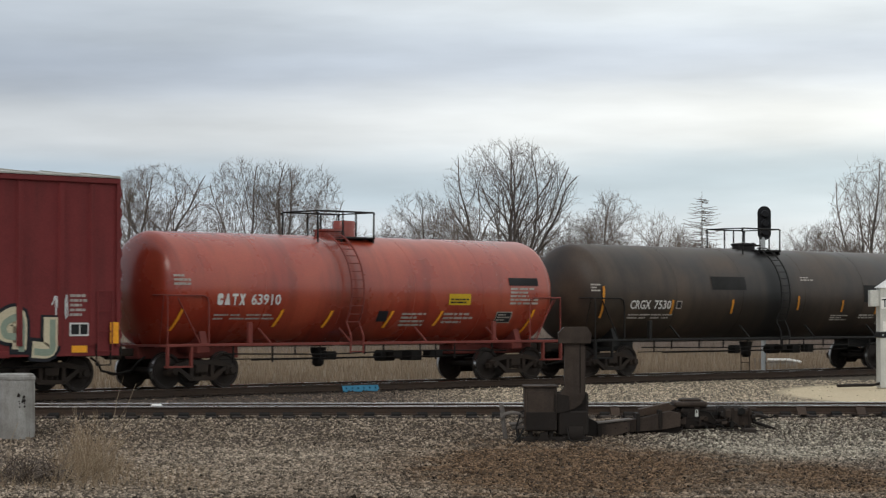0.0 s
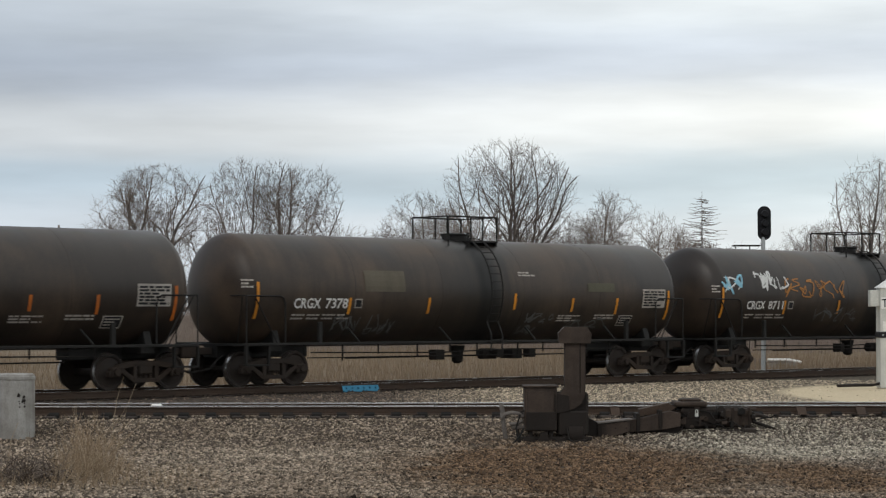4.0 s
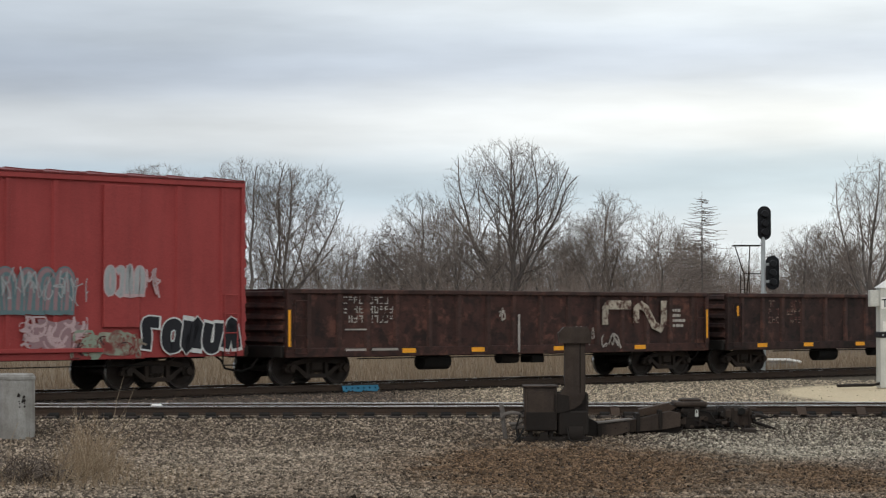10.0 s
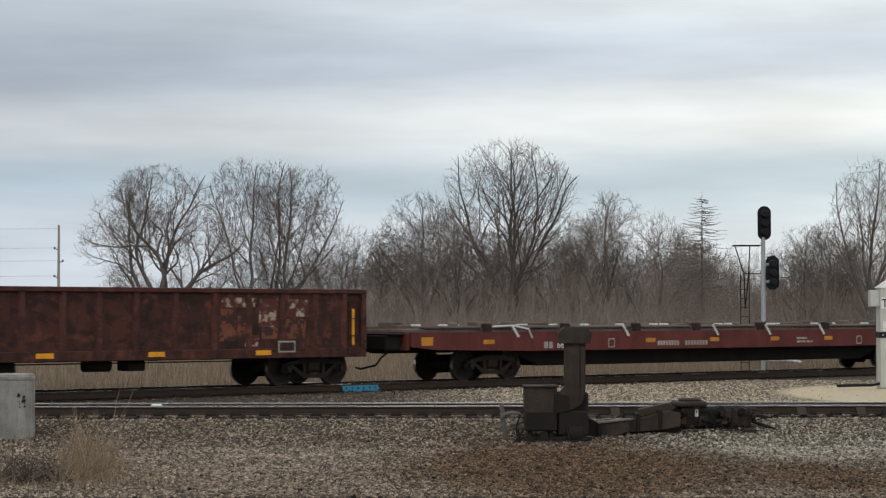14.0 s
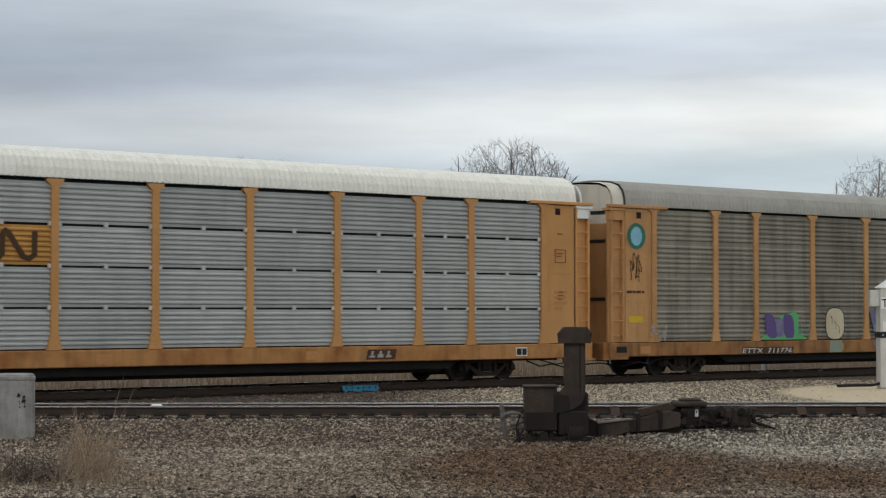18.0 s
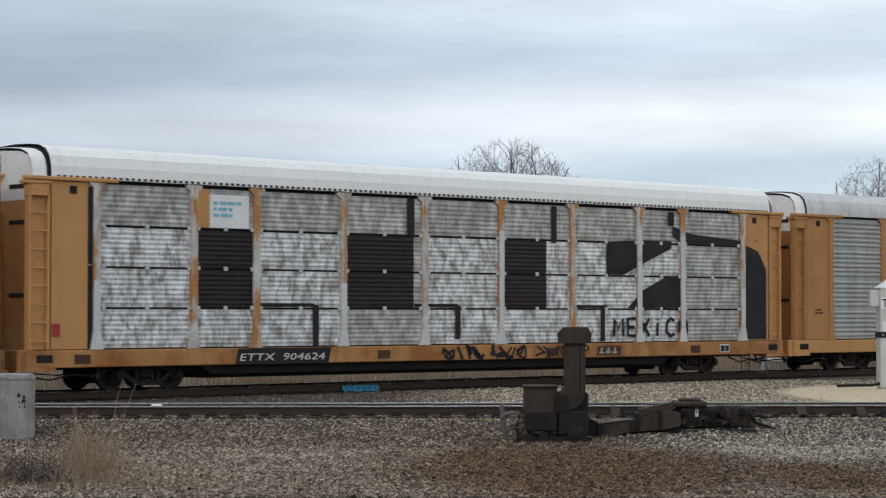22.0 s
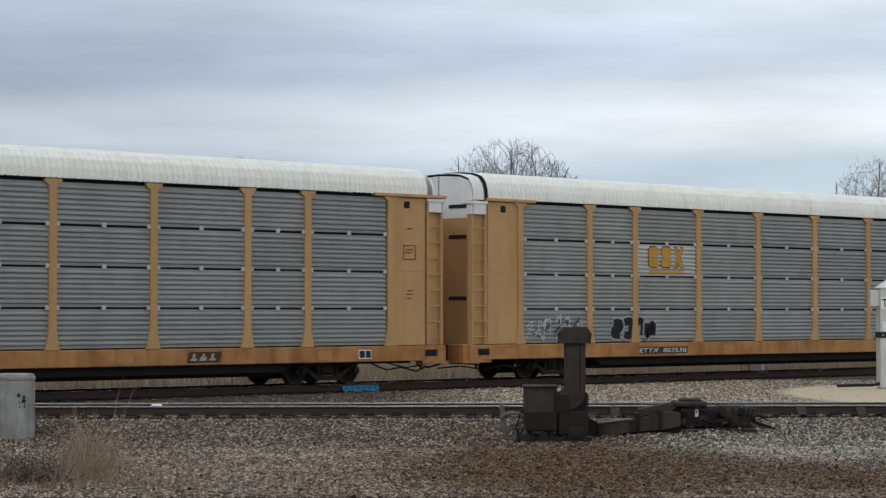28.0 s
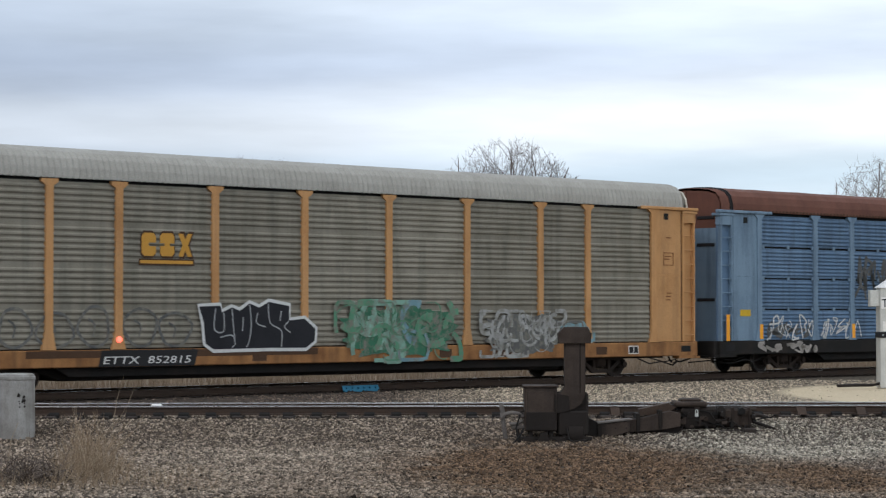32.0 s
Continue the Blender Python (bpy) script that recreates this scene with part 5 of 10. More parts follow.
def wild(parent, box, mats, wrap, seed, n, label, width=0.16, line=None):
    """Jagged interlocked sprayed strokes in several colours."""
    rng = random.Random(seed)
    x0, z0, x1, z1 = box
    h = z1 - z0
    kinds = [Build() for _ in mats]
    edge = Build()
    for i in range(n):
        x = x0 + (x1 - x0) * (i + rng.uniform(0.1, 0.9)) / n
        lean = rng.uniform(-0.5, 0.5) * h
        lo, hi = z0 + rng.uniform(0, 0.3) * h, z1 - rng.uniform(0, 0.35) * h
        pts = [(x - lean * 0.5, lo), (x - lean * 0.1 + rng.uniform(-0.08, 0.08), lo + 0.45 * (hi - lo)), (x + lean * 0.4, hi)]
        if rng.random() < 0.7:
            pts.append((x + lean * 0.4 + rng.choice((-1, 1)) * rng.uniform(0.2, 0.45), hi - rng.uniform(0.0, 0.35) * h))
        pts = bend([(min(max(a, x0), x1), b) for a, b in pts])
        wd = width * rng.uniform(0.6, 1.3)
        ribbon(kinds[i % len(mats)], wrap, pts, wd, 0.004 + 0.0007 * i)
        if line and i % 2 == 0:
            ribbon(edge, wrap, [(a + wd * 0.5, b) for a, b in pts], 0.025, 0.0055 + 0.0007 * i)
    g = part("graffiti", kinds[0], mats[0], parent, label)
    for k, m in zip(kinds[1:], mats[1:]):
        part("stroke", k, m, g, kind="stuff")
    if line:
        part("outline", edge, line, g, kind="stuff")
    return g


def burner(parent, box, mats, wrap, seed, n, label, line, size=0.3):
    """A sprayed piece: a lumpy cloud of the first colour, curling bands of the others and thin looping lines over it."""
    rng = random.Random(seed)
    x0, z0, x1, z1 = box
    cx, cz, a, h = (x0 + x1) / 2, (z0 + z1) / 2, (x1 - x0) / 2, (z1 - z0) / 2
    cloud, bands, loops = Build(), [Build() for _ in mats[1:]], Build()
    p1, p2 = rng.uniform(0, 6), rng.uniform(0, 6)
    edge = []
    for k in range(72):
        q = 2 * math.pi * k / 72
        m = 0.84 + 0.07 * math.sin(9 * q + p1) + 0.05 * math.sin(14 * q + p2) + 0.04 * math.sin(23 * q)
        edge.append((cx + a * m * math.copysign(abs(math.cos(q)) ** 0.62, math.cos(q)), cz + h * m * math.copysign(abs(math.sin(q)) ** 0.7, math.sin(q))))
    cloud.add([wrap(x, z, 0.003) for x, z in edge], [tuple(range(72))])
    for i in range(n):
        px, pz = cx + a * rng.uniform(-0.92, 0.92), cz + h * rng.uniform(-0.8, 0.85)
        r, q0 = size * rng.uniform(0.5, 1.15), rng.uniform(0, 6.28)
        sweep, tall = rng.choice((-1, 1)) * rng.uniform(1.4, 4.2), rng.uniform(0.7, 1.3)
        pts = []
        for k in range(11):
            q = q0 + sweep * k / 10
            rr = r * (1 + 0.5 * k / 10)
            pts.append((min(max(px + rr * math.cos(q), x0), x1), min(max(pz + rr * tall * math.sin(q), z0), z1)))
        if i % 3:
            which = min(len(bands) - 1, int((px - x0) / (x1 - x0) * len(bands) + rng.uniform(-0.6, 0.6)))
            ribbon(bands[max(0, which)], wrap, pts, size * rng.uniform(0.22, 0.5), 0.004 + 0.0004 * i)
        else:
            ribbon(loops, wrap, pts, 0.03 * rng.uniform(0.7, 1.4), 0.005 + 0.0004 * n + 0.0002 * i)
    g = part("graffiti", cloud, mats[0], parent, label, kind="stuff")
    for k, m in zip(bands, mats[1:]):
        part("stroke", k, m, g, kind="stuff")
    part("outline", loops, line, g, kind="stuff")
    return g


# outlines of plain blocks: notched on one side, on both sides, waisted, wedge-cut, stepped, peaked, and a plain one
BLOCKS = {
    "o": [(0.2, 0), (0.8, 0), (1, 0.14), (1, 0.42), (0.5, 0.42), (0.5, 0.58), (1, 0.58), (1, 0.86), (0.8, 1), (0.2, 1), (0, 0.86), (0, 0.14)],
    "s": [(0.15, 0), (0.85, 0), (1, 0.14), (1, 0.44), (0.7, 0.44), (0.7, 0.56), (1, 0.56), (1, 0.86), (0.85, 1), (0.15, 1), (0, 0.86), (0, 0.56), (0.3, 0.56), (0.3, 0.44), (0, 0.44), (0, 0.14)],
    "x": [(0, 0), (0.34, 0), (0.5, 0.26), (0.66, 0), (1, 0), (0.7, 0.5), (1, 1), (0.66, 1), (0.5, 0.74), (0.34, 1), (0, 1), (0.3, 0.5)],
    "k": [(0, 0), (0.34, 0), (0.34, 0.36), (0.66, 0), (1, 0), (0.62, 0.52), (1, 1), (0.66, 1), (0.34, 0.64), (0.34, 1), (0, 1)],
    "t": [(0.36, 0), (0.64, 0), (0.64, 0.76), (1, 0.76), (1, 1), (0, 1), (0, 0.76), (0.36, 0.76)],
    "a": [(0, 0), (1, 0), (0.64, 1), (0.36, 1)],
    "f": [(0, 0), (0.3, 0), (0.3, 0.4), (0.8, 0.4), (0.8, 0.58), (0.3, 0.58), (0.3, 0.8), (1, 0.8), (1, 1), (0, 1)],
    "n": [(0, 0), (0.24, 0), (0.24, 0.55), (0.40, 0.55), (0.40, 0), (0.62, 0), (0.62, 0.55), (0.78, 0.55), (0.78, 0), (1, 0), (1, 0.6), (0.88, 0.72), (0, 0.72)],
    "e": [(0.2, 0), (1, 0), (1, 0.16), (0.36, 0.2), (0.36, 0.3), (1, 0.3), (1, 0.6), (0.8, 0.72), (0.2, 0.72), (0, 0.6), (0, 0.14)],
    "r": [(0, 0), (0.36, 0), (0.36, 0.46), (0.9, 0.52), (0.9, 0.72), (0, 0.72)],
    "c": [(0.2, 0), (0.8, 0), (1, 0.14), (1, 0.58), (0.8, 0.72), (0.2, 0.72), (0, 0.58), (0, 0.14)],
    "v": [(0, 0), (0.34, 0), (0.5, 0.2), (0.66, 0), (1, 0), (0.7, 0.36), (1, 0.72), (0.66, 0.72), (0.5, 0.52), (0.34, 0.72), (0, 0.72), (0.3, 0.36)],
    "b": [(0.12, 0), (0.88, 0), (1, 0.12), (1, 0.88), (0.88, 1), (0.12, 1), (0, 0.88), (0, 0.12)],
}


def block_mark(parent, box, mat, wrap, kind, width, label=""):
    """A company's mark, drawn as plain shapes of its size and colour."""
    x0, z0, x1, z1 = box
    b = Build()
    w = x1 - x0
    a, c, m = x0 + width / 2, z0 + width / 2, z1 - width / 2
    if kind == "worm":
        # one ribbon that winds up, over and down
        xm = x0 + 0.5 * w
        ribbon(b, wrap, [(xm - 0.06 * w, m), (a + 0.1, m), (a, m - 0.1), (a, c + 0.1), (a + 0.1, c), (xm - 0.1, c), (xm, c + 0.1), (xm, m - 0.08), (xm + 0.08, m),
                         (xm + 0.16, m - 0.05), (x1 - 0.2 * w, c + 0.05), (x1 - 0.12 * w, c), (x1 - width / 2, c + 0.1), (x1 - width / 2, m)], width, 0.002)
    elif kind == "arch":
        ribbon(b, wrap, [(a, z0 + 0.25), (a, m - 0.08), (a + 0.08, m), (x0 + 0.44 * w, m)], width, 0.002)
        ribbon(b, wrap, [(x0 + 0.52 * w, z0 + 0.3), (x0 + 0.52 * w, m - 0.1), (x0 + 0.60 * w, m), (x0 + 0.68 * w, m - 0.12), (x1 - 0.2 * w, c + 0.1), (x1 - 0.1 * w, c), (x1 - width / 2, c + 0.2), (x1 - width / 2, z1)], width, 0.003)
    else:
        # solid upright blocks with notches, one for each sign
        step = w / len(kind)
        for i, k in enumerate(kind):
            p, q = x0 + (i + 0.08) * step, x0 + (i + 0.86) * step
            b.add([wrap(p + (q - p) * u, z0 + (z1 - z0) * v, 0.002) for u, v in BLOCKS[k]], [tuple(range(len(BLOCKS[k])))])
    return part("company_mark", b, mat, parent, label or "painted company mark")


def stripe(parent, x, z0, z1, wrap, slant=0.0, w=0.085, mat="amber"):
    patch(parent, (x, z0, x + w, z1), M[mat], wrap, "reflector_stripe", "orange reflective stripe", slant, 8, 0.004)


# ---------------------------------------------------------------- tank cars
def tank_car(centre, label, hull, trim, half, truck_x, mark, number, ladder_x, rail, stripes, slanted, dome, band="amber"):
    c = car_thing("tank_car", label, "tank car", centre)
    r, zc = 1.45, 2.42
    wrap = tank_wrap(r, zc)
    tip = half - 0.62
    barrel = tip - 0.62
    prof = []
    for i in range(9):
        a = math.pi / 2 * i / 8
        prof.append((-barrel - 0.62 * math.cos(a), max(0.02, r * math.sin(a))))
    prof += [(-barrel * 0.5, r), (0.0, r), (barrel * 0.5, r)] + [(-x, q) for x, q in prof[::-1]]
    part("tank_shell", Build().lathe(prof, 64, "x", (0, 0, zc)), hull, c, "rounded welded tank shell", True)
    for i in range(1, 5):
        x = -barrel + 2 * barrel * i / 5
        part("weld_seam", Build().lathe([(x - 0.012, r - 0.004), (x - 0.008, r + 0.003), (x + 0.008, r + 0.003), (x + 0.012, r - 0.004)], 64, "x", (0, 0, zc)), hull, c, "", True)
    body = half - 0.72
    for s in (-1, 1):
        b = Build()
        lo, hi = sorted((s * body, s * (truck_x - 1.7)))
        b.box(lo, -0.28, 0.72, hi, 0.28, 1.06, 0.02)
        b.box(s * truck_x - 0.2, -1.1, 0.86, s * truck_x + 0.2, 1.1, 1.1, 0.02)
        b.prism([(-1.15, 1.05), (1.15, 1.05), (1.0, 1.5), (0.5, 1.2), (-0.5, 1.2), (-1.0, 1.5)], s * truck_x - 0.1, s * truck_x + 0.1)
        part("underframe", b, trim, c, "dark steel stub sill and saddle")
    for y in (-1, 1):
        part("side_rail", Build().box(-body + 0.05, min(y * 1.5, y * 1.42), 1.03, body - 0.05, max(y * 1.5, y * 1.42), 1.1, 0.01), trim, c, "running rail along the tank")
    for s in (-1, 1):
        lo, hi = sorted((s * (body - 0.75), s * body))
        part("end_platform", Build().box(lo, -1.48, 1.02, hi, 1.48, 1.08, 0.01), trim, c)
        h = Build()
        xx = s * (body - 0.03)
        for y in (-1.46, 1.46):
            h.tube([(xx, y, 1.08), (xx, y, 2.2), (xx, y * 0.97, 2.27)], 0.018, 6)
        h.tube([(xx, -1.42, 2.28), (xx, 1.42, 2.28)], 0.018, 6)
        h.tube([(xx, -1.46, 2.2), (xx, -1.42, 2.28)], 0.018, 6)
        h.tube([(xx, -1.3, 2.27), (xx - s * 0.3, -0.7, 1.08)], 0.014, 6)
        part("end_handrail", h, trim, c)
        xi = s * (body - 1.25)
        part("side_handrail", Build().tube([(xx, -1.47, 2.27), (xi + s * 0.16, -1.47, 2.27), (xi + s * 0.04, -1.47, 2.21), (xi, -1.47, 2.06), (xi, -1.47, 1.08)], 0.022, 6)
             .tube([(xx - s * 0.3, -1.46, 2.2), (xi + s * 0.25, -1.46, 1.1)], 0.018, 6), trim, c)
        part("end_step", Build().box(lo, -1.5, 0.55, lo + 0.05, -1.42, 1.05).box(hi - 0.05, -1.5, 0.55, hi, -1.42, 1.05)
             .box(lo, -1.5, 0.53, hi, -1.36, 0.57), trim, c)
        for y in (-1.43, 1.43):
            part("tank_bracket", Build().box(s * (truck_x - 1.2) - 0.06, min(y, y * 0.93), 1.08, s * (truck_x - 1.2) + 0.06, max(y, y * 0.93), 1.62, 0.01), trim, c)
    # slanting braces and the brake rigging hung below the rail
    for i in range(4):
        x = -barrel * 0.62 + i * barrel * 0.42
        part("brace", Build().tube([(x, -1.30, 1.46), (x + 0.28, -1.44, 1.1)], 0.03, 6), trim, c)
    rig = Build().tube([(-body * 0.72, -1.2, 0.84), (-1.5, -1.2, 0.79), (1.2, -1.2, 0.86), (body * 0.72, -1.2, 0.82)], 0.02, 6)
    rig.tube([(-body * 0.72, -1.05, 0.70), (body * 0.5, -1.05, 0.70)], 0.016, 6).tube([(-body * 0.5, -0.4, 0.66), (body * 0.62, -0.4, 0.68)], 0.022, 6)
    hang = random.Random(int(centre))
    for i in range(10):
        x = -body * 0.70 + i * body * 0.148 + hang.uniform(-0.45, 0.45)
        low = hang.choice((0.62, 0.70, 0.78, 0.78))
        rig.box(x - 0.015, -1.22, low, x + 0.015, -1.18, 1.04)
    for x in (-1.4, 0.9, 2.2):
        rig.box(x, -1.0, 0.58 + hang.uniform(0, 0.1), x + hang.uniform(0.2, 0.5), -0.7, 0.86, 0.02)
    part("brake_piping", rig, M["under"], c)
    part("brake_cylinder", Build().lathe([(-0.75, 0.03), (-0.7, 0.15), (-0.15, 0.15), (-0.1, 0.04)], 14, "x", (1.4, -0.55, 0.72)).box(1.7, -0.8, 0.58, 2.1, -0.3, 0.85, 0.02), M["under"], c, smooth=True)
    part("bottom_valve", Build().lathe([(0.45, 0.09), (0.52, 0.16), (0.7, 0.16), (0.95, 0.22)], 14, "z", (ladder_x, 0, 0)), M["under"], c, smooth=True)
    # ladder bent over the tank's side
    lad = Build()
    arc = [(a, -(r + 0.16) * math.cos(a), zc + (r + 0.16) * math.sin(a)) for a in [radians(d) for d in range(-62, 72, 8)]]
    for x in (ladder_x - 0.21, ladder_x + 0.21):
        lad.tube([(x, -1.56, 0.82), (x, -1.58, 1.25)] + [(x, y, z) for a, y, z in arc if a > -0.6], 0.024, 6)
    for a, y, z in arc[4:]:
        lad.tube([(ladder_x - 0.21, y, z), (ladder_x + 0.21, y, z)], 0.015, 6)
    for z in (0.86, 1.12):
        lad.tube([(ladder_x - 0.21, -1.57, z), (ladder_x + 0.21, -1.57, z)], 0.016, 6)
    part("ladder", lad, trim, c, "curved steel ladder up the tank side")
    # walkway, guard rail and manway on top
    x0, x1 = rail
    top = zc + r
    walkway = Build().box(x0 + 0.85, -0.75, top - 0.08, x1, 0.75, top - 0.03, 0.01)
    walkway.box(x0 + 0.85, -0.7, top - 0.25, x0 + 0.91, 0.7, top - 0.05).box(x1 - 0.06, -0.7, top - 0.25, x1, 0.7, top - 0.05)
    part("top_walkway", walkway, M["tank_trim"], c)
    zt = top + 0.62
    for y in (-0.72, 0.72):
        rail_bar = part("guard_rail", Build().tube([(x0, y, zt - 0.04), (x0 + 0.08, y, zt), (x1 - 0.08, y, zt), (x1, y, zt - 0.04)], 0.026, 6), M["tank_trim"], c, "steel guard rail on the tank top")
        for x in (x0 + 0.05, x0 + 0.9, x0 + 1.35, x1 - 0.03):
            part("post", Build().tube([(x, y, top - 0.5 if x < x0 + 0.5 else top - 0.05), (x, y, zt)], 0.025, 6), M["tank_trim"], rail_bar)
    for x in (x0 + 0.05, x1 - 0.03):
        part("end_rail", Build().tube([(x, -0.72, zt), (x, 0.72, zt)], 0.02, 6), M["tank_trim"], c)
    xm = (x0 + x1) / 2 + 0.35
    part("manway", Build().lathe([(top - 0.1, 0.36), (top + 0.1, 0.36), (top + 0.12, 0.4), (top + 0.17, 0.4), (top + 0.2, 0.1)], 20, "z", (xm - 0.35, 0, 0)), hull if dome else trim, c, "bolted round manway", True)
    if dome:
        part("valve_housing", Build().lathe([(top - 0.06, 0.31), (top + 0.36, 0.31), (top + 0.41, 0.28), (top + 0.43, 0.04)], 20, "z", (xm + 0.2, 0, 0)), hull, c, "red valve housing", True)
    for vx, vy, vh in ((x0 + 0.35, -0.3, 0.14), (x1 - 0.35, 0.1, 0.22)):
        part("relief_valve", Build().tube([(vx, vy, top - 0.05), (vx, vy, top + vh)], 0.048, 8), trim, c)
    for s in (-1, 1):
        truck(c, centre, s * truck_x, 0.44)
    couplers(c, body, half)
    for x, z0, z1 in stripes:
        stripe(c, x, z0, z1, wrap, 0.16 if slanted else 0.0, 0.09, band)
    if mark[0] == "word":
        text_part(c, mark[1], mark[2], M["letter"], wrap, "lettering", "white painted reporting mark", 0.018)
    else:
        block_mark(c, mark[2], M["letter"], wrap, "oatx", 0.05, "white painted owner's mark")
    text_part(c, number[0], number[1], M["letter"], wrap, "lettering", "white painted car number", 0.018)
    nx0 = mark[2][0]
    for k in range(4):
        bars(c, (nx0 + 0.5 * k, 1.66, nx0 + 0.5 * k + 0.44, 1.84), 2, M["letter_dim"], wrap, int(centre) + k, gap=0.55)
    dm = wrap
    bars(c, (-barrel - 0.3, 2.5, -barrel + 0.2, 2.8), 3, M["letter_dim"], dm, int(centre) + 1) if dome else None
    return c, wrap


def placard(c, box, wrap):
    """The framed black square of small print that each tank carries."""
    p = patch(c, box, M["letter_dim"], wrap, "inspection_plate", "white-edged black inspection plate", 0, 3, 0.003)
    x0, z0, x1, z1 = box
    part("plate_field", quads(Build(), wrap, x0 + 0.03, z0 + 0.025, x1 - 0.03, z1 - 0.025, 0, 0.007, 3), M["ink"], p)
    bars(p, (x0 + 0.07, z0 + 0.05, x1 - 0.07, z1 - 0.05), 3, M["letter_dim"], wrap, int(x0 * 100), "plate_line", 0.5, 0.011)


c, w = tank_car(37.86, "faded orange-red tank car with glossy paint", M["tank_red"], M["tank_red_dark"], 7.5, 5.41,
                ("bars", "", (-5.27, 2.04, -4.36, 2.32)), ("63910", (-4.2, 2.04, -3.27, 2.32)), -0.87, (-1.53, 0.47),
                [(-6.46, 1.41, 1.95), (-3.35, 1.50, 1.93), (-1.73, 1.47, 1.90), (0.35, 1.46, 1.90), (2.12, 1.50, 1.90), (5.59, 1.28, 1.94)], True, True)
patch(c, (2.49, 2.06, 3.29, 2.36), M["sticker"], w, "warning_label", "yellow warning label", 0, 3, 0.003)
bars(c, (2.55, 2.09, 3.23, 2.25), 2, M["ink"], w, 4, d=0.008)
patch(c, (4.75, 2.60, 5.88, 2.81), M["ink"], w, "stencil_field", "black stencil panel", 0, 3, 0.003)
bars(c, (4.8, 2.06, 5.88, 2.56), 5, M["letter_dim"], w, 5)
bars(c, (0.9, 1.48, 1.75, 1.87), 4, M["letter_dim"], w, 6)
bars(c, (2.4, 1.55, 3.5, 1.87), 3, M["letter_dim"], w, 7)
patch(c, (0.05, 1.62, 0.4, 1.9), M["g_ink"], w, "paint_patch", "black paint patch", 0, 3, 0.003)
placard(c, (4.36, 1.57, 4.97, 1.88), w)

BLACK_STRIPES = [(-7.86, 1.70, 2.62), (-4.84, 1.81, 2.24), (-2.07, 1.83, 2.25), (1.14, 1.94, 2.38), (3.44, 1.88, 2.26), (5.28, 1.81, 2.27), (7.5, 1.66, 2.50)]
for cen, num, lab in ((54.23, "7530", "dull black tank car with a grey-brown bloom"), (72.05, "8118", "dull black tank car with a white sprayed tag"),
                      (89.9, "7378", "dull black tank car with a faded tan patch"), (107.77, "8711", "dull black tank car with white and orange graffiti")):
    c, w = tank_car(cen, lab, M["tank_black"], M["tank_trim"], 8.93, 6.97, ("word", "CRGX", (-6.64, 1.96, -5.76, 2.22)), (num, (-5.6, 1.96, -4.86, 2.22)),
                    0.34, (-0.72, 1.2), BLACK_STRIPES, False, False, "rust_amber" if num == "8118" else "dull_amber")
    placard(c, (5.55, 1.48, 6.11, 1.78), w)
    f = patch(c, (6.42, 2.0, 7.40, 2.54), M["letter_dim"], w, "data_panel", "grey panel of small print", 0, 4, 0.003)
    bars(f, (6.47, 2.03, 7.35, 2.5), 6, M["ink"], w, int(cen), "data_line", 0.35, 0.008)
    bars(c, (3.0, 1.6, 3.9, 1.8), 3, M["letter_dim"], w, 2)
    bars(c, (4.5, 1.66, 5.3, 1.82), 2, M["letter_dim"], w, 3)
    bars(c, (-8.35, 2.45, -7.95, 2.7), 3, M["letter_dim"], w, 8)
    bars(c, (1.35, 2.85, 2.0, 3.0), 2, M["letter_dim"], w, 9)
    q = patch(c, (-4.63, 1.97, -4.38, 2.21), M["letter_dim"], w, "stencil_box", "", 0, 2, 0.003)
    patch(q, (-4.6, 2.0, -4.41, 2.18), M["ink"], w, "stencil_field", "", 0, 2, 0.007)
    if num == "7530":
        patch(c, (-3.0, 2.55, -1.4, 2.95), M["tank_trim"], w, "paint_patch", "repainted black patch", 0, 4, 0.003)
        patch(c, (4.6, 2.2, 6.2, 2.75), M["tank_trim"], w, "paint_patch", "repainted black patch", 0, 4, 0.003)
    if num == "8118":
        scrawl(c, (-2.35, 1.25, -1.3, 2.2), M["g_cyan"], w, 5, 4, 0.022, "pale blue scrawled sprayed tag")
        scrawl(c, (-2.5, 1.95, -1.95, 2.37), M["g_white"], w, 3, 3, 0.03, "white scrawled sprayed tag")
        scrawl(c, (-2.2, 1.6, -1.45, 2.15), M["g_white"], w, 23, 4, 0.03, "white scrawled sprayed tag")
        scrawl(c, (-2.15, 1.3, -1.6, 1.55), M["g_white"], w, 25, 2, 0.02)
        scrawl(c, (-1.15, 1.7, -0.5, 2.0), M["g_grey"], w, 4, 3, 0.03)
    if num == "7378":
        patch(c, (-4.3, 2.4, -2.9, 2.95), surface("tan_patch", (0.11, 0.095, 0.07), 0.6), w, "paint_patch", "faded tan paint patch", 0, 4, 0.003)
        patch(c, (4.1, 2.45, 5.2, 2.7), surface("olive_patch", (0.09, 0.085, 0.06), 0.6), w, "paint_patch", "faded olive paint patch", 0, 4, 0.003)
        for k, (x0, z0, x1, z1) in enumerate(((-5.2, 1.35, -4.2, 1.75), (-4.1, 1.3, -3.0, 1.8), (1.7, 1.55, 2.9, 1.85), (1.6, 1.25, 2.3, 1.5), (3.3, 1.3, 5.2, 1.75))):
            scrawl(c, (x0, z0, x1, z1), M["g_grey"], w, 60 + k, 4, 0.035, "faded grey-green scrawl")
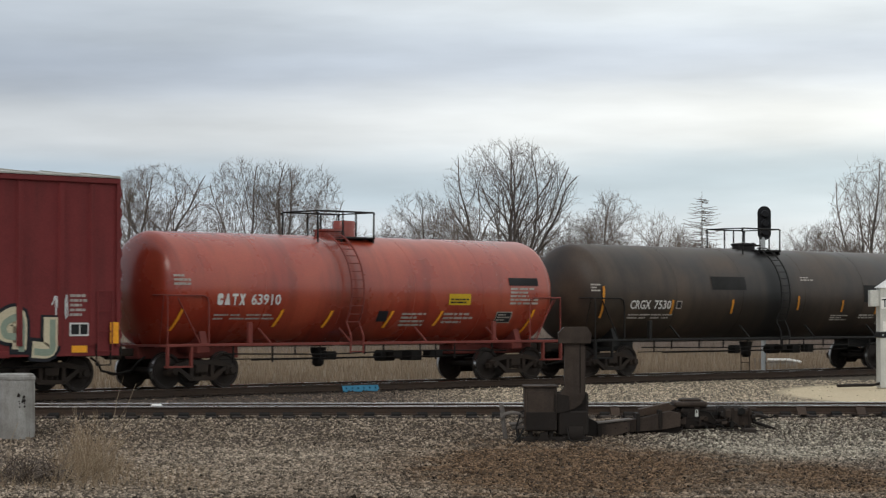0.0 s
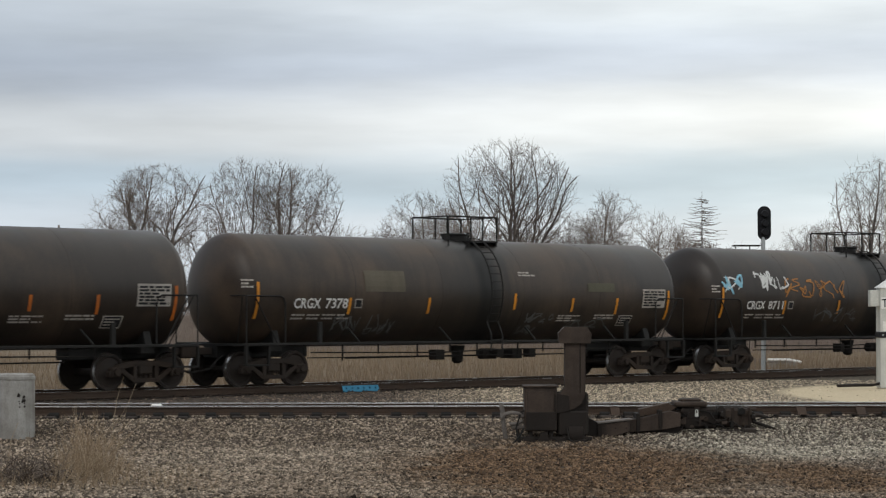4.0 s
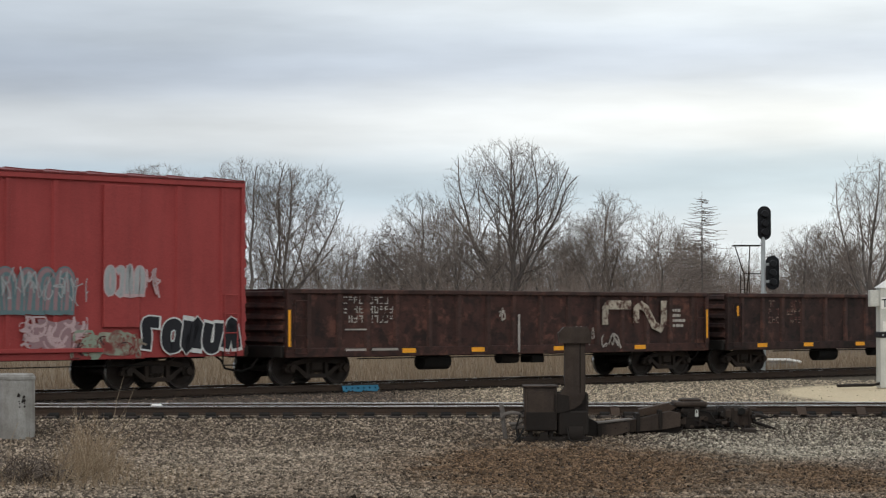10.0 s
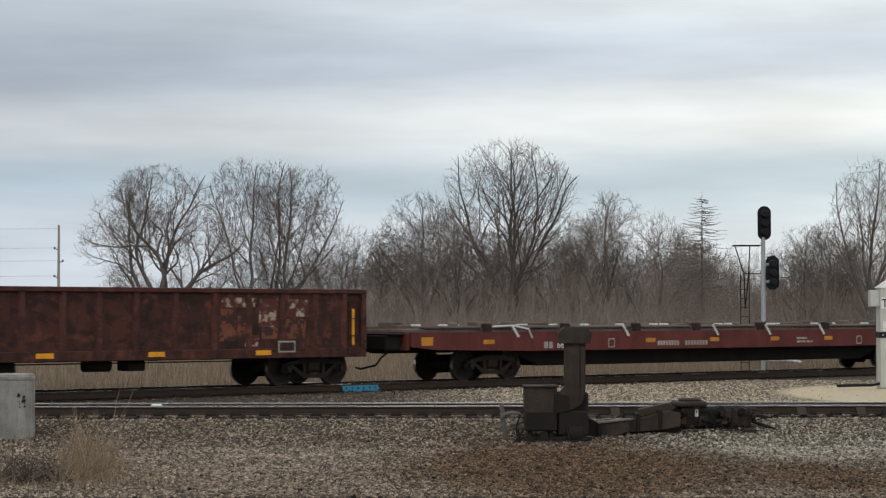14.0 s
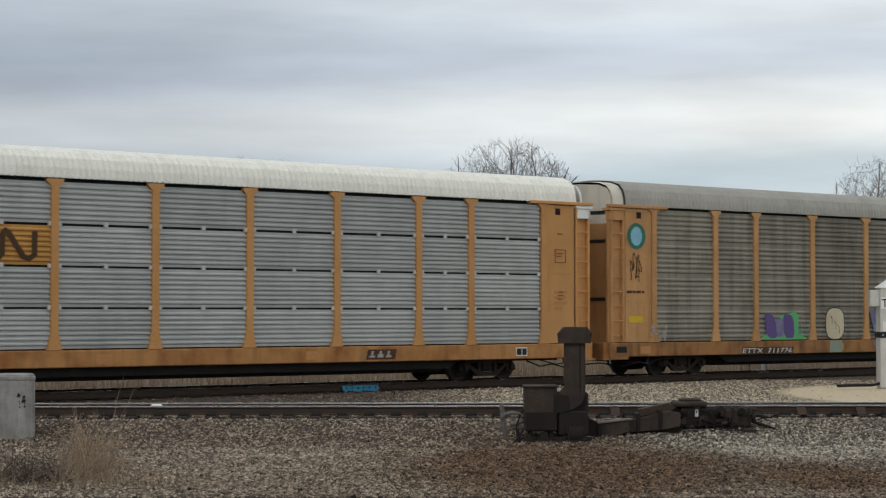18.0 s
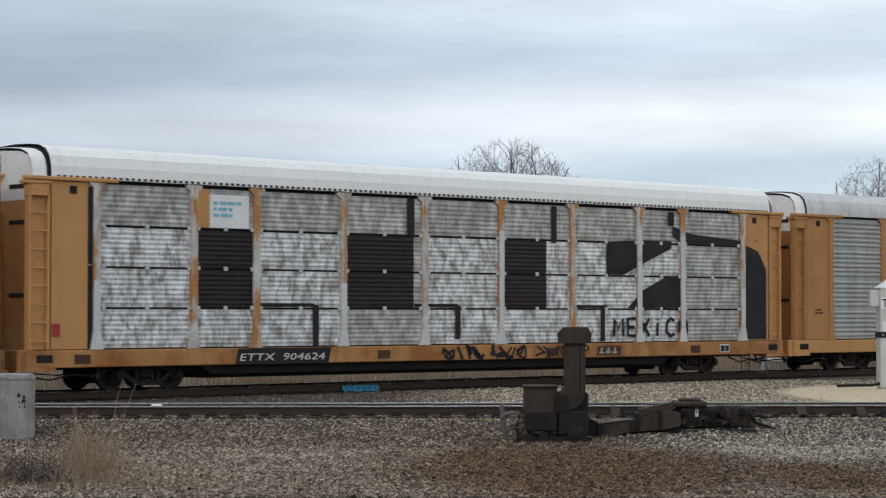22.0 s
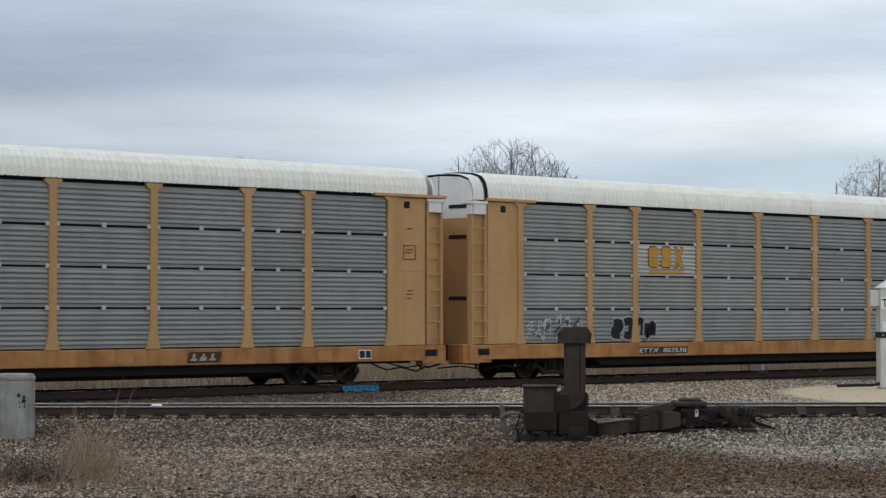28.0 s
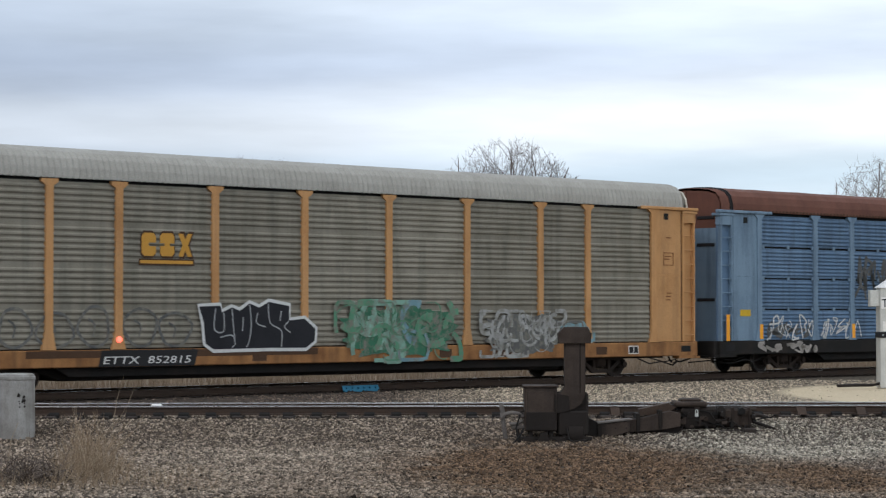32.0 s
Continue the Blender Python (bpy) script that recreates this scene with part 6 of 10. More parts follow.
    if num == "8711":
        scrawl(c, (-7.83, 2.43, -6.84, 3.02), M["g_cyan"], w, 12, 4, 0.06, "pale blue sprayed tag")
        scrawl(c, (-7.8, 2.45, -6.86, 2.98), M["g_white"], w, 13, 3, 0.04, "white sprayed tag")
        scrawl(c, (-6.2, 2.45, -5.4, 3.12), M["g_white"], w, 15, 3, 0.06, "white sprayed tag")
        scrawl(c, (-5.5, 2.5, -4.62, 3.05), M["g_white"], w, 14, 3, 0.05, "white sprayed tag")
        scrawl(c, (-4.9, 2.35, -3.2, 2.95), M["g_gold"], w, 16, 4, 0.045, "orange sprayed scrawl")
        scrawl(c, (-3.3, 2.3, -1.6, 2.9), M["g_gold"], w, 26, 4, 0.04, "orange sprayed scrawl")
        scrawl(c, (1.4, 1.65, 2.2, 2.45), M["g_grey"], w, 17, 3, 0.035)
        scrawl(c, (1.3, 2.3, 2.2, 2.48), M["g_sage"], w, 20, 3, 0.03, "faint olive scrawl")
        scrawl(c, (3.4, 1.5, 5.2, 1.95), M["g_grey"], w, 18, 5, 0.03)
        scrawl(c, (-3.2, 1.55, -0.8, 2.05), M["g_grey"], w, 19, 5, 0.035)


# ---------------------------------------------------------------- boxcars
def ribbed_end(parent, x, s, w, z0, z1, n, mat, name="end_wall"):
    """A pressed steel end wall with level ribs."""
    prof = [(x - s * 0.05, z1), (x - s * 0.05, z0), (x, z0)]
    h = (z1 - z0) / n
    for i in range(n):
        z = z0 + (i + 0.5) * h
        prof += [(x, z - 0.36 * h), (x + s * 0.085, z - 0.12 * h), (x + s * 0.06, z + 0.22 * h), (x, z + 0.36 * h)]
    prof.append((x, z1))
    part(name, Build().prism(prof, -w, w, "y"), mat, parent, "pressed steel end with level ribs")


def end_ladder(parent, x, z0, z1, y, mat):
    b = Build()
    for xx in (x - 0.2, x + 0.2):
        b.tube([(xx, y, z0), (xx, y, z1)], 0.016, 6)
    n = int((z1 - z0) / 0.4)
    for i in range(n + 1):
        z = z0 + (z1 - z0) * i / n
        b.tube([(x - 0.2, y, z), (x + 0.2, y, z)], 0.014, 6)
    part("ladder", b, mat, parent)


# darker door ribs: grime together with shadow lines put into the colour
DOOR_RIB = {"boxcar_rust_red": surface("grimy_shaded_door_rust", (0.10, 0.033, 0.024), 0.7)}


def box_car(centre, label, half, z0, z1, tx, mat, roof, posts, door, belly, end_top=None):
    c = car_thing("boxcar", label, "boxcar", centre)
    w = 1.45
    for y in (-1, 1):
        a, e = sorted((y * w, y * (w - 0.05)))
        if belly:
            prof = [(-half, z1), (half, z1), (half, z0 + 0.28), (half - 1.9, z0 + 0.28), (half - 3.1, z0), (-half + 3.1, z0), (-half + 1.9, z0 + 0.28), (-half, z0 + 0.28)]
            side = Build().prism(prof, a, e, "y")
        else:
            side = Build().box(-half, a, z0, half, e, z1)
        part("side_wall", side, mat, c, "riveted steel side sheet")
        post = shared(("post", mat.name, z0, z1), lambda: Build().prism([(-0.09, 0), (0.09, 0), (0.055, 0.055), (-0.055, 0.055)], z0 + 0.24, z1 - 0.16, "z").mesh("side_post", mat))
        for x in posts:
            p = part("side_post", post, None, c, loc=(x, y * w, 0))
            if y < 0:
                p.rotation_euler = (0, 0, math.pi)
        for x in (-half + 0.05, half - 0.05):
            part("corner_post", Build().box(x - 0.06, min(y * w, y * (w + 0.05)), z0 + 0.2, x + 0.06, max(y * w, y * (w + 0.05)), z1, 0.012), mat, c)
        part("top_chord", Build().box(-half, min(y * 1.42, y * 1.51), z1 - 0.14, half, max(y * 1.42, y * 1.51), z1, 0.02), mat, c)
        part("side_sill", Build().box(-half + 3.0, min(y * 1.43, y * 1.5), z0 - 0.03, half - 3.0, max(y * 1.43, y * 1.5), z0 + 0.13, 0.012), mat, c)
        # plug door with its frame, locking bars and rails
        d0, d1 = door
        dm = (d0 + d1) / 2
        dr = part("door", Build().box(d0 + 0.1, min(y * 1.46, y * 1.53), z0 + 0.32, d1 - 0.1, max(y * 1.46, y * 1.53), z1 - 0.3, 0.015), mat, c, "closed plug door with locking bars")
        fr = Build()
        yo, yi = y * 1.55, y * 1.46
        a, e = min(yo, yi), max(yo, yi)
        fr.box(d0, a, z0 + 0.2, d0 + 0.12, e, z1 - 0.18, 0.01).box(d1 - 0.12, a, z0 + 0.2, d1, e, z1 - 0.18, 0.01)
        fr.box(d0, a, z1 - 0.34, d1, e, z1 - 0.22, 0.01)
        part("door_frame", fr, mat, dr)
        for k in range(4):
            z = z0 + 0.55 + (z1 - z0 - 1.0) * k / 3.2
            part("door_rib", Build().box(d0 + 0.12, min(y * 1.53, y * 1.565), z, d1 - 0.12, max(y * 1.53, y * 1.565), z + 0.1, 0.02), DOOR_RIB.get(mat.name, mat), dr)
        rods = Build()
        for x in (dm - 0.45, dm + 0.75):
            rods.tube([(x, y * 1.58, z0 + 0.3), (x, y * 1.58, z1 - 0.3)], 0.024, 6)
        rods.tube([(dm - 0.45, y * 1.585, z0 + 1.2), (dm + 0.75, y * 1.585, z0 + 1.25)], 0.022, 6)
        part("locking_bar", rods, mat, dr)
        part("door_track", Build().box(d0 - 0.2, min(y * 1.5, y * 1.58), z0 + 0.14, min(d1 + 3.4, half - 2.2), max(y * 1.5, y * 1.58), z0 + 0.24, 0.01), mat, c)
    for s in (-1, 1):
        ribbed_end(c, s * half, s, w, z0 + 0.25, z1 - (0.42 if end_top else 0.1), 8, mat)
        lo, hi = sorted((s * half, s * (half - 0.05)))
        rise = [(-w, z1 - 0.42 if end_top else z1 - 0.1), (w, z1 - 0.42 if end_top else z1 - 0.1), (w, z1), (0, z1 + 0.15), (-w, z1)]
        part("end_gable", Build().prism(rise, lo, hi), end_top or mat, c, "cream-painted gable" if end_top else "")
        part("end_sill", Build().box(min(s * half, s * (half + 0.12)), -1.4, z0 + 0.05, max(s * half, s * (half + 0.12)), 1.4, z0 + 0.3, 0.02), M["under"], c)
        end_ladder(c, s * (half - 0.45), z0 + 0.1, z0 + 1.5, -1.53, mat)
        st = Build()
        for x in (s * (half - 0.25), s * (half - 0.65)):
            st.tube([(x, -1.47, z0 + 0.28), (x, -1.47, z0 - 0.22)], 0.018, 6)
        st.tube([(s * (half - 0.25), -1.47, z0 - 0.22), (s * (half - 0.65), -1.47, z0 - 0.22)], 0.018, 6)
        part("stirrup_step", st, M["under"], c)
    rf = Build()
    n = int(half * 2 / 1.1)
    rf.prism([(-1.52, z1), (-1.52, z1 + 0.03), (0, z1 + 0.19), (1.52, z1 + 0.03), (1.52, z1), (0, z1 + 0.15)], -half, half)
    for i in range(n + 1):
        x = -half + 0.06 + (2 * half - 0.12) * i / n
        rf.prism([(-1.5, z1 + 0.03), (-1.5, z1 + 0.052), (0, z1 + 0.212), (1.5, z1 + 0.052), (1.5, z1 + 0.03), (0, z1 + 0.185)], x - 0.05, x + 0.05)
    part("roof", rf, roof, c, "ribbed low-pitched steel roof")
    u = Build().box(-half + 0.3, -0.3, 0.72, half - 0.3, 0.3, z0 + 0.3, 0.02).box(-half + 0.1, -1.38, z0 + 0.27, half - 0.1, 1.38, z0 + 0.36)
    for i in range(9):
        x = -half + 1.0 + (2 * half - 2.0) * i / 8
        u.box(x - 0.05, -1.36, z0 + 0.02, x + 0.05, 1.36, z0 + 0.27)
    part("underframe", u, M["under"], c)
    part("brake_cylinder", Build().lathe([(-0.6, 0.03), (-0.55, 0.15), (-0.05, 0.15), (0.0, 0.04)], 14, "x", (-0.9, -0.7, 0.62)).box(0.4, -1.0, 0.48, 1.0, -0.5, 0.78, 0.03), M["under"], c, smooth=True)
    part("brake_rod", Build().tube([(-tx, -1.1, 0.56), (tx, -1.1, 0.6)], 0.016, 6), M["under"], c)
    for s in (-1, 1):
        truck(c, centre, s * tx, 0.44)
    couplers(c, half, half + 0.92)
    return c, flat_wrap(-1.456)


# the dark red boxcar ahead of the tank cars
c, w = box_car(21.2, "dark red high boxcar with cream graffiti at its foot", 8.52, 0.85, 5.0, 6.95, M["box_dark"], M["roof_grey"],
               [-7.9, -6.9, -5.8, -4.7, -3.6, -2.5, 2.5, 3.6, 4.7, 5.8, 6.9, 7.75], (-1.8, 1.8), False)
bubble(c, (4.3, 0.75, 6.75, 2.15), M["g_cream"], M["g_ink"], w, 21, 3, "cream and black sprayed letters", M["g_sage"], 0.08)
scrawl(c, (6.6, 1.6, 7.1, 2.3), M["g_white"], w, 22, 3, 0.03)
bars(c, (7.15, 1.75, 7.65, 2.3), 5, M["letter_dim"], w, 23)
pl = patch(c, (7.14, 1.31, 7.67, 1.62), M["letter"], w, "inspection_plate", "", 0, 1, 0.003)
patch(pl, (7.18, 1.35, 7.4, 1.58), M["ink"], w, "plate_field", "", 0, 1, 0.007)
patch(pl, (7.43, 1.35, 7.63, 1.58), M["ink"], w, "plate_field", "", 0, 1, 0.007)
patch(c, (8.22, 1.13, 8.46, 1.63), M["amber"], flat_wrap(-1.52), "reflector", "orange reflector", 0, 1, 0.0)
patch(c, (7.2, 0.93, 7.62, 1.09), M["amber"], w, "reflector", "", 0, 1, 0.004)

# rust-red boxcar
c, w = box_car(125.45, "rust-red boxcar with large white painted marks", 7.86, 0.69, 4.48, 6.21, M["box_rust"], M["box_roof"],
               [-6.93, -6.0, -5.1, -4.23, -3.3, -2.36, 2.64, 3.57, 4.52, 5.17, 6.11, 6.98], (-1.53, 1.62), True)
for x0, sign in ((-6.82, "k"), (-5.9, "o"), (-5.03, "s")):
    block_mark(c, (x0 + 0.02, 2.40, x0 + 0.66, 3.2), M["old_cream"], flat_wrap(-1.508), sign, 0.17, "cream painted company mark")
text_part(c, "1 1 6 2 6 2", (-6.75, 1.87, -4.46, 2.19), M["old_cream"], flat_wrap(-1.509), "lettering", "cream painted car number", 0.012)
pl = patch(c, (-4.35, 2.66, -4.12, 2.92), M["letter_dim"], w, "stencil_box", "", 0, 1, 0.003)
patch(pl, (-4.32, 2.69, -4.15, 2.89), M["box_rust"], w, "stencil_field", "", 0, 1, 0.007)
for bx in ((-2.23, 2.01, -1.95, 2.24), (-2.32, 1.30, -2.04, 1.54)):
    patch(c, bx, M["white"], w, "paper_placard", "white paper placard", 0.03, 1, 0.006)
dw = flat_wrap(-1.57)
patch(c, (-0.75, 2.87, -0.5, 3.13), M["white"], dw, "paper_placard", "white paper placard")
patch(c, (-0.6, 1.45, -0.35, 1.62), M["white"], dw, "paper_placard")
patch(c, (0.46, 1.47, 0.95, 1.83), M["ink"], dw, "notice_plate", "black notice plate")
bars(c, (0.05, 2.78, 0.99, 3.08), 3, M["letter_dim"], dw, 32)
bars(c, (-1.2, 2.42, -0.8, 2.56), 1, M["letter"], dw, 33)
pl = patch(c, (-4.99, 1.32, -4.56, 1.65), M["g_sage"], w, "notice_plate", "small green notice", 0, 1, 0.004)
bars(c, (-6.8, 1.3, -6.1, 1.55), 2, M["letter_dim"], w, 34)
bars(c, (-5.8, 1.3, -5.25, 1.55), 2, M["letter_dim"], w, 35)
pl = patch(c, (5.49, 1.29, 5.9, 1.56), M["letter_dim"], w, "inspection_plate", "", 0, 1, 0.004)
patch(pl, (5.53, 1.33, 5.86, 1.52), M["ink"], w, "plate_field", "", 0, 1, 0.008)
bars(c, (6.25, 1.45, 6.8, 2.1), 6, M["letter_dim"], w, 36)
for x in (-7.5, -5.1, -3.3, -0.2, 2.65, 5.2, 7.3):
    patch(c, (x, 1.0, x + 0.09, 1.6), M["faded_yellow"], flat_wrap(-1.515), "reflector_stripe", "faded yellow reflector stripe", 0, 1, 0.0)
for i in range(9):
    x = -4.4 + i * 1.1
    patch(c, (x, 0.72, x + 0.08, 0.79), M["letter"], flat_wrap(-1.505), "chalk_mark", "", 0, 1, 0.0)
part("patch_plate", Build().box(-2.4, -1.51, 1.6, -1.65, -1.46, 2.0, 0.01), M["box_rust"], c, "riveted repair plate")
patch(c, (-1.58, 1.62, -1.36, 1.82), M["sticker"], flat_wrap(-1.572), "sticker", "yellow tag")
part("narrow_door", Build().box(3.62, -1.515, 1.35, 4.48, -1.46, 4.05, 0.01), M["box_rust"], c, "narrow side door")
for i in range(3):
    bars(c, (-7.85, 3.2 + i * 0.4, -7.8, 3.25 + i * 0.4), 1, M["letter_dim"], w, 37)

# crimson high boxcar
c, w = box_car(144.53, "crimson high boxcar covered in graffiti along its foot", 9.35, 0.79, 5.05, 7.06, M["box_red"], M["box_dark"],
               [-8.7, -7.53, -6.29, -5.08, -3.97, -2.84, 2.61, 3.87, 7.35, 8.69], (-1.84, 1.75), False, M["cream"])
part("hatch", Build().box(5.18, -1.52, 1.5, 6.21, -1.45, 4.85, 0.015), M["box_red"], c, "second narrow side door")
text_part(c, "ATW", (-8.37, 2.13, -7.67, 2.36), M["letter"], w, "lettering", "white painted reporting mark")
text_part(c, "140", (-8.17, 1.80, -7.67, 2.03), M["letter"], w)
text_part(c, "056", (-7.24, 1.80, -6.71, 2.04), M["letter"], w)
bars(c, (-8.46, 1.42, -7.75, 1.66), 2, M["letter_dim"], w, 40)
patch(c, (-8.46, 1.24, -7.7, 1.29), M["sticker"], w, "paint_line", "", 0, 1, 0.004)
patch(c, (-8.46, 1.16, -7.7, 1.21), M["letter"], w, "paint_line", "", 0, 1, 0.004)
pl = patch(c, (-5.75, 2.1, -5.5, 2.4), M["letter"], w, "stencil_box", "", 0, 1, 0.003)
patch(pl, (-5.72, 2.13, -5.53, 2.37), M["box_red"], w, "stencil_field", "", 0, 1, 0.007)
gw = flat_wrap(-1.512)
bubble(c, (-7.55, 0.8, -3.7, 1.92), M["worn_dark"], M["g_pink"], gw, 41, 9, "dark sprayed letters with thin pale outlines", None, 0.018)
burner(c, (-7.0, 0.85, -3.9, 2.0), [M["worn_dark"], M["worn_dark"], M["box_red"]], flat_wrap(-1.526), 46, 20, "dark sprayed cloud", M["g_rose"], 0.26)
scrawl(c, (-7.5, 0.8, -5.6, 1.85), M["g_silver"], flat_wrap(-1.535), 42, 10, 0.016, "thin pale scrawled lines")
scrawl(c, (-5.8, 0.8, -3.6, 2.0), M["g_silver"], flat_wrap(-1.535), 62, 10, 0.016, "thin pale scrawled lines")
burner(c, (-3.6, 0.8, -1.9, 1.45), [M["worn_sage"], M["g_sage"], M["worn_sage"]], flat_wrap(-1.51), 43, 16, "faded grey-green sprayed shapes", M["worn_dark"], 0.24)
burner(c, (-2.1, 0.84, -0.1, 1.32), [M["worn_sage"], M["g_sage"]], flat_wrap(-1.59), 44, 14, "faded grey-green sprayed shapes", M["worn_dark"], 0.18)
for k in range(6):
    scrawl(c, (-2.55, 1.58 + 0.33 * k, -2.08, 1.94 + 0.33 * k), M["g_white"], gw, 45 + 7 * k, 2, 0.09 if k < 4 else 0.045, "white upright sprayed tag")
bubble(c, (2.3, 1.75, 4.3, 2.95), M["g_rose"], M["g_teal"], gw, 47, 4, "grey and rose sprayed arches with dark edges", M["g_teal"], 0.035, [7])
scrawl(c, (2.3, 2.1, 4.2, 2.9), M["g_silver"], flat_wrap(-1.524), 68, 9, 0.03, "pale streaks over the arches")
scrawl(c, (4.2, 1.9, 4.75, 2.75), M["g_silver"], flat_wrap(-1.524), 67, 3, 0.03, "pale scrawl beside the letters")
burner(c, (2.9, 0.92, 4.9, 1.75), [M["g_rose"], M["g_pink"], M["g_pink"]], gw, 48, 26, "pale pink sprayed cloud", M["g_pink"], 0.2)
bubble(c, (5.2, 2.2, 6.3, 3.0), M["g_silver"], M["g_pink"], flat_wrap(-1.525), 49, 4, "pale sprayed upright strokes", None, 0.03)
scrawl(c, (6.15, 2.2, 6.8, 2.9), M["g_pink"], gw, 50, 3, 0.05)
bubble(c, (6.25, 0.82, 9.15, 1.85), M["g_ink"], M["g_white"], gw, 51, 5, "black letters with thin white outlines", None, 0.035)
burner(c, (4.3, 0.8, 6.4, 1.42), [M["worn_sage"], M["g_sage"], M["worn_sage"]], flat_wrap(-1.522), 57, 16, "faded grey-green sprayed shapes", M["worn_dark"], 0.2)
dw = flat_wrap(-1.572)
scrawl(c, (-1.05, 3.77, -0.24, 4.47), M["g_white"], dw, 52, 6, 0.035, "white scrawl on the door")
scrawl(c, (0.23, 3.79, 0.81, 4.35), M["g_white"], dw, 53, 3, 0.035)
scrawl(c, (0.2, 2.9, 1.0, 3.2), M["g_pink"], dw, 58, 3, 0.03)
scrawl(c, (1.2, 2.9, 1.5, 4.3), M["g_pink"], dw, 54, 3, 0.03)
patch(c, (0.23, 2.56, 0.81, 2.82), M["white"], dw, "paper_placard", "torn white placard", 0.04)
bars(c, (-1.6, 3.85, -0.6, 4.05), 2, M["letter"], dw, 55)
bars(c, (-0.9, 2.05, 1.2, 2.3), 2, M["letter_dim"], dw, 56)
bars(c, (0.9, 1.5, 1.5, 1.85), 3, M["letter_dim"], dw, 59)
patch(c, (-0.15, 1.75, 0.05, 1.95), M["white"], dw, "paper_placard")


# ---------------------------------------------------------------- gondolas
def gondola(centre, label, mat, rib_mat, ribs, pads, seed):
    c = car_thing("gondola", label, "gondola car", centre)
    half, z0, z1 = 8.13, 0.72, 2.45
    for y in (-1, 1):
        def yy(a, b):
            return min(y * a, y * b), max(y * a, y * b)
        a, e = yy(1.42, 1.45)
        part("side_wall", Build().box(-half, a, z0 + 0.2, half, e, z1 - 0.05), mat, c, "dented steel side sheet")
        rib = shared(("rib", mat.name), lambda: Build().prism([(-0.1, 0), (0.1, 0), (0.06, 0.06), (-0.06, 0.06)], z0 + 0.22, z1 - 0.12, "z").mesh("side_rib", rib_mat))
        for x in ribs:
            p = part("side_rib", rib, None, c, loc=(x, y * 1.45, 0))
            if y < 0:
                p.rotation_euler = (0, 0, math.pi)
        a, e = yy(1.38, 1.53)
        part("top_chord", Build().box(-half, a, z1 - 0.12, half, e, z1, 0.02), rib_mat, c)
        a, e = yy(1.4, 1.5)
        part("side_sill", Build().box(-half, a, z0, half, e, z0 + 0.24, 0.015), mat, c)
        for x in (-half + 0.09, half - 0.09):
            a, e = yy(1.44, 1.52)
            part("corner_post", Build().box(x - 0.09, a, z0 + 0.2, x + 0.09, e, z1 - 0.1, 0.015), mat, c)
    for s in (-1, 1):
        ribbed_end(c, s * half, s, 1.42, z0 + 0.3, z1, 5, mat)
        part("end_sill", Build().box(min(s * half, s * (half + 0.1)), -1.4, z0, max(s * half, s * (half + 0.1)), 1.4, z0 + 0.3, 0.02), M["under"], c)
        end_ladder(c, s * (half - 0.42), z0 + 0.1, z1 - 0.3, -1.55, mat)
        truck(c, centre, s * 6.76, 0.44)
    part("floor", Build().box(-half + 0.05, -1.42, 0.92, half - 0.05, 1.42, 1.0), M["deck"], c, "rusty steel floor")
    u = Build().box(-half + 0.2, -0.3, 0.68, half - 0.2, 0.3, 0.92, 0.02)
    for i in range(9):
        x = -6.4 + i * 1.6
        u.box(x - 0.05, -1.38, 0.7, x + 0.05, 1.38, 0.92)
    part("underframe", u, M["under"], c)
    part("brake_reservoir", Build().lathe([(-0.55, 0.05), (-0.48, 0.22), (0.48, 0.22), (0.55, 0.05)], 16, "x", (-2.6, -0.9, 0.55)), M["under"], c, smooth=True)
    part("brake_cylinder", Build().lathe([(-0.45, 0.05), (-0.4, 0.15), (0.3, 0.15), (0.35, 0.05)], 14, "x", (0.3, -0.85, 0.6)).box(1.0, -1.1, 0.46, 1.5, -0.6, 0.7, 0.03), M["under"], c, smooth=True)
    part("brake_rod", Build().tube([(-5.5, -1.15, 0.66), (5.5, -1.15, 0.66)], 0.018, 6), M["under"], c)
    couplers(c, half, 8.62)
    pw = flat_wrap(-1.506)
    for x in pads:
        patch(c, (x, 0.8, x + 0.48, 0.92), M["amber"], pw, "reflector_pad", "orange reflector pad")
    return c, flat_wrap(-1.458)


RIBS = [-7.4, -6.39, -5.43, -4.42, -3.24, -2.18, -1.08, -0.1, 0.96, 2.09, 3.27, 4.32, 5.39, 6.42, 7.4]
pw, rw = flat_wrap(-1.53), flat_wrap(-1.518)
c, w = gondola(163.33, "dark brown gondola with a faded white mark", M["gon"], M["gon_rib"], RIBS, (-4.25, -1.73, 1.45, 4.81), 60)
worn_letters(c, (-6.23, 1.55, -4.5, 2.28), 3, M["old_letters"], w, 61, 0.1, (-5.5, -5.3))
patch(c, (-6.23, 1.4, -5.5, 1.44), M["letter_dim"], rw, "paint_line")
patch(c, (-5.3, 0.87, -4.4, 0.93), M["letter_dim"], flat_wrap(-1.506), "paint_line")
patch(c, (-6.2, 0.87, -5.5, 0.93), M["letter_dim"], flat_wrap(-1.506), "paint_line")
block_mark(c, (3.42, 1.26, 6.20, 2.21), M["old_mark"], rw, "arch", 0.26, "faded white company mark")
stripe(c, -8.11, 1.0, 1.92, pw)
stripe(c, 7.97, 1.1, 1.95, pw)
patch(c, (0.02, 0.77, 0.1, 1.81), M["letter_dim"], rw, "paint_line", "white upright stripe")
scrawl(c, (2.31, 0.93, 3.13, 1.48), M["letter_dim"], rw, 62, 4, 0.035)
scrawl(c, (3.3, 0.85, 4.2, 1.25), M["letter_dim"], rw, 63, 3, 0.04)
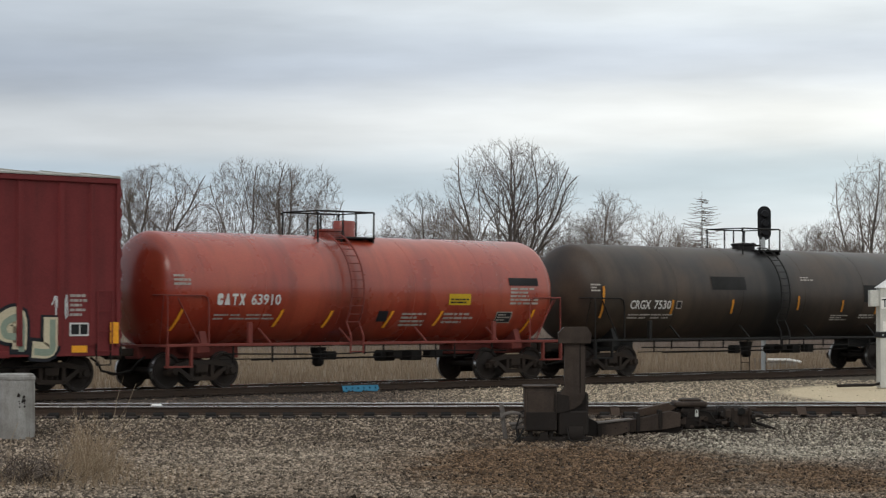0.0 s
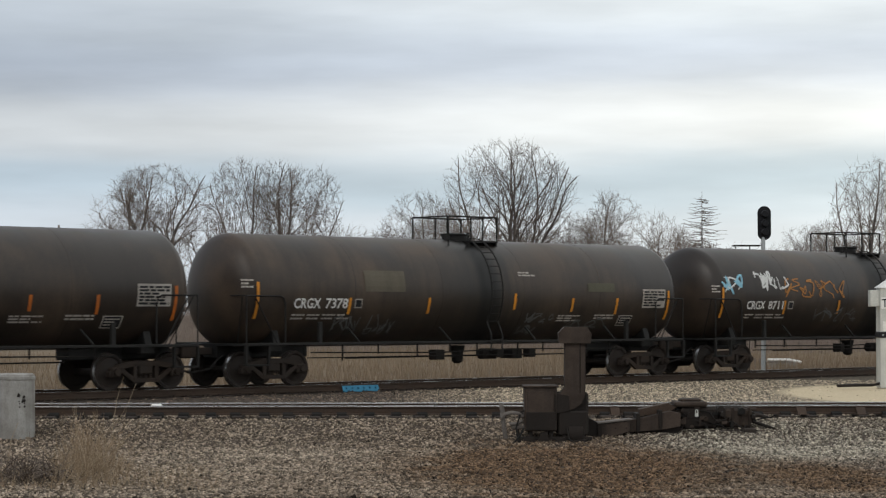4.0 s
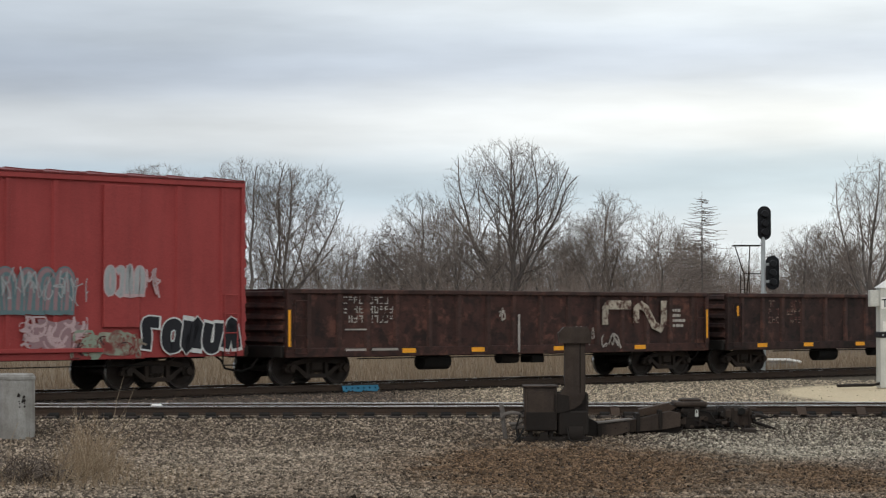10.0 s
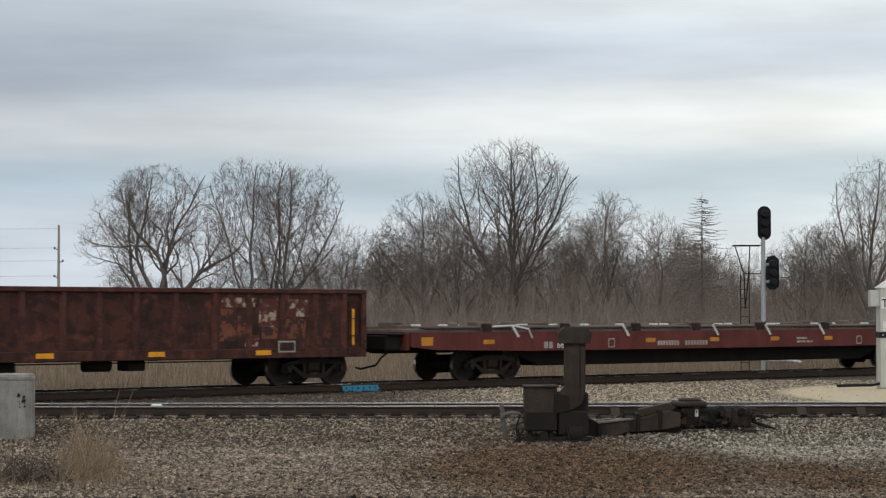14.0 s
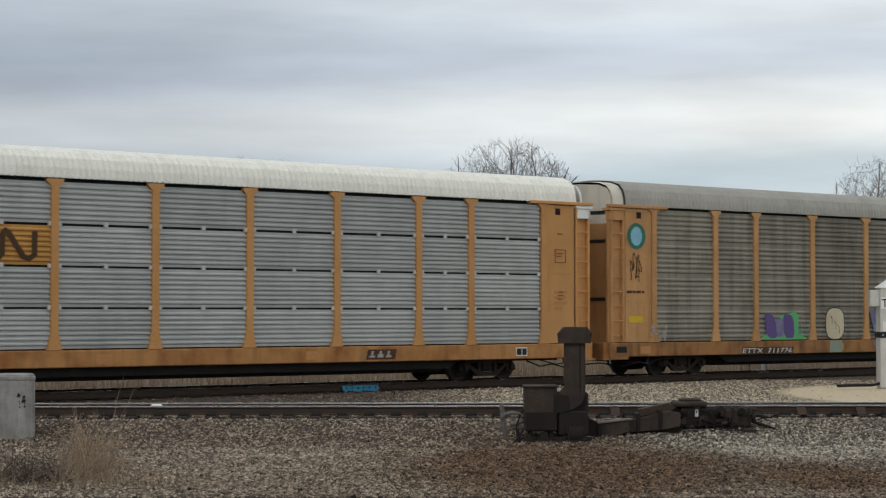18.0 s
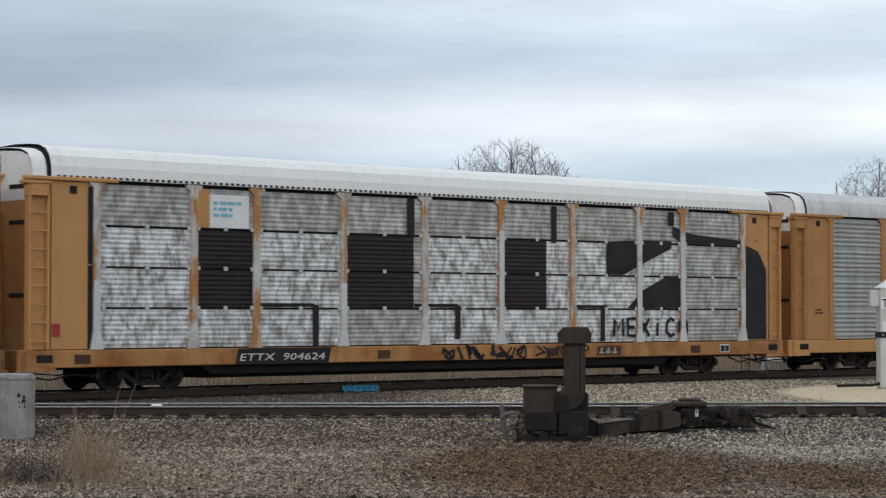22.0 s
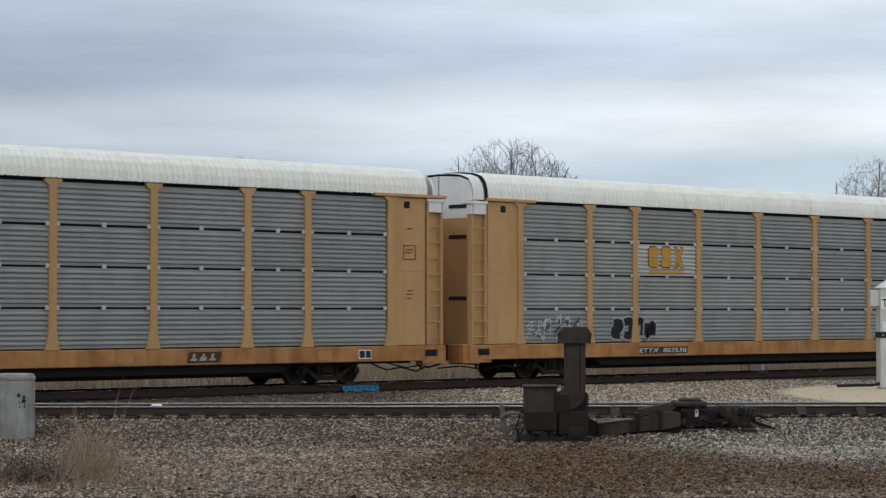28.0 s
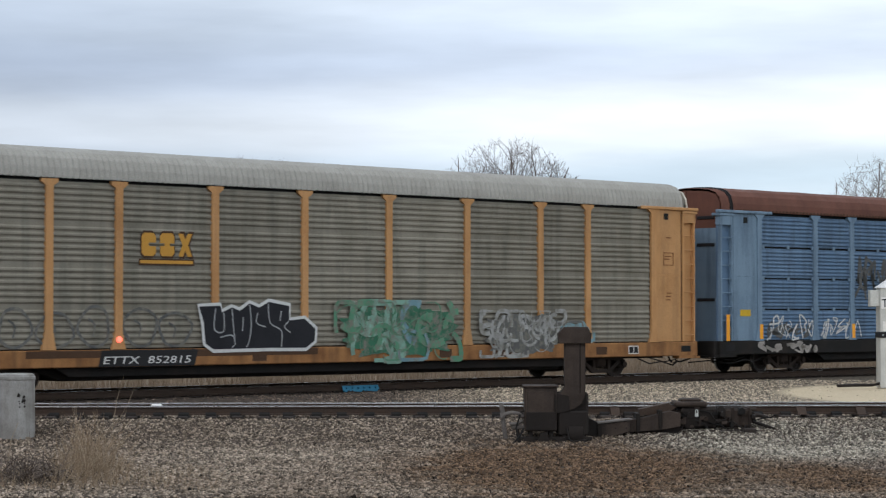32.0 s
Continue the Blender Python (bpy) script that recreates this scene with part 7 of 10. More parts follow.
scrawl(c, (-0.75, 1.65, -0.4, 2.0), M["letter_dim"], rw, 64, 2, 0.04)
bars(c, (6.5, 1.4, 7.1, 2.0), 4, M["letter_dim"], w, 65)
c, w = gondola(180.46, "blackened brown gondola with a streaked white mark", M["gon_black"], M["gon_rib"], RIBS, (-6.7, -4.4, -1.7, 0.5, 2.7, 4.9), 70)
block_mark(c, (3.44, 1.27, 6.20, 2.24), M["old_mark"], rw, "arch", 0.26, "faded white company mark")
worn_letters(c, (-6.09, 1.49, -4.49, 2.25), 3, M["ghost_letters"], w, 71, 0.2, (-5.5, -5.3))
stripe(c, -7.71, 1.76, 2.06, pw)
stripe(c, 7.63, 1.07, 1.99, pw)
patch(c, (0.08, 0.82, 0.16, 2.12), M["letter_dim"], rw, "paint_line", "pale upright stripe")
patch(c, (4.5, 1.2, 4.65, 1.45), M["letter_dim"], rw, "chalk_mark")
c, w = gondola(197.7, "oxide-red gondola with peeling orange and white graffiti", M["gon_red"], M["gon_red_rib"], RIBS, (-5.02, -1.83, 1.28, 4.51), 80)
for x0, z0, x1, z1, k in ((3.45, 1.98, 4.5, 2.22, "worn_mark"), (3.4, 1.15, 3.9, 1.95, "rust_mark"), (3.95, 1.3, 4.3, 1.85, "rust_mark"), (4.62, 1.5, 5.2, 2.2, "worn_mark"), (4.7, 1.2, 5.2, 1.5, "rust_mark"), (5.45, 1.2, 6.1, 1.7, "rust_mark"), (5.5, 1.75, 6.2, 2.18, "worn_mark"), (4.2, 1.02, 4.6, 1.3, "worn_mark")):
    patch(c, (x0, z0, x1, z1), M[k], w, "paint_patch", "peeling rust-stained paint", 0.05, 1, 0.003)
worn_letters(c, (-6.06, 1.47, -4.6, 2.27), 3, M["ghost_letters"], w, 83, 0.2, (-5.5, -5.3))
stripe(c, -7.69, 0.9, 1.79, pw)
stripe(c, 7.61, 1.03, 1.95, pw)
pl = patch(c, (5.2, 0.86, 5.75, 1.15), M["letter_dim"], w, "stencil_box", "", 0, 1, 0.07)
patch(pl, (5.24, 0.9, 5.71, 1.11), M["gon_red"], w, "stencil_field", "", 0, 1, 0.075)


# ---------------------------------------------------------------- flat car
def flat_car(centre):
    c = car_thing("flat_car", "long maroon flat car carrying strapped grey frames", "flat car", centre)
    half = 13.1
    part("deck", Build().box(-half, -1.42, 1.12, half, 1.42, 1.3, 0.02), M["deck"], c, "worn grey deck")
    for y in (-1, 1):
        a, e = sorted((y * 1.5, y * 1.42))
        part("side_sill", Build().prism([(-half, 1.33), (half, 1.33), (half, 0.95), (half - 0.9, 0.86), (half - 4.4, 0.8), (-half + 4.4, 0.8), (-half + 0.9, 0.86), (-half, 0.95)], a, e, "y"), M["flat_red"], c, "maroon side sill")
    b = Build().prism([(-half + 4.2, 1.1), (half - 4.2, 1.1), (half - 4.2, 0.82), (half - 5.6, 0.36), (-half + 5.6, 0.36), (-half + 4.2, 0.82)], -0.75, 0.75, "y")
    b.box(-half + 0.1, -0.3, 0.76, half - 0.1, 0.3, 1.1)
    part("centre_sill", b, M["under"], c, "deep black fishbelly centre sill")
    rng = random.Random(90)
    x = -12.6
    while x < 12.4:
        ln = min(rng.uniform(2.3, 3.3), 12.6 - x)
        f = Build().box(x, -1.3, 1.3, x + ln - 0.12, 1.3, 1.42, 0.03)
        f.box(x + 0.1, -1.36, 1.42, x + ln - 0.3, -1.1, 1.49, 0.02).box(x + 0.1, 1.1, 1.42, x + ln - 0.3, 1.36, 1.49, 0.02)
        for k in range(7):
            q, y = x + rng.uniform(0.1, ln - 0.6), rng.uniform(-1.34, 0.6)
            f.box(q, y, 1.38, q + rng.uniform(0.1, 0.5), y + rng.uniform(0.2, 0.8), 1.42 + rng.uniform(0.05, 0.19), 0.03)
        part("load_frame", f, M["deck"], c, "grey steel frame strapped to the deck")
        part("frame_clamp", Build().box(x + ln - 0.2, -1.42, 1.3, x + ln + 0.06, -1.2, 1.56, 0.03), M["iron"], c)
        x += ln
    for x in (-9.4, -4.9, -0.9, 1.6, 4.3, 7.4, 9.8):
        s = Build()
        for k in range(5):
            a, bb = k / 5, (k + 1) / 5
            s.box(x + 0.25 * a, -1.53 - 0.0005 * k, 1.5 - 0.32 * bb, x + 0.25 * a + 0.09, -1.51, 1.5 - 0.32 * a)
        part("tie_down_strap", s, M["strap"], c, "loose white webbing strap")
    long_strap = Build().tube([(-10.0, -1.35, 1.47), (-9.3, -1.45, 1.5), (-8.75, -1.52, 1.4), (-8.62, -1.53, 1.16)], 0.03, 6)
    part("tie_down_strap", long_strap, M["strap"], c, "loose white webbing strap")
    for x in (-12.2, -11.4, -10.6, -8.3, -7.9, -6.7, -5.6, -4.1, -2.6, -1.9, 0.4, 1.1, 2.7, 3.5, 5.2, 6.1, 7.9, 9.0, 10.4):
        part("scrap", Build().box(x, -0.9 + 0.2 * (int(x * 10) % 3), 1.46, x + 0.2, -0.65 + 0.2 * (int(x * 10) % 3), 1.54, 0.03), M["case"], c, "pale scrap of packing")
    w = flat_wrap(-1.506)
    for x in (-12.75, -10.47, -6.64, -3.88, -1.0, 1.9, 4.6, 7.6, 10.6):
        patch(c, (x, 1.0 if x > -12 else 0.98, x + 0.42, 1.12 if x > -12 else 1.2), M["dull_amber"], w, "reflector_pad", "orange reflector pad")
    block_mark(c, (-8.14, 0.86, -7.75, 1.05), M["letter_dim"], w, "bb", 0.03)
    text_part(c, "668368", (-7.6, 0.86, -6.68, 1.05), M["letter"], w, "lettering", "white painted car number")
    block_mark(c, (-3.38, 0.9, -2.4, 1.04), M["letter_dim"], w, "bbbbbbbb", 0.03)
    block_mark(c, (-2.15, 0.9, -1.1, 1.04), M["letter_dim"], w, "bbbbbbbb", 0.03)
    bars(c, (3.2, 0.9, 4.0, 1.12), 2, M["letter_dim"], w, 92)
    for x in (-5.49, 6.3):
        q = patch(c, (x, 0.86, x + 0.27, 1.12), M["letter_dim"], w, "stencil_box")
        patch(q, (x + 0.03, 0.89, x + 0.24, 1.09), M["flat_red"], w, "stencil_field", "", 0, 1, 0.004)
    for s in (-1, 1):
        truck(c, centre, s * 9.66, 0.42)
        part("end_sill", Build().box(min(s * half, s * (half + 0.1)), -1.45, 0.85, max(s * half, s * (half + 0.1)), 1.45, 1.32, 0.02), M["flat_red"], c)
    part("end_platform", Build().box(-13.74, -1.2, 0.86, -13.2, 1.2, 1.26, 0.03).box(-13.7, -1.35, 1.26, -13.2, 1.35, 1.31, 0.01), M["under"], c, "black end platform")
    part("drawbar", Build().box(-14.22, -0.12, 0.78, -13.5, 0.12, 1.0, 0.03), M["iron"], c, "long drawbar")
    couplers(c, half, 13.8)


flat_car(220.5)

# ---------------------------------------------------------------- covered car carriers
POSTS = [-8.98, -7.06, -4.24, -1.42, 1.42, 4.24, 7.06, 8.98]
BAYS = [-11.72] + POSTS + [11.72]
ARCH = [(-1.5, 4.95), (-1.48, 5.19), (-1.41, 5.41), (-1.26, 5.57), (-0.98, 5.665), (-0.55, 5.71), (0, 5.725), (0.55, 5.71), (0.98, 5.665), (1.26, 5.57), (1.41, 5.41), (1.48, 5.19), (1.5, 4.95)]


def corrugated(width, z0, z1, groups, ribs, mat, deep=0.032):
    """A steel panel with level corrugations, in one or more groups parted by flat bands."""
    prof = [(0.035, z0), (0.0, z0)]
    gh = (z1 - z0) / groups
    for g in range(groups):
        a = z0 + g * gh + 0.05
        p = (gh - 0.1) / ribs
        for i in range(ribs):
            z = a + i * p
            prof += [(0.0, z + 0.12 * p), (-deep, z + 0.36 * p), (-deep, z + 0.64 * p), (0.0, z + 0.88 * p)]
    prof += [(0.0, z1), (0.035, z1)]
    return Build().prism(prof, -width / 2, width / 2).mesh("panel", mat)


def roof_mesh(mat, ribbed, crest=0.0, half=13.05):
    v, f = [], []
    n = int(2 * half / 0.085) if ribbed else 48
    m = len(ARCH)
    for i in range(n + 1):
        x = -half + 2 * half * i / n
        d = (0.026 if i % 2 else -0.012) if ribbed else (0.012 if i % 4 == 0 else 0.0)
        for y, z in ARCH:
            z += crest * min(1.0, (z - 4.95) / 0.4)
            nx = y / 1.6
            v.append((x, y + d * nx, z + d * (1 - abs(nx) * 0.5)))
    for i in range(n):
        for k in range(m - 1):
            f.append((i * m + k, (i + 1) * m + k, (i + 1) * m + k + 1, i * m + k + 1))
    return Build().add(v, f).mesh("roof", mat)


def rack_car(centre, label, paint, panel, roof, ribbed, split, end_white, sill=None, dark_end=None, slots=False, crest=0.0, posts=None):
    c = car_thing("car_carrier", label, "autorack", centre)
    sill = sill or M["rack_sill"]
    half = 13.68
    posts = posts or paint
    post = shared(("rackpost", posts.name), lambda: Build().prism([(-0.19, 0.99), (0.19, 0.99), (0.1, 1.42), (0.1, 4.76), (0.23, 4.86), (0.23, 4.93), (-0.23, 4.93), (-0.23, 4.86), (-0.1, 4.76), (-0.1, 1.42)], -0.045, 0.045, "y").mesh("side_post", posts))
    clip = shared(("clip", panel.name), lambda: Build().box(-0.055, -0.015, -0.05, 0.055, 0.015, 0.05, 0.004).mesh("panel_clip", paint if slots and posts is paint else M["case"]))
    for y in (-1, 1):
        def yy(a, b):
            return min(y * a, y * b), max(y * a, y * b)
        a, e = yy(1.36, 1.5)
        part("side_sill", Build().box(-half, a, 0.58, half, e, 0.985, 0.02), sill, c, "painted deep side sill")
        a, e = yy(1.30, 1.36)
        # added black sheet: the unlit inside seen through the panel gaps
        part("inner_lining", Build().box(-13.2, a, 1.0, 13.2, e, 4.95), M["gap"], c)
        for x in POSTS + [-11.78, 11.78]:
            part("side_post", post, None, c, loc=(x, y * 1.465, 0))
        for i in range(9):
            width = BAYS[i + 1] - BAYS[i] - 0.16
            xm = (BAYS[i] + BAYS[i + 1]) / 2
            rows = [(1.02, 1.93), (1.98, 2.89), (2.94, 3.85), (3.91, 4.86)] if split else [(1.02, 4.88)]
            for k, (z0, z1) in enumerate(rows):
                skin = M["pan_thin_wash"] if posts is not paint and (k == 3 or i in (3, 8)) else panel
                key = (skin.name, round(width, 2), z0)
                me = shared(key, lambda: corrugated(width, z0, z1, 1 if split else 4, 7 if split else 6, skin, 0.014 if posts is not paint else 0.032))
                p = part("panel", me, None, c, loc=(xm, y * 1.43, 0))
                if y > 0:
                    p.rotation_euler = (0, 0, math.pi)
                if split and k and y < 0:
                    for dx in ((-width / 2 + 0.05), 0.0, (width / 2 - 0.05)):
                        part("panel_clip", clip, None, p, loc=(dx, -0.045, z0 - 0.015))
        for s in (-1, 1):
            def xx(a, b):
                return min(s * a, s * b), max(s * a, s * b)
            a, e = yy(1.4, 1.47)
            x0, x1 = xx(11.88, 13.02)
            ep = part("end_panel", Build().box(x0, a, 1.0, x1, e, 4.88, 0.01), paint, c, "flat painted end panel")
            b = Build()
            xm = (x0 + x1) / 2
            for z in (2.95,):
                b.box(x0 + 0.05, *( (y * 1.478 if y < 0 else 1.468),), z, x1 - 0.05, (y * 1.468 if y < 0 else 1.478), z + 0.03)
            yo, yi = yy(1.47, 1.482)
            if s > 0:
                fr = Build().box(xm - 0.22, yo, 3.25, xm + 0.22, yi, 3.27).box(xm - 0.22, yo, 3.61, xm + 0.22, yi, 3.63)
                fr.box(xm - 0.22, yo, 3.25, xm - 0.20, yi, 3.63).box(xm + 0.20, yo, 3.25, xm + 0.22, yi, 3.63)
                for k, (p, q, z) in enumerate(((-0.15, 0.12, 3.5), (-0.15, 0.05, 3.42), (-0.1, 0.1, 4.05), (-0.06, 0.12, 2.42), (-0.1, 0.12, 2.32), (-0.1, 0.08, 2.22))):
                    fr.box(xm + p, yo, z, xm + q, yi - 0.002 if y > 0 else yi, z + 0.03)
                part("stencil", fr, M["rack_print"], ep, "thin brown stencilled frame and lines")
            part("seam", b, paint, ep)
            # the slot is a black plate, its shade given by colour
            part("end_slot", Build().box(xm - 0.08 if s < 0 else xm - 0.2, yo, 4.6, xm + 0.12 if s < 0 else xm, yi + 0.004, 4.78, 0.01), M["gap"], ep)
            a, e = yy(1.3, 1.38)
            x0, x1 = xx(13.08, 13.64)
            lad = part("ladder_bay", Build().box(x0, a, 1.0, x1, e, 4.9, 0.01), dark_end or paint, c, "painted ladder bay")
            r = Build()
            for q in (13.1, 13.6):
                lo, hi = xx(q - 0.03, q + 0.03)
                a2, e2 = yy(1.38, 1.5)
                r.box(lo, a2, 1.0, hi, e2, 4.9, 0.008)
            for k in range(9):
                z = 1.2 + 0.42 * k
                r.tube([(s * 13.1, y * 1.47, z), (s * 13.6, y * 1.47, z)], 0.015, 6)
            part("ladder", r, paint, lad)
            a, e = yy(1.38, 1.54)
            x0, x1 = xx(11.2, 13.08 if y > 0 or (s < 0 and split and not slots) else 13.75)
            part("top_beam", Build().box(x0, a, 4.89, x1, e, 4.98, 0.015), paint, c)
            # brake wheel box and step under the sill end
            a, e = yy(1.25, 1.5)
            x0, x1 = xx(12.9, 13.68)
            part("sill_step", Build().box(x0, a, 0.5, x1, e, 0.6, 0.01), sill, c)
    part("deck", Build().box(-half + 0.1, -1.36, 0.72, half - 0.1, 1.36, 0.96), M["under"], c)
    u = Build().prism([(-9.0, 0.72), (9.0, 0.72), (9.0, 0.5), (8.2, 0.25), (-8.2, 0.25), (-9.0, 0.5)], -0.9, 0.9, "y").box(-half + 0.2, -0.35, 0.5, half - 0.2, 0.35, 0.75)
    part("centre_sill", u, M["under"], c, "black centre sill under the deck")
    for y in (-1.3, 1.2):
        part("skirt_beam", Build().prism([(-8.7, 0.6), (8.7, 0.6), (8.3, 0.36), (-8.3, 0.36)], y, y + 0.1, "y"), M["under"], c)
    part("roof", shared(("roof", roof.name, ribbed, crest), lambda: roof_mesh(roof, ribbed, crest)), None, c, "arched corrugated steel roof" if ribbed else "arched smooth steel roof")
    if slots:
        for y in (-1, 1):
            b = Build()
            for i in range(150):
                x = -12.9 + i * 0.173
                b.box(x, min(y * 1.5, y * 1.515), 4.965, x + 0.085, max(y * 1.5, y * 1.515), 5.02)
            part("vent_grille", b, M["brown_ink"], c, "slotted vent strip under the roof", kind="stuff")
    for s in (-1, 1):
        top = [(1.36, 4.44), (1.36, 4.95), (1.31, 5.24), (1.18, 5.45), (0.82, 5.57), (0.015, 5.62), (0.015, 4.44)]
        lo, hi = sorted((s * 13.40, s * 13.47))
        for y in (-1, 1):
            d = part("end_door", Build().prism([(y * 1.36, 0.98), (y * 0.015, 0.98), (y * 0.015, 4.44), (y * 1.36, 4.44)], lo, hi), paint, c, "tall folding end door")
            part("door_top", Build().prism([(y * p, q) for p, q in top], lo, hi), end_white, d, "pale upper door leaf")
            xo, xi = sorted((s * 13.47, s * 13.50))
            for z in (2.2, 3.88, 4.71):
                part("door_latch", Build().box(xo, min(y * 0.42, y * 1.12), z, xi, max(y * 0.42, y * 1.12), z + 0.10, 0.03), M["ink"], d)
            bar = Build().tube([(s * 13.49, y * 0.1, 1.1), (s * 13.49, y * 0.1, 4.2)], 0.02, 6)
            part("lock_rod", bar, paint, d)
        for z in (2.3, 3.62):
            part("lock_plate", Build().box(min(s * 13.47, s * 13.51), -0.07, z - 0.2, max(s * 13.47, s * 13.51), 0.07, z + 0.2, 0.01), M["brown_ink"], c, "dark lock plate")
        part("gate_seam", Build().box(min(s * 13.465, s * 13.475), -0.016, 1.0, max(s * 13.465, s * 13.475), 0.016, 5.5), M["brown_ink"], c)
        part("brake_step", Build().box(min(s * 13.5, s * 13.85), -1.4, 0.55, max(s * 13.5, s * 13.85), -0.75, 1.0, 0.02).box(min(s * 13.5, s * 13.9), -1.45, 0.5, max(s * 13.5, s * 13.9), -0.7, 0.56), sill, c, "boxy step bracket")
        b = Build()
        arc = [(y * 1.004, z + 0.012) for y, z in ARCH]
        inner = [(y * 0.985, z - 0.03) for y, z in ARCH][::-1]
        lo, hi = sorted((s * 13.035, s * 13.06))
        for k in range(len(arc) - 1):
            b.prism([arc[k], arc[k + 1], inner[len(arc) - 2 - k], inner[len(arc) - 1 - k]], lo, hi)
        part("roof_edge", b, M["ink"], c, "thin black rubber roof edge")
        if s > 0:
            gable = [(y * 0.965, z - 0.05) for y, z in ARCH]
            # black sheet across the roof end, for the shade under the arch
            part("roof_gable", Build().prism(gable, 13.0, 13.03), M["gap"], c, "black sheet for the shade under the roof end")
        lo, hi = sorted((s * 13.05, s * 13.52))
        cap = [(y * 0.97, z - 0.025) for y, z in ARCH]
        shell = Build()
        m = len(cap)
        rings = []
        for x, k in ((s * 13.05, 1.0), (s * 13.44, 0.985), (s * 13.49, 0.965)):
            rings += [(x, y * k, 4.95 + (z - 4.95) * k) for y, z in cap]
        f = []
        for i in range(2):
            for k in range(m - 1):
                q = (i * m + k, (i + 1) * m + k, (i + 1) * m + k + 1, i * m + k + 1)
                f.append(q if s > 0 else q[::-1])
        shell.add(rings, f)
        if s < 0:
            part("end_cap", shell, end_white, c, "pale rounded roof end", True)
            if split:
                wedge = [(y * 0.985, z - 0.015) for y, z in ARCH if y <= -0.38]
                inner = [(y * 0.95 if y < -1.3 else y * 0.93, z - 0.05) for y, z in ARCH if y <= -0.38][::-1]
                part("rubber_seal", Build().prism(wedge + inner, -13.13, -13.06), M["ink"], c, "black rubber seal along the roof end")
        for y in (-1, 1):
            part("corner_plate", Build().box(min(s * 13.05, s * 13.72), min(y * 1.2, y * 1.52), 4.80, max(s * 13.05, s * 13.72), max(y * 1.2, y * 1.52), 4.88, 0.01)
                 .box(min(s * 13.09, s * 13.66), min(y * 1.3, y * 1.5), 4.52, max(s * 13.09, s * 13.66), max(y * 1.3, y * 1.5), 4.80, 0.01), end_white if split and not slots else paint, c)
            # slot and pocket are solid black boxes, recess shade as colour
            part("bay_slot", Build().box(min(s * 13.015, s * 13.085), min(y * 1.37, y * 1.44), 1.0, max(s * 13.015, s * 13.085), max(y * 1.37, y * 1.44), 4.88), M["gap"], c, "black strip for the shaded slot beside the ladder bay")
            part("sill_pocket", Build().box(min(s * 12.98, s * 13.42), min(y * 1.49, y * 1.506), 0.70, max(s * 12.98, s * 13.42), max(y * 1.49, y * 1.506), 0.88, 0.01), M["gap"], c, "black plate for the shaded pocket in the sill end")
        hose = Build().tube([(s * 11.3, -1.28, 0.52), (s * 11.8, -1.3, 0.36), (s * 12.3, -1.3, 0.42), (s * 12.9, -1.25, 0.30), (s * 13.5, -0.9, 0.40), (s * 13.9, -0.4, 0.34)], 0.022, 6)
        hose.tube([(s * 11.9, -1.1, 0.55), (s * 12.6, -1.15, 0.40), (s * 13.3, -1.0, 0.46), (s * 14.0, -0.5, 0.50)], 0.018, 6)
        part("brake_hose", hose, M["under"], c, "sagging black brake hoses")
        truck(c, centre, s * 10.02, 0.37)
    couplers(c, 13.5, 14.1)
    return c, flat_wrap(-1.466)


SW = flat_wrap(-1.504)


def number_field(c, box, words, field=True, tall=False):
    x0, z0, x1, z1 = box
    z0, z1 = z0 + 0.02, z1 - 0.015
    box = (x0, z0, x1, z1)
    words = words.replace(" ", "  ")
    if field:
        f = patch(c, (x0 - 0.14, 0.585, x1 + 0.14, 0.975), M["ink"], SW, "number_field", "black number field", 0.1) if tall else \
            patch(c, (x0 - 0.05, z0 - 0.035, x1 + 0.06, z1 + 0.035), M["brown_ink"], SW, "number_field", "narrow dark number field", 0.05)
    else:
        f = c
    text_part(f, words, box, M["letter"] if field else M["brown_ink"], flat_wrap(-1.508), "lettering", "painted car number", 0.0, 0.25)


def sill_marks(c, dark):
    """Faded stencils on the deep sill."""
    f = patch(c, (5.2, 0.64, 6.2, 0.9), M["brown_ink"], SW, "mark_field", "dark field on the sill", 0.06)
    for k in range(3):
        patch(f, (5.3 + 0.28 * k, 0.69, 5.5 + 0.28 * k, 0.74 + 0.04 * (k % 2)), M["letter_dim"], flat_wrap(-1.508), "company_mark", "", 0.02)
        patch(f, (5.36 + 0.28 * k, 0.74, 5.44 + 0.28 * k, 0.86), M["letter_dim"], flat_wrap(-1.509), "company_mark", "", 0.03)
    q = patch(c, (10.66, 0.66, 11.1, 0.9), M["letter"], SW, "inspection_plate", "white-edged black inspection plate")
    patch(q, (10.69, 0.69, 10.87, 0.87), M["ink"], flat_wrap(-1.508), "plate_field")
    patch(q, (10.9, 0.69, 11.07, 0.87), M["ink"], flat_wrap(-1.508), "plate_field")
    for x in (-12.4, -3.1, 3.2, 9.3):
        patch(c, (x, 0.66, x + 0.45, 0.88), dark, SW, "stencil_patch", "worn darker patch")


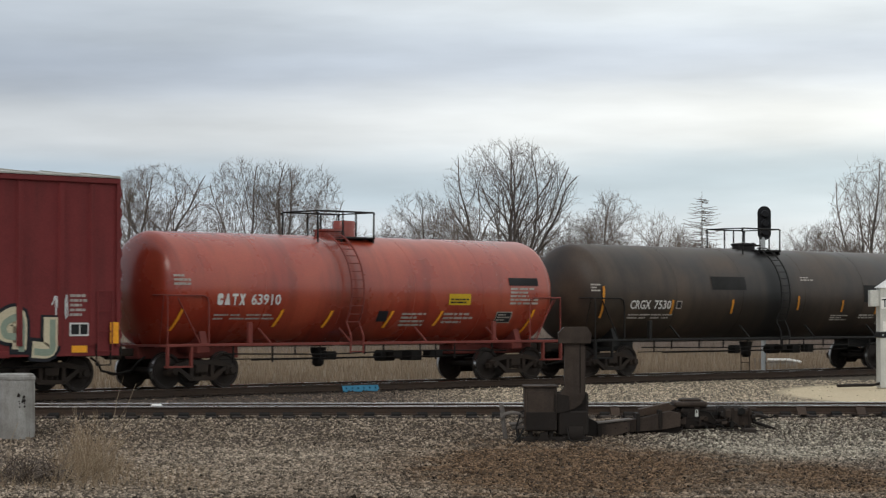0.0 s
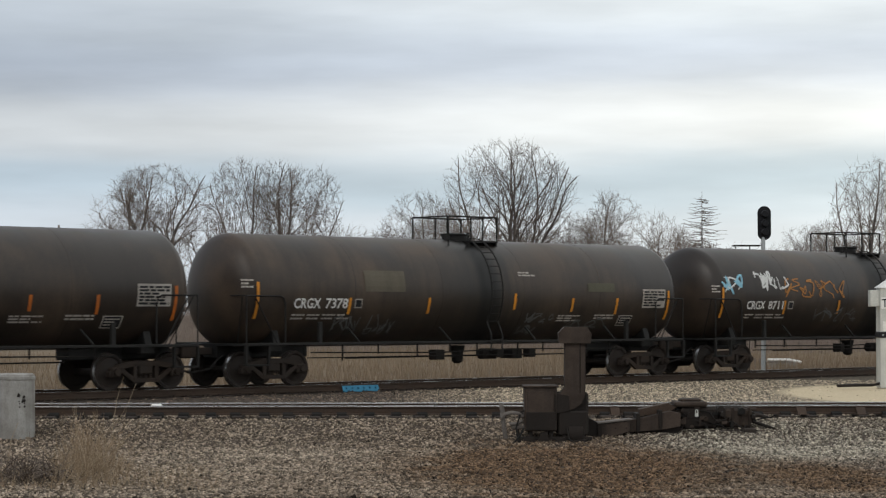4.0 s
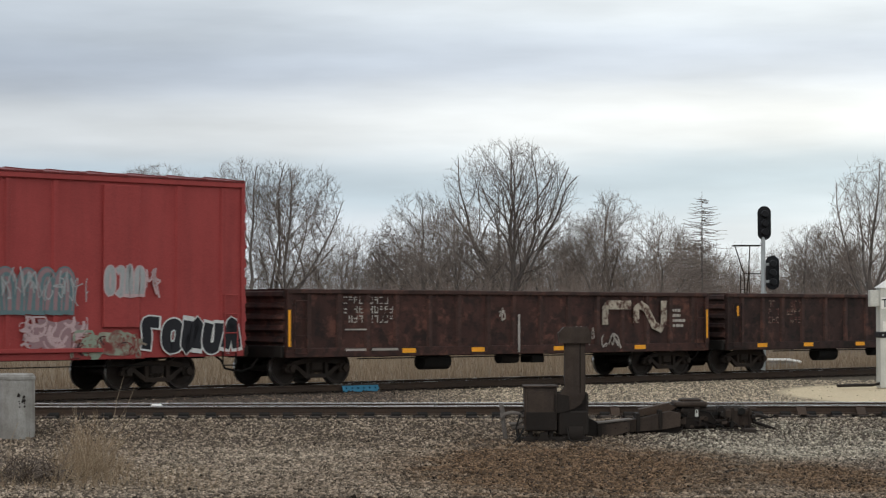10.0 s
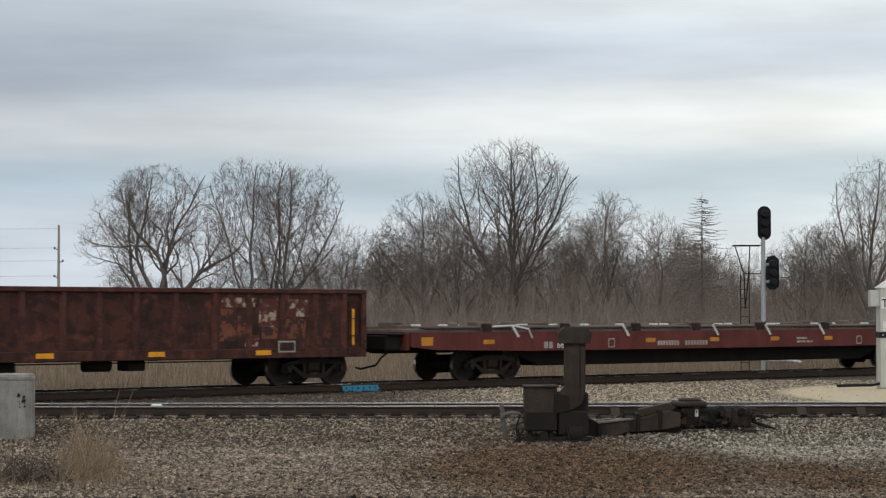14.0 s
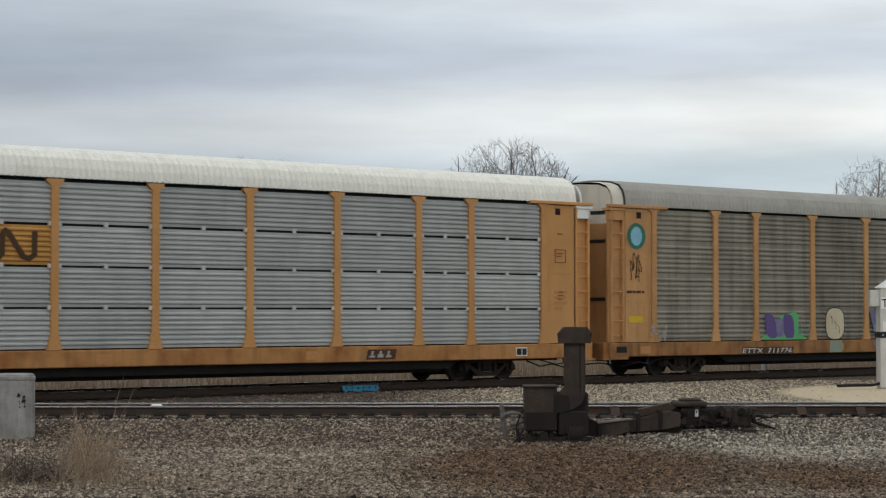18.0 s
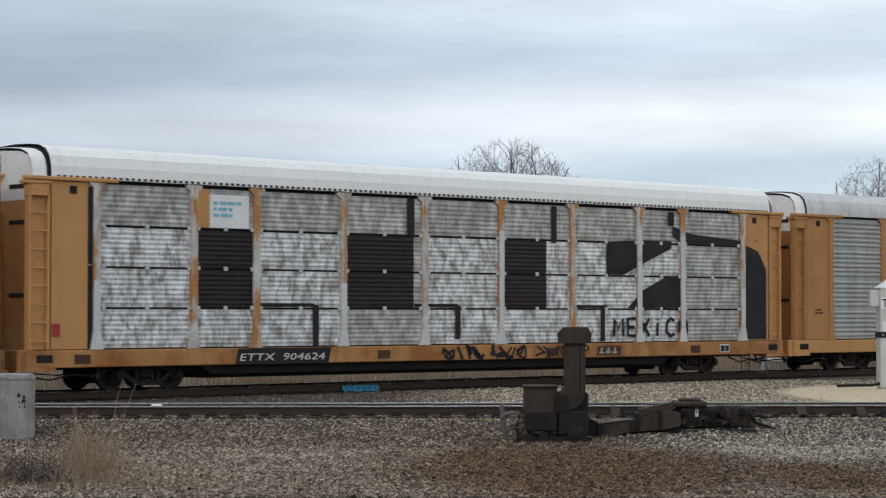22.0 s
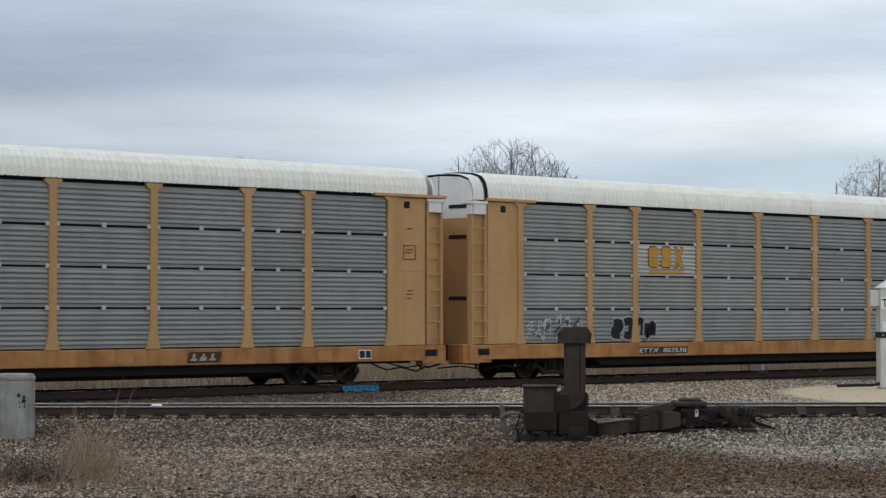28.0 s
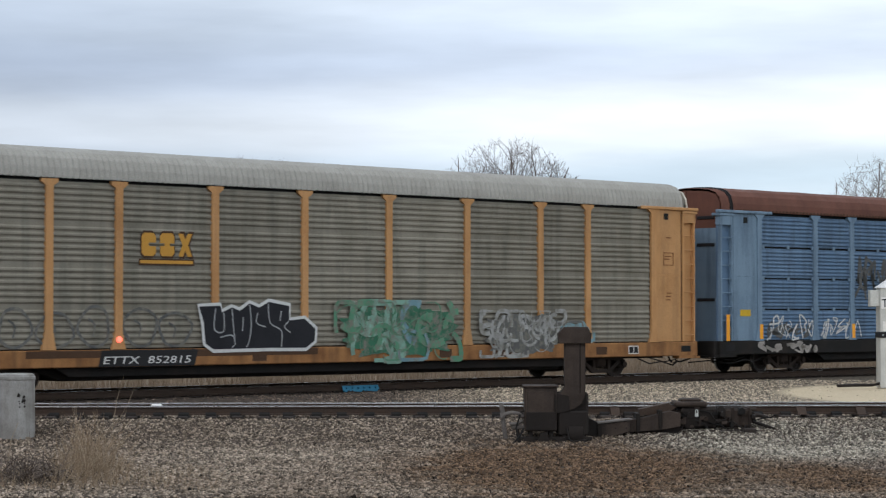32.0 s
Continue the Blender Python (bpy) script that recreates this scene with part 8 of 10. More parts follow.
def round_mark(parent, box, fill, line, wrap, label, spikes=0.0):
    """A plain rounded sprayed shape with a dark rim and a few loose lines."""
    x0, z0, x1, z1 = box
    cx, cz, a, b = (x0 + x1) / 2, (z0 + z1) / 2, (x1 - x0) / 2, (z1 - z0) / 2
    pts = []
    for k in range(30):
        q = 2 * math.pi * k / 30
        m = 1 - spikes * (0.5 + 0.5 * math.sin(7 * q))
        pts.append((cx + a * m * math.copysign(abs(math.cos(q)) ** 0.7, math.cos(q)), cz + b * m * math.copysign(abs(math.sin(q)) ** 0.7, math.sin(q))))
    rim = Build()
    ribbon(rim, wrap, pts, 0.07, 0.004, True)
    g = part("graffiti", rim, line, parent, label)
    part("fill", Build().add([wrap(x, z, 0.0052) for x, z in pts], [tuple(range(30))]), fill, g)
    marks = Build()
    for u, v in ((-0.5, 0.5), (-0.1, 0.2), (0.3, -0.1)):
        ribbon(marks, wrap, bend([(cx + a * u, cz + b * v), (cx + a * (u + 0.2), cz + b * (v - 0.25)), (cx + a * (u + 0.15), cz + b * (v - 0.55))]), 0.028, 0.008)
    part("inner_line", marks, line, g, kind="stuff")


# first carrier, clean grey panels
c, w = rack_car(248.4, "yellow car carrier with grey corrugated panels and white roof", M["rack_yellow"], M["pan_grey"], M["roof_white"], True, True, M["white"])
pn = part("logo_panel", corrugated(2.6, 2.94, 3.85, 1, 7, M["pan_yellow"]), None, c, "yellow panel", loc=(-5.65, -1.437, 0))
block_mark(c, (-6.55, 3.0, -4.7, 3.78), M["brown_ink"], flat_wrap(-1.474), "worm", 0.15, "dark company mark on yellow")
number_field(c, (-7.95, 0.66, -6.67, 0.83), "704226", False)
sill_marks(c, M["rack_red"])
patch(c, (-12.9, 1.55, -12.4, 1.78), M["sticker"], flat_wrap(-1.476), "sticker", "yellow sticker")
bars(c, (12.2, 1.9, 12.7, 2.5), 4, M["rack_red"], flat_wrap(-1.476), 100)

# second carrier, grimy panels
c, w = rack_car(276.57, "grimy car carrier with dark grey panels and graffiti", M["rack_tan"], M["pan_dirty"], M["roof_grey"], True, False, M["cream"], M["rack_sill_grimy"])
disc = Build()
ring = [(-12.54 + 0.40 * math.cos(a), 4.08 + 0.385 * math.sin(a)) for a in [2 * math.pi * k / 24 for k in range(24)]]
disc.add([(x, -1.478, z) for x, z in ring], [tuple(range(24))])
lg = part("emblem", disc, surface("emblem_green", (0.045, 0.16, 0.11), 0.6), c, "round green and blue emblem")
disc = Build().add([(-12.54 + 0.62 * (x + 12.54), -1.482, 4.08 + 0.72 * (z - 4.08)) for x, z in ring], [tuple(range(24))])
part("emblem_field", disc, M["g_cyan"], lg)
scrawl(c, (-12.9, 2.75, -12.3, 3.6), M["brown_ink"], flat_wrap(-1.478), 110, 4, 0.03)
bars(c, (-12.95, 2.42, -12.2, 2.5), 1, M["brown_ink"], flat_wrap(-1.478), 111, gap=0.1)
patch(c, (-12.86, 1.57, -12.25, 1.76), M["sticker"], flat_wrap(-1.478), "sticker", "yellow sticker")
number_field(c, (-7.75, 0.6, -5.35, 0.78), "ETTX 711776")
sill_marks(c, M["rack_red"])
gw = flat_wrap(-1.486)
edge = Build().add([gw(x, z) for x, z in ((-6.95, 1.02), (-6.55, 1.2), (-6.62, 1.5), (-5.6, 1.35), (-5.9, 1.72), (-5.2, 1.9), (-4.95, 1.78), (-5.0, 1.3), (-4.55, 1.02))], [tuple(range(9))])
ed = part("graffiti", edge, M["g_green"], c, "purple sprayed shapes on a green ground")
for x0, z0, x1, z1, lean, m in ((-6.62, 1.06, -6.1, 1.82, -0.12, "g_purple"), (-6.12, 1.1, -5.72, 1.68, 0.0, "w_violet"), (-5.74, 1.06, -5.2, 1.8, -0.06, "g_purple")):
    ring = [((x0 + x1) / 2 + lean * math.sin(a) + (x1 - x0) / 2 * math.copysign(abs(math.cos(a)) ** 0.6, math.cos(a)), (z0 + z1) / 2 + (z1 - z0) / 2 * math.copysign(abs(math.sin(a)) ** 0.6, math.sin(a))) for a in [2 * math.pi * k / 24 for k in range(24)]]
    part("swollen_shape", Build().add([gw(x, z, 0.004) for x, z in ring], [tuple(range(24))]), M[m], ed)
scrawl(c, (-5.1, 1.1, -4.4, 1.6), M["g_mint"], gw, 312, 3, 0.02, "thin pale green scrawl")
round_mark(c, (-3.55, 1.02, -2.6, 2.0), M["g_cream"], M["g_ink"], w, "pale rounded sprayed shape with black lines")
patch(c, (-3.4, 0.6, -2.75, 0.97), M["g_sage"], flat_wrap(-1.508), "paint_patch", "grey-green sprayed block on the sill")
wild(c, (-1.15, 1.0, 2.1, 1.98), [M["w_violet"], M["w_cyan"], M["w_violet"]], flat_wrap(-1.505), 114, 18, "jagged blue and violet sprayed letters", 0.16, M["g_purple"])
burner(c, (-1.0, 1.0, 2.0, 1.85), [M["w_violet"], M["w_cyan"], M["w_grey"]], w, 113, 22, "violet sprayed cloud behind the letters", M["g_purple"], 0.2)
wild(c, (-1.2, 0.6, 2.1, 0.98), [M["g_violet"], M["g_cyan"], M["g_violet"]], flat_wrap(-1.508), 115, 9, "blue sprayed paint on the sill", 0.2)
patch(c, (2.38, 1.42, 2.95, 1.80), M["white"], w, "paint_patch", "white paint patch", 0.02, 1, 0.004)
round_mark(c, (3.25, 1.02, 4.1, 1.95), M["g_cream"], M["g_ink"], w, "pale rounded sprayed shape under a black patch")
patch(c, (3.3, 1.68, 4.05, 1.98), M["g_ink"], w, "paint_patch", "black sprayed patch", 0.05, 1, 0.012)
scrawl(c, (3.3, 0.6, 4.2, 0.95), M["g_ink"], flat_wrap(-1.508), 120, 4, 0.08, "black overspray on the sill")
round_mark(c, (10.35, 1.0, 11.7, 1.85), M["g_white"], M["g_purple"], flat_wrap(-1.512), "white spiky sprayed shape with violet lines", 0.2)
scrawl(c, (9.7, 1.15, 10.4, 1.5), M["g_silver"], w, 117, 3, 0.035)
scrawl(c, (4.6, 1.1, 9.8, 1.5), M["g_grey"], w, 118, 6, 0.04)
scrawl(c, (-12.0, 1.0, -11.2, 1.5), M["letter_dim"], flat_wrap(-1.515), 119, 4, 0.035)

# third carrier, whitewashed with black blocks
c, w = rack_car(304.6, "car carrier whitewashed with large black blocks", M["rack_yellow"], M["pan_white"], M["roof_bright"], False, True, M["white"], M["rack_sill"], slots=True, crest=0.06, posts=M["post_wash"])
kw = flat_wrap(-1.472)
for x0, x1 in ((-8.82, -7.14), (-4.1, -1.78), (1.57, 3.23)):
    for z0, z1 in ((1.98, 2.89), (2.94, 3.85)):
        part("paint_block", corrugated(x1 - x0, z0, z1, 1, 7, M["block_paint"], 0.018), None, c, "panel painted black", loc=((x0 + x1) / 2, -1.434, 0))
for bx in ((-6.95, 2.0, -5.2, 2.09), (-5.25, 1.02, -5.05, 2.05), (-1.78, 2.0, -0.2, 2.09), (-0.3, 1.15, -0.1, 2.05), (4.42, 1.99, 5.7, 2.07), (5.42, 1.04, 5.6, 2.05),
           (-2.04, 3.89, -1.78, 4.86), (3.39, 3.81, 3.62, 4.84), (8.34, 4.42, 8.61, 4.83), (-7.09, 3.9, -6.95, 4.86)):
    patch(c, bx, M["ink"], kw, "paint_line", "black painted line")
shape = Build().add([kw(x, z) for x, z in ((5.67, 3.9), (5.67, 2.95), (6.4, 2.95), (7.4, 3.35), (8.5, 3.75), (8.5, 3.97), (7.2, 3.97))], [tuple(range(7))])
shape.add([kw(x, z) for x, z in ((6.56, 1.99), (9.1, 1.99), (9.1, 2.99), (8.2, 2.9), (7.2, 2.5))], [tuple(range(5))])
shape.add([kw(x, z) for x, z in ((8.54, 4.42), (9.4, 4.2), (11.75, 4.05), (11.75, 3.87), (9.0, 3.9), (8.54, 4.1))], [tuple(range(6))])
part("paint_block", shape, M["ink"], c, "black painted wedge shapes")
shape = Build().add([(x, -1.486, z) for x, z in ((11.9, 3.92), (12.5, 3.75), (12.9, 3.2), (12.9, 1.05), (11.9, 1.05))], [tuple(range(5))])
part("paint_block", shape, M["ink"], c, "black painted end shape")
patch(c, (-8.55, 3.92, -7.3, 4.73), M["white"], kw, "paint_patch", "white painted patch")
patch(c, (-12.03, 1.0, -11.89, 4.78), M["ink"], flat_wrap(-1.474), "paint_line", "black painted line")
patch(c, (-8.85, 3.92, -8.5, 4.85), M["rack_yellow"], kw, "bare_panel", "bare yellow strip")
bars(c, (-8.4, 4.15, -7.5, 4.6), 3, M["g_cyan"], flat_wrap(-1.477), 121)
WORD = [[(0, 0), (0.05, 1), (0.42, 0.42), (0.8, 1), (0.86, 0)], [(0.8, 1), (0.06, 0.97), (0.08, 0.05), (0.85, 0.03)], [(0.08, 0.52), (0.7, 0.5)], [(0, 0.02), (0.85, 0.98)], [(0.02, 0.98), (0.88, 0)],
        [(0.4, 0), (0.42, 0.74)], [(0.4, 0.9), (0.46, 1)], [(0.85, 0.86), (0.5, 1), (0.1, 0.75), (0.08, 0.25), (0.45, 0), (0.88, 0.12)], [(0.5, 1), (0.1, 0.75), (0.1, 0.25), (0.5, 0), (0.85, 0.25), (0.86, 0.75), (0.5, 1)]]
brush = Build()
for k, pts in zip((0, 1, 1, 2, 2, 3, 3, 4, 5), WORD):       # M, E, X, I, C, O
    ribbon(brush, kw, [(5.98 + 0.56 * k + 0.46 * u, 1.17 + 0.52 * v) for u, v in pts], 0.105, 0.002 + 0.001 * k)
part("lettering", brush, M["ink"], c, "black brush-painted word")
for x in POSTS[2:] + [-11.78, 11.78]:
    if x not in (-1.42, 4.24):
        patch(c, (x - 0.095, 1.44, x + 0.095, 2.6 + 1.5 * ((int(abs(x) * 10)) % 3) / 2), M["g_white"], flat_wrap(-1.513), "post_paint", "whitewash on the post")
    q = Build().add([(x - 0.18, -1.514, 1.0), (x + 0.18, -1.514, 1.0), (x + 0.095, -1.514, 1.42), (x - 0.095, -1.514, 1.42)], [(0, 1, 2, 3)])
    part("post_paint", q, M["g_white"], c)
number_field(c, (-7.6, 0.65, -4.9, 0.86), "ETTX 904624", True, True)
sill_marks(c, M["brown_ink"])
scrawl(c, (-0.9, 0.61, 2.4, 0.96), M["ink"], SW, 122, 8, 0.075, "black scrawled paint on the sill")
scrawl(c, (2.7, 0.61, 4.9, 0.96), M["ink"], SW, 123, 6, 0.06, "black scrawled paint on the sill")
patch(c, (-13.0, 1.3, -12.8, 1.6), M["g_red"], flat_wrap(-1.505), "sticker", "red sticker")

# fourth carrier, silver panels
c, w = rack_car(332.57, "orange car carrier with streaky silver panels", M["rack_red"], M["pan_silver"], M["roof_galv"], True, False, M["white"], M["rack_yellow"])
patch(c, (-6.89, 3.2, -4.45, 3.62), M["pan_pale"], flat_wrap(-1.468), "mark_field", "pale smooth name band")
block_mark(c, (-6.8, 3.2, -4.55, 3.6), M["ink"], flat_wrap(-1.473), "bcrccncv", 0.1, "black company name in plain blocks")
number_field(c, (-6.9, 0.64, -4.6, 0.82), "ETTX 702404")
sill_marks(c, M["rack_red"])
bars(c, (-12.6, 1.8, -12.2, 2.0), 2, M["brown_ink"], flat_wrap(-1.478), 131)

# fifth and sixth carriers, blue-grey panels
for cen, num, mark, gold in ((360.8, "850365", "dark mark on a yellow panel", False), (389.14, "802530", "gold mark on a pale panel", True)):
    c, w = rack_car(cen, "yellow car carrier, blue-grey panels, " + mark, M["rack_pale"], M["pan_blue"], M["roof_white"], True, True, M["white"])
    part("logo_panel", corrugated(2.6, 2.94, 3.85, 1, 7, M["pan_pale"] if gold else M["pan_yellow"]), None, c, "pale panel" if gold else "yellow panel", loc=(-5.65, -1.437, 0))
    ink = M["letter_gold"] if gold else M["brown_ink"]
    if gold:
        block_mark(c, (-6.53, 3.17, -4.82, 3.81), M["brown_ink"], flat_wrap(-1.4735), "osx", 0.13, "dark edge of the mark")
    block_mark(c, (-6.5, 3.2, -4.85, 3.78), ink, flat_wrap(-1.4745), "osx", 0.13, "gold company mark" if gold else "dark company mark")
    patch(c, (-6.45, 3.02, -4.9, 3.1), ink, flat_wrap(-1.474), "mark_underline")
    number_field(c, (-6.9, 0.67, -4.85, 0.84) if gold else (-7.6, 0.62, -5.4, 0.8), "ETTX " + num)
    sill_marks(c, M["rack_red"])
    if gold:
        scrawl(c, (-11.6, 1.03, -9.1, 1.85), M["g_white"], w, 140, 7, 0.03, "thin white outlined tag")
        scrawl(c, (-11.4, 1.15, -9.3, 1.75), M["g_grey"], w, 143, 5, 0.045, "grey scrawl inside the tag")
        bubble(c, (-8.1, 1.03, -6.2, 1.78), M["g_ink"], M["g_silver"], w, 141, 4, "black letters edged in silver", None, 0.05)
        patch(c, (-7.15, 1.25, -7.0, 1.45), M["g_red"], w, "paint_patch", "red paint dot", 0, 1, 0.03)
    else:
        scrawl(c, (-12.7, 1.3, -12.2, 1.7), M["letter_dim"], flat_wrap(-1.478), 142, 3, 0.04)

# seventh carrier, olive grime
c, w = rack_car(417.64, "grimy car carrier with olive-grey panels and bold graffiti", M["rack_tan"], M["pan_olive"], M["roof_grey"], True, False, M["cream"], M["rack_sill_grimy"])
block_mark(c, (-6.49, 3.15, -4.79, 3.80), M["brown_ink"], flat_wrap(-1.469), "osx", 0.14, "dark edge of the mark")
block_mark(c, (-6.45, 3.2, -4.85, 3.75), M["letter_gold"], flat_wrap(-1.471), "osx", 0.14, "gold company mark")
patch(c, (-6.49, 2.98, -4.86, 3.13), M["brown_ink"], flat_wrap(-1.469), "mark_underline")
patch(c, (-6.45, 3.02, -4.9, 3.1), M["letter_gold"], flat_wrap(-1.47), "mark_underline")
patch(c, (-12.88, 2.96, -12.15, 3.5), M["sticker"], flat_wrap(-1.478), "emblem", "yellow emblem panel")
bars(c, (-12.8, 3.0, -12.2, 3.45), 4, M["rack_red"], flat_wrap(-1.483), 150)
patch(c, (-12.85, 1.45, -12.3, 1.62), M["sticker"], flat_wrap(-1.478), "sticker", "yellow sticker")
scrawl(c, (-12.9, 1.6, -12.2, 2.1), M["g_grey"], flat_wrap(-1.478), 151, 5, 0.03)
number_field(c, (-7.5, 0.63, -5.0, 0.84), "ETTX 852815", True, True)
sill_marks(c, M["brown_ink"])
patch(c, (-9.6, 0.8, -1.0, 0.97), M["brown_ink"], flat_wrap(-1.5025), "grime_band", "dark grime band along the sill")
faint = Build()
for x0, x1, top in ((-10.3, -9.45, 1.95), (-9.3, -8.3, 1.85), (-8.15, -7.3, 2.0), (-6.9, -5.95, 1.95), (-5.9, -4.95, 1.85)):
    xm, zm, hx, hz = (x0 + x1) / 2, (1.05 + top) / 2, (x1 - x0) / 2, (top - 1.05) / 2
    ribbon(faint, w, [(xm + hx * math.cos(a) * (1 + 0.12 * math.sin(3 * a + x0)), zm + hz * math.sin(a)) for a in [2 * math.pi * k / 18 for k in range(18)]], 0.07, 0.004, True)
    ribbon(faint, w, bend([(xm - hx * 0.4, zm + hz * 0.4), (xm, zm + hz * 0.1), (xm - hx * 0.1, zm - hz * 0.5)]), 0.05, 0.005)
part("graffiti", faint, M["w_grey"], c, "faint dark sprayed outlines", kind="stuff")
# a fat black throw-up: one swollen body with a white rim and thin white lines between its letters
body = [(-4.75, 2.0), (-4.1, 2.02), (-4.05, 1.86), (-3.75, 1.98), (-3.5, 1.9), (-3.2, 2.08), (-2.9, 1.98), (-2.6, 2.12), (-1.95, 2.02), (-1.95, 1.66), (-1.45, 1.7), (-1.1, 1.45),
        (-1.12, 1.15), (-1.4, 0.97), (-2.6, 0.98), (-4.3, 0.96), (-4.55, 1.1), (-4.6, 1.6)]
bw = flat_wrap(-1.512)
rim = Build()
ribbon(rim, bw, body, 0.17, 0.0, True)
gr = part("graffiti", rim, M["g_white"], c, "black sprayed word in a white rim", kind="stuff")
part("fill", Build().add([bw(x, z, 0.003) for x, z in body], [tuple(range(len(body)))]), M["g_ink"], gr)
thin = Build()
for pts in ([(-4.25, 1.95), (-4.28, 1.45), (-4.0, 1.4), (-4.0, 1.85)], [(-4.1, 1.25), (-3.75, 1.3), (-3.65, 1.1), (-3.75, 1.0)], [(-3.75, 1.95), (-3.7, 1.5), (-3.66, 1.2)], [(-3.4, 1.75), (-3.42, 1.4)],
            [(-3.2, 2.05), (-3.15, 1.6), (-3.2, 1.2), (-3.3, 1.0)], [(-2.95, 1.85), (-2.98, 1.6), (-2.7, 1.5)], [(-2.62, 2.08), (-2.55, 1.6), (-2.2, 1.4), (-2.2, 1.0)], [(-2.2, 1.9), (-2.25, 1.65)], [(-1.95, 1.65), (-2.1, 1.5), (-1.9, 1.35)]):
    ribbon(thin, bw, bend(pts), 0.03, 0.006)
part("inner_line", thin, M["g_silver"], gr, kind="stuff")
burner(c, (-0.45, 0.62, 4.0, 2.12), [M["w_forest"], M["w_fern"], M["w_mint"], M["w_cyan"], M["w_fern"]], flat_wrap(-1.512), 154, 46, "mint and green sprayed letters", M["w_fern"], 0.42)
burner(c, (4.7, 0.66, 8.1, 1.9), [M["w_grey"], M["w_silver"], M["w_silver"]], flat_wrap(-1.512), 155, 44, "silver and grey sprayed letters", M["w_silver"], 0.26)
burner(c, (7.7, 1.05, 9.2, 1.6), [M["w_cyan"], M["w_grey"], M["w_cyan"]], flat_wrap(-1.506), 157, 9, "pale blue sprayed shapes", M["w_silver"], 0.24)
glow, nt, bs, N_, L_ = nodes_of("red_marker_lamp")
bs.inputs["Base Color"].default_value = (0.8, 0.1, 0.06, 1)
bs.inputs["Emission Color"].default_value = (1.0, 0.16, 0.1, 1)
bs.inputs["Emission Strength"].default_value = 1.6
part("marker_lamp", Build().lathe([(-1.56, 0.02), (-1.55, 0.06), (-1.51, 0.075)], 16, "y", (-7.06, 0, 1.22)), glow, c, "small glowing red marker", True)

# last carrier, blue
c, w = rack_car(446.1, "blue car carrier with a rust-brown roof and graffiti", M["rack_pale_blue"], M["rack_blue"], M["roof_brown"], False, True, M["roof_brown"], M["under"], M["rack_blue"], slots=True)
scrawl(c, (-11.6, 1.0, -9.1, 1.8), M["g_white"], w, 160, 7, 0.045, "white outlined sprayed tag")
scrawl(c, (-11.5, 1.05, -9.2, 1.6), M["g_grey"], w, 164, 6, 0.07, "grey shading in the tag")
scrawl(c, (-8.8, 1.0, -6.5, 1.7), M["g_white"], w, 161, 5, 0.04)
scrawl(c, (-6.9, 2.2, -4.6, 3.7), M["g_grey"], w, 162, 8, 0.09, "dark and rust sprayed letters")
for x, z0, z1 in ((-13.4, 1.0, 1.8), (-11.8, 1.05, 1.5), (-7.1, 1.05, 1.5), (-1.4, 1.05, 1.5)):
    patch(c, (x, z0, x + 0.16, z1), M["amber"], flat_wrap(-1.515), "reflector_stripe", "orange reflective stripe")
patch(c, (-12.7, 1.75, -12.2, 1.95), M["sticker"], flat_wrap(-1.478), "sticker", "yellow sticker")
scrawl(c, (-11.9, 0.62, -8.9, 0.95), M["letter_dim"], SW, 163, 7, 0.08)


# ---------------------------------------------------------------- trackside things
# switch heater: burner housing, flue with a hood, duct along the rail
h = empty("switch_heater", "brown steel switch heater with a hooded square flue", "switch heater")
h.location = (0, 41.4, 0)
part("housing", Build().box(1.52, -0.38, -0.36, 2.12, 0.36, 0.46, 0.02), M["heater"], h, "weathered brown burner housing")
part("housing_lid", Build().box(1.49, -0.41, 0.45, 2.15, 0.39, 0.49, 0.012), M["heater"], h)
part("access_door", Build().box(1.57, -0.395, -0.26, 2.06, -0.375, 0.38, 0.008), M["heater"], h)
# dark panel over the lower housing: soot, and its under-lit shade as colour
part("soot_panel", Build().box(1.545, -0.402, -0.34, 2.1, -0.38, 0.0, 0.01), M["heater_dark"], h, "lower panel darkened for soot and shade")
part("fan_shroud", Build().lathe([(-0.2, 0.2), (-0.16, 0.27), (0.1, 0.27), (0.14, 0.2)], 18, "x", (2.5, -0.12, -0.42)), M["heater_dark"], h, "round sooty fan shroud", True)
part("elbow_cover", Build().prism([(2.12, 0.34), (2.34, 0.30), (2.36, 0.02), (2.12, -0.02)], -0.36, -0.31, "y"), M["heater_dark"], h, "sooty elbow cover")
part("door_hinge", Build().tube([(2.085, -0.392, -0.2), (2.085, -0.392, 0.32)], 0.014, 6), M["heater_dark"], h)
# dark colour here stands for the shaded side next to the lit face
part("blower", Build().box(2.1, -0.2, -0.42, 2.72, 0.34, 0.36, 0.04), M["heater_dark"], h, "blower casing coloured dark as the housing's shaded side")
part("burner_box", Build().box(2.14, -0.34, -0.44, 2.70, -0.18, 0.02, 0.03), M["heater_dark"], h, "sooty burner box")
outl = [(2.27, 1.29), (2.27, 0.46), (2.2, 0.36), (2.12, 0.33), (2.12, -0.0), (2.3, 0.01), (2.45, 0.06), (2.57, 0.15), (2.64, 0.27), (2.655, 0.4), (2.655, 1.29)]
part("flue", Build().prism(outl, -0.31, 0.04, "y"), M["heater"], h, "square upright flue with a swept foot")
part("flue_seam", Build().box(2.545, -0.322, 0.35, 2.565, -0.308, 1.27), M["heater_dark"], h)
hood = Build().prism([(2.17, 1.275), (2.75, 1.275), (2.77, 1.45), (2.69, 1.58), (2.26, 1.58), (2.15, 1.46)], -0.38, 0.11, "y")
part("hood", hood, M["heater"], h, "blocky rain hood")
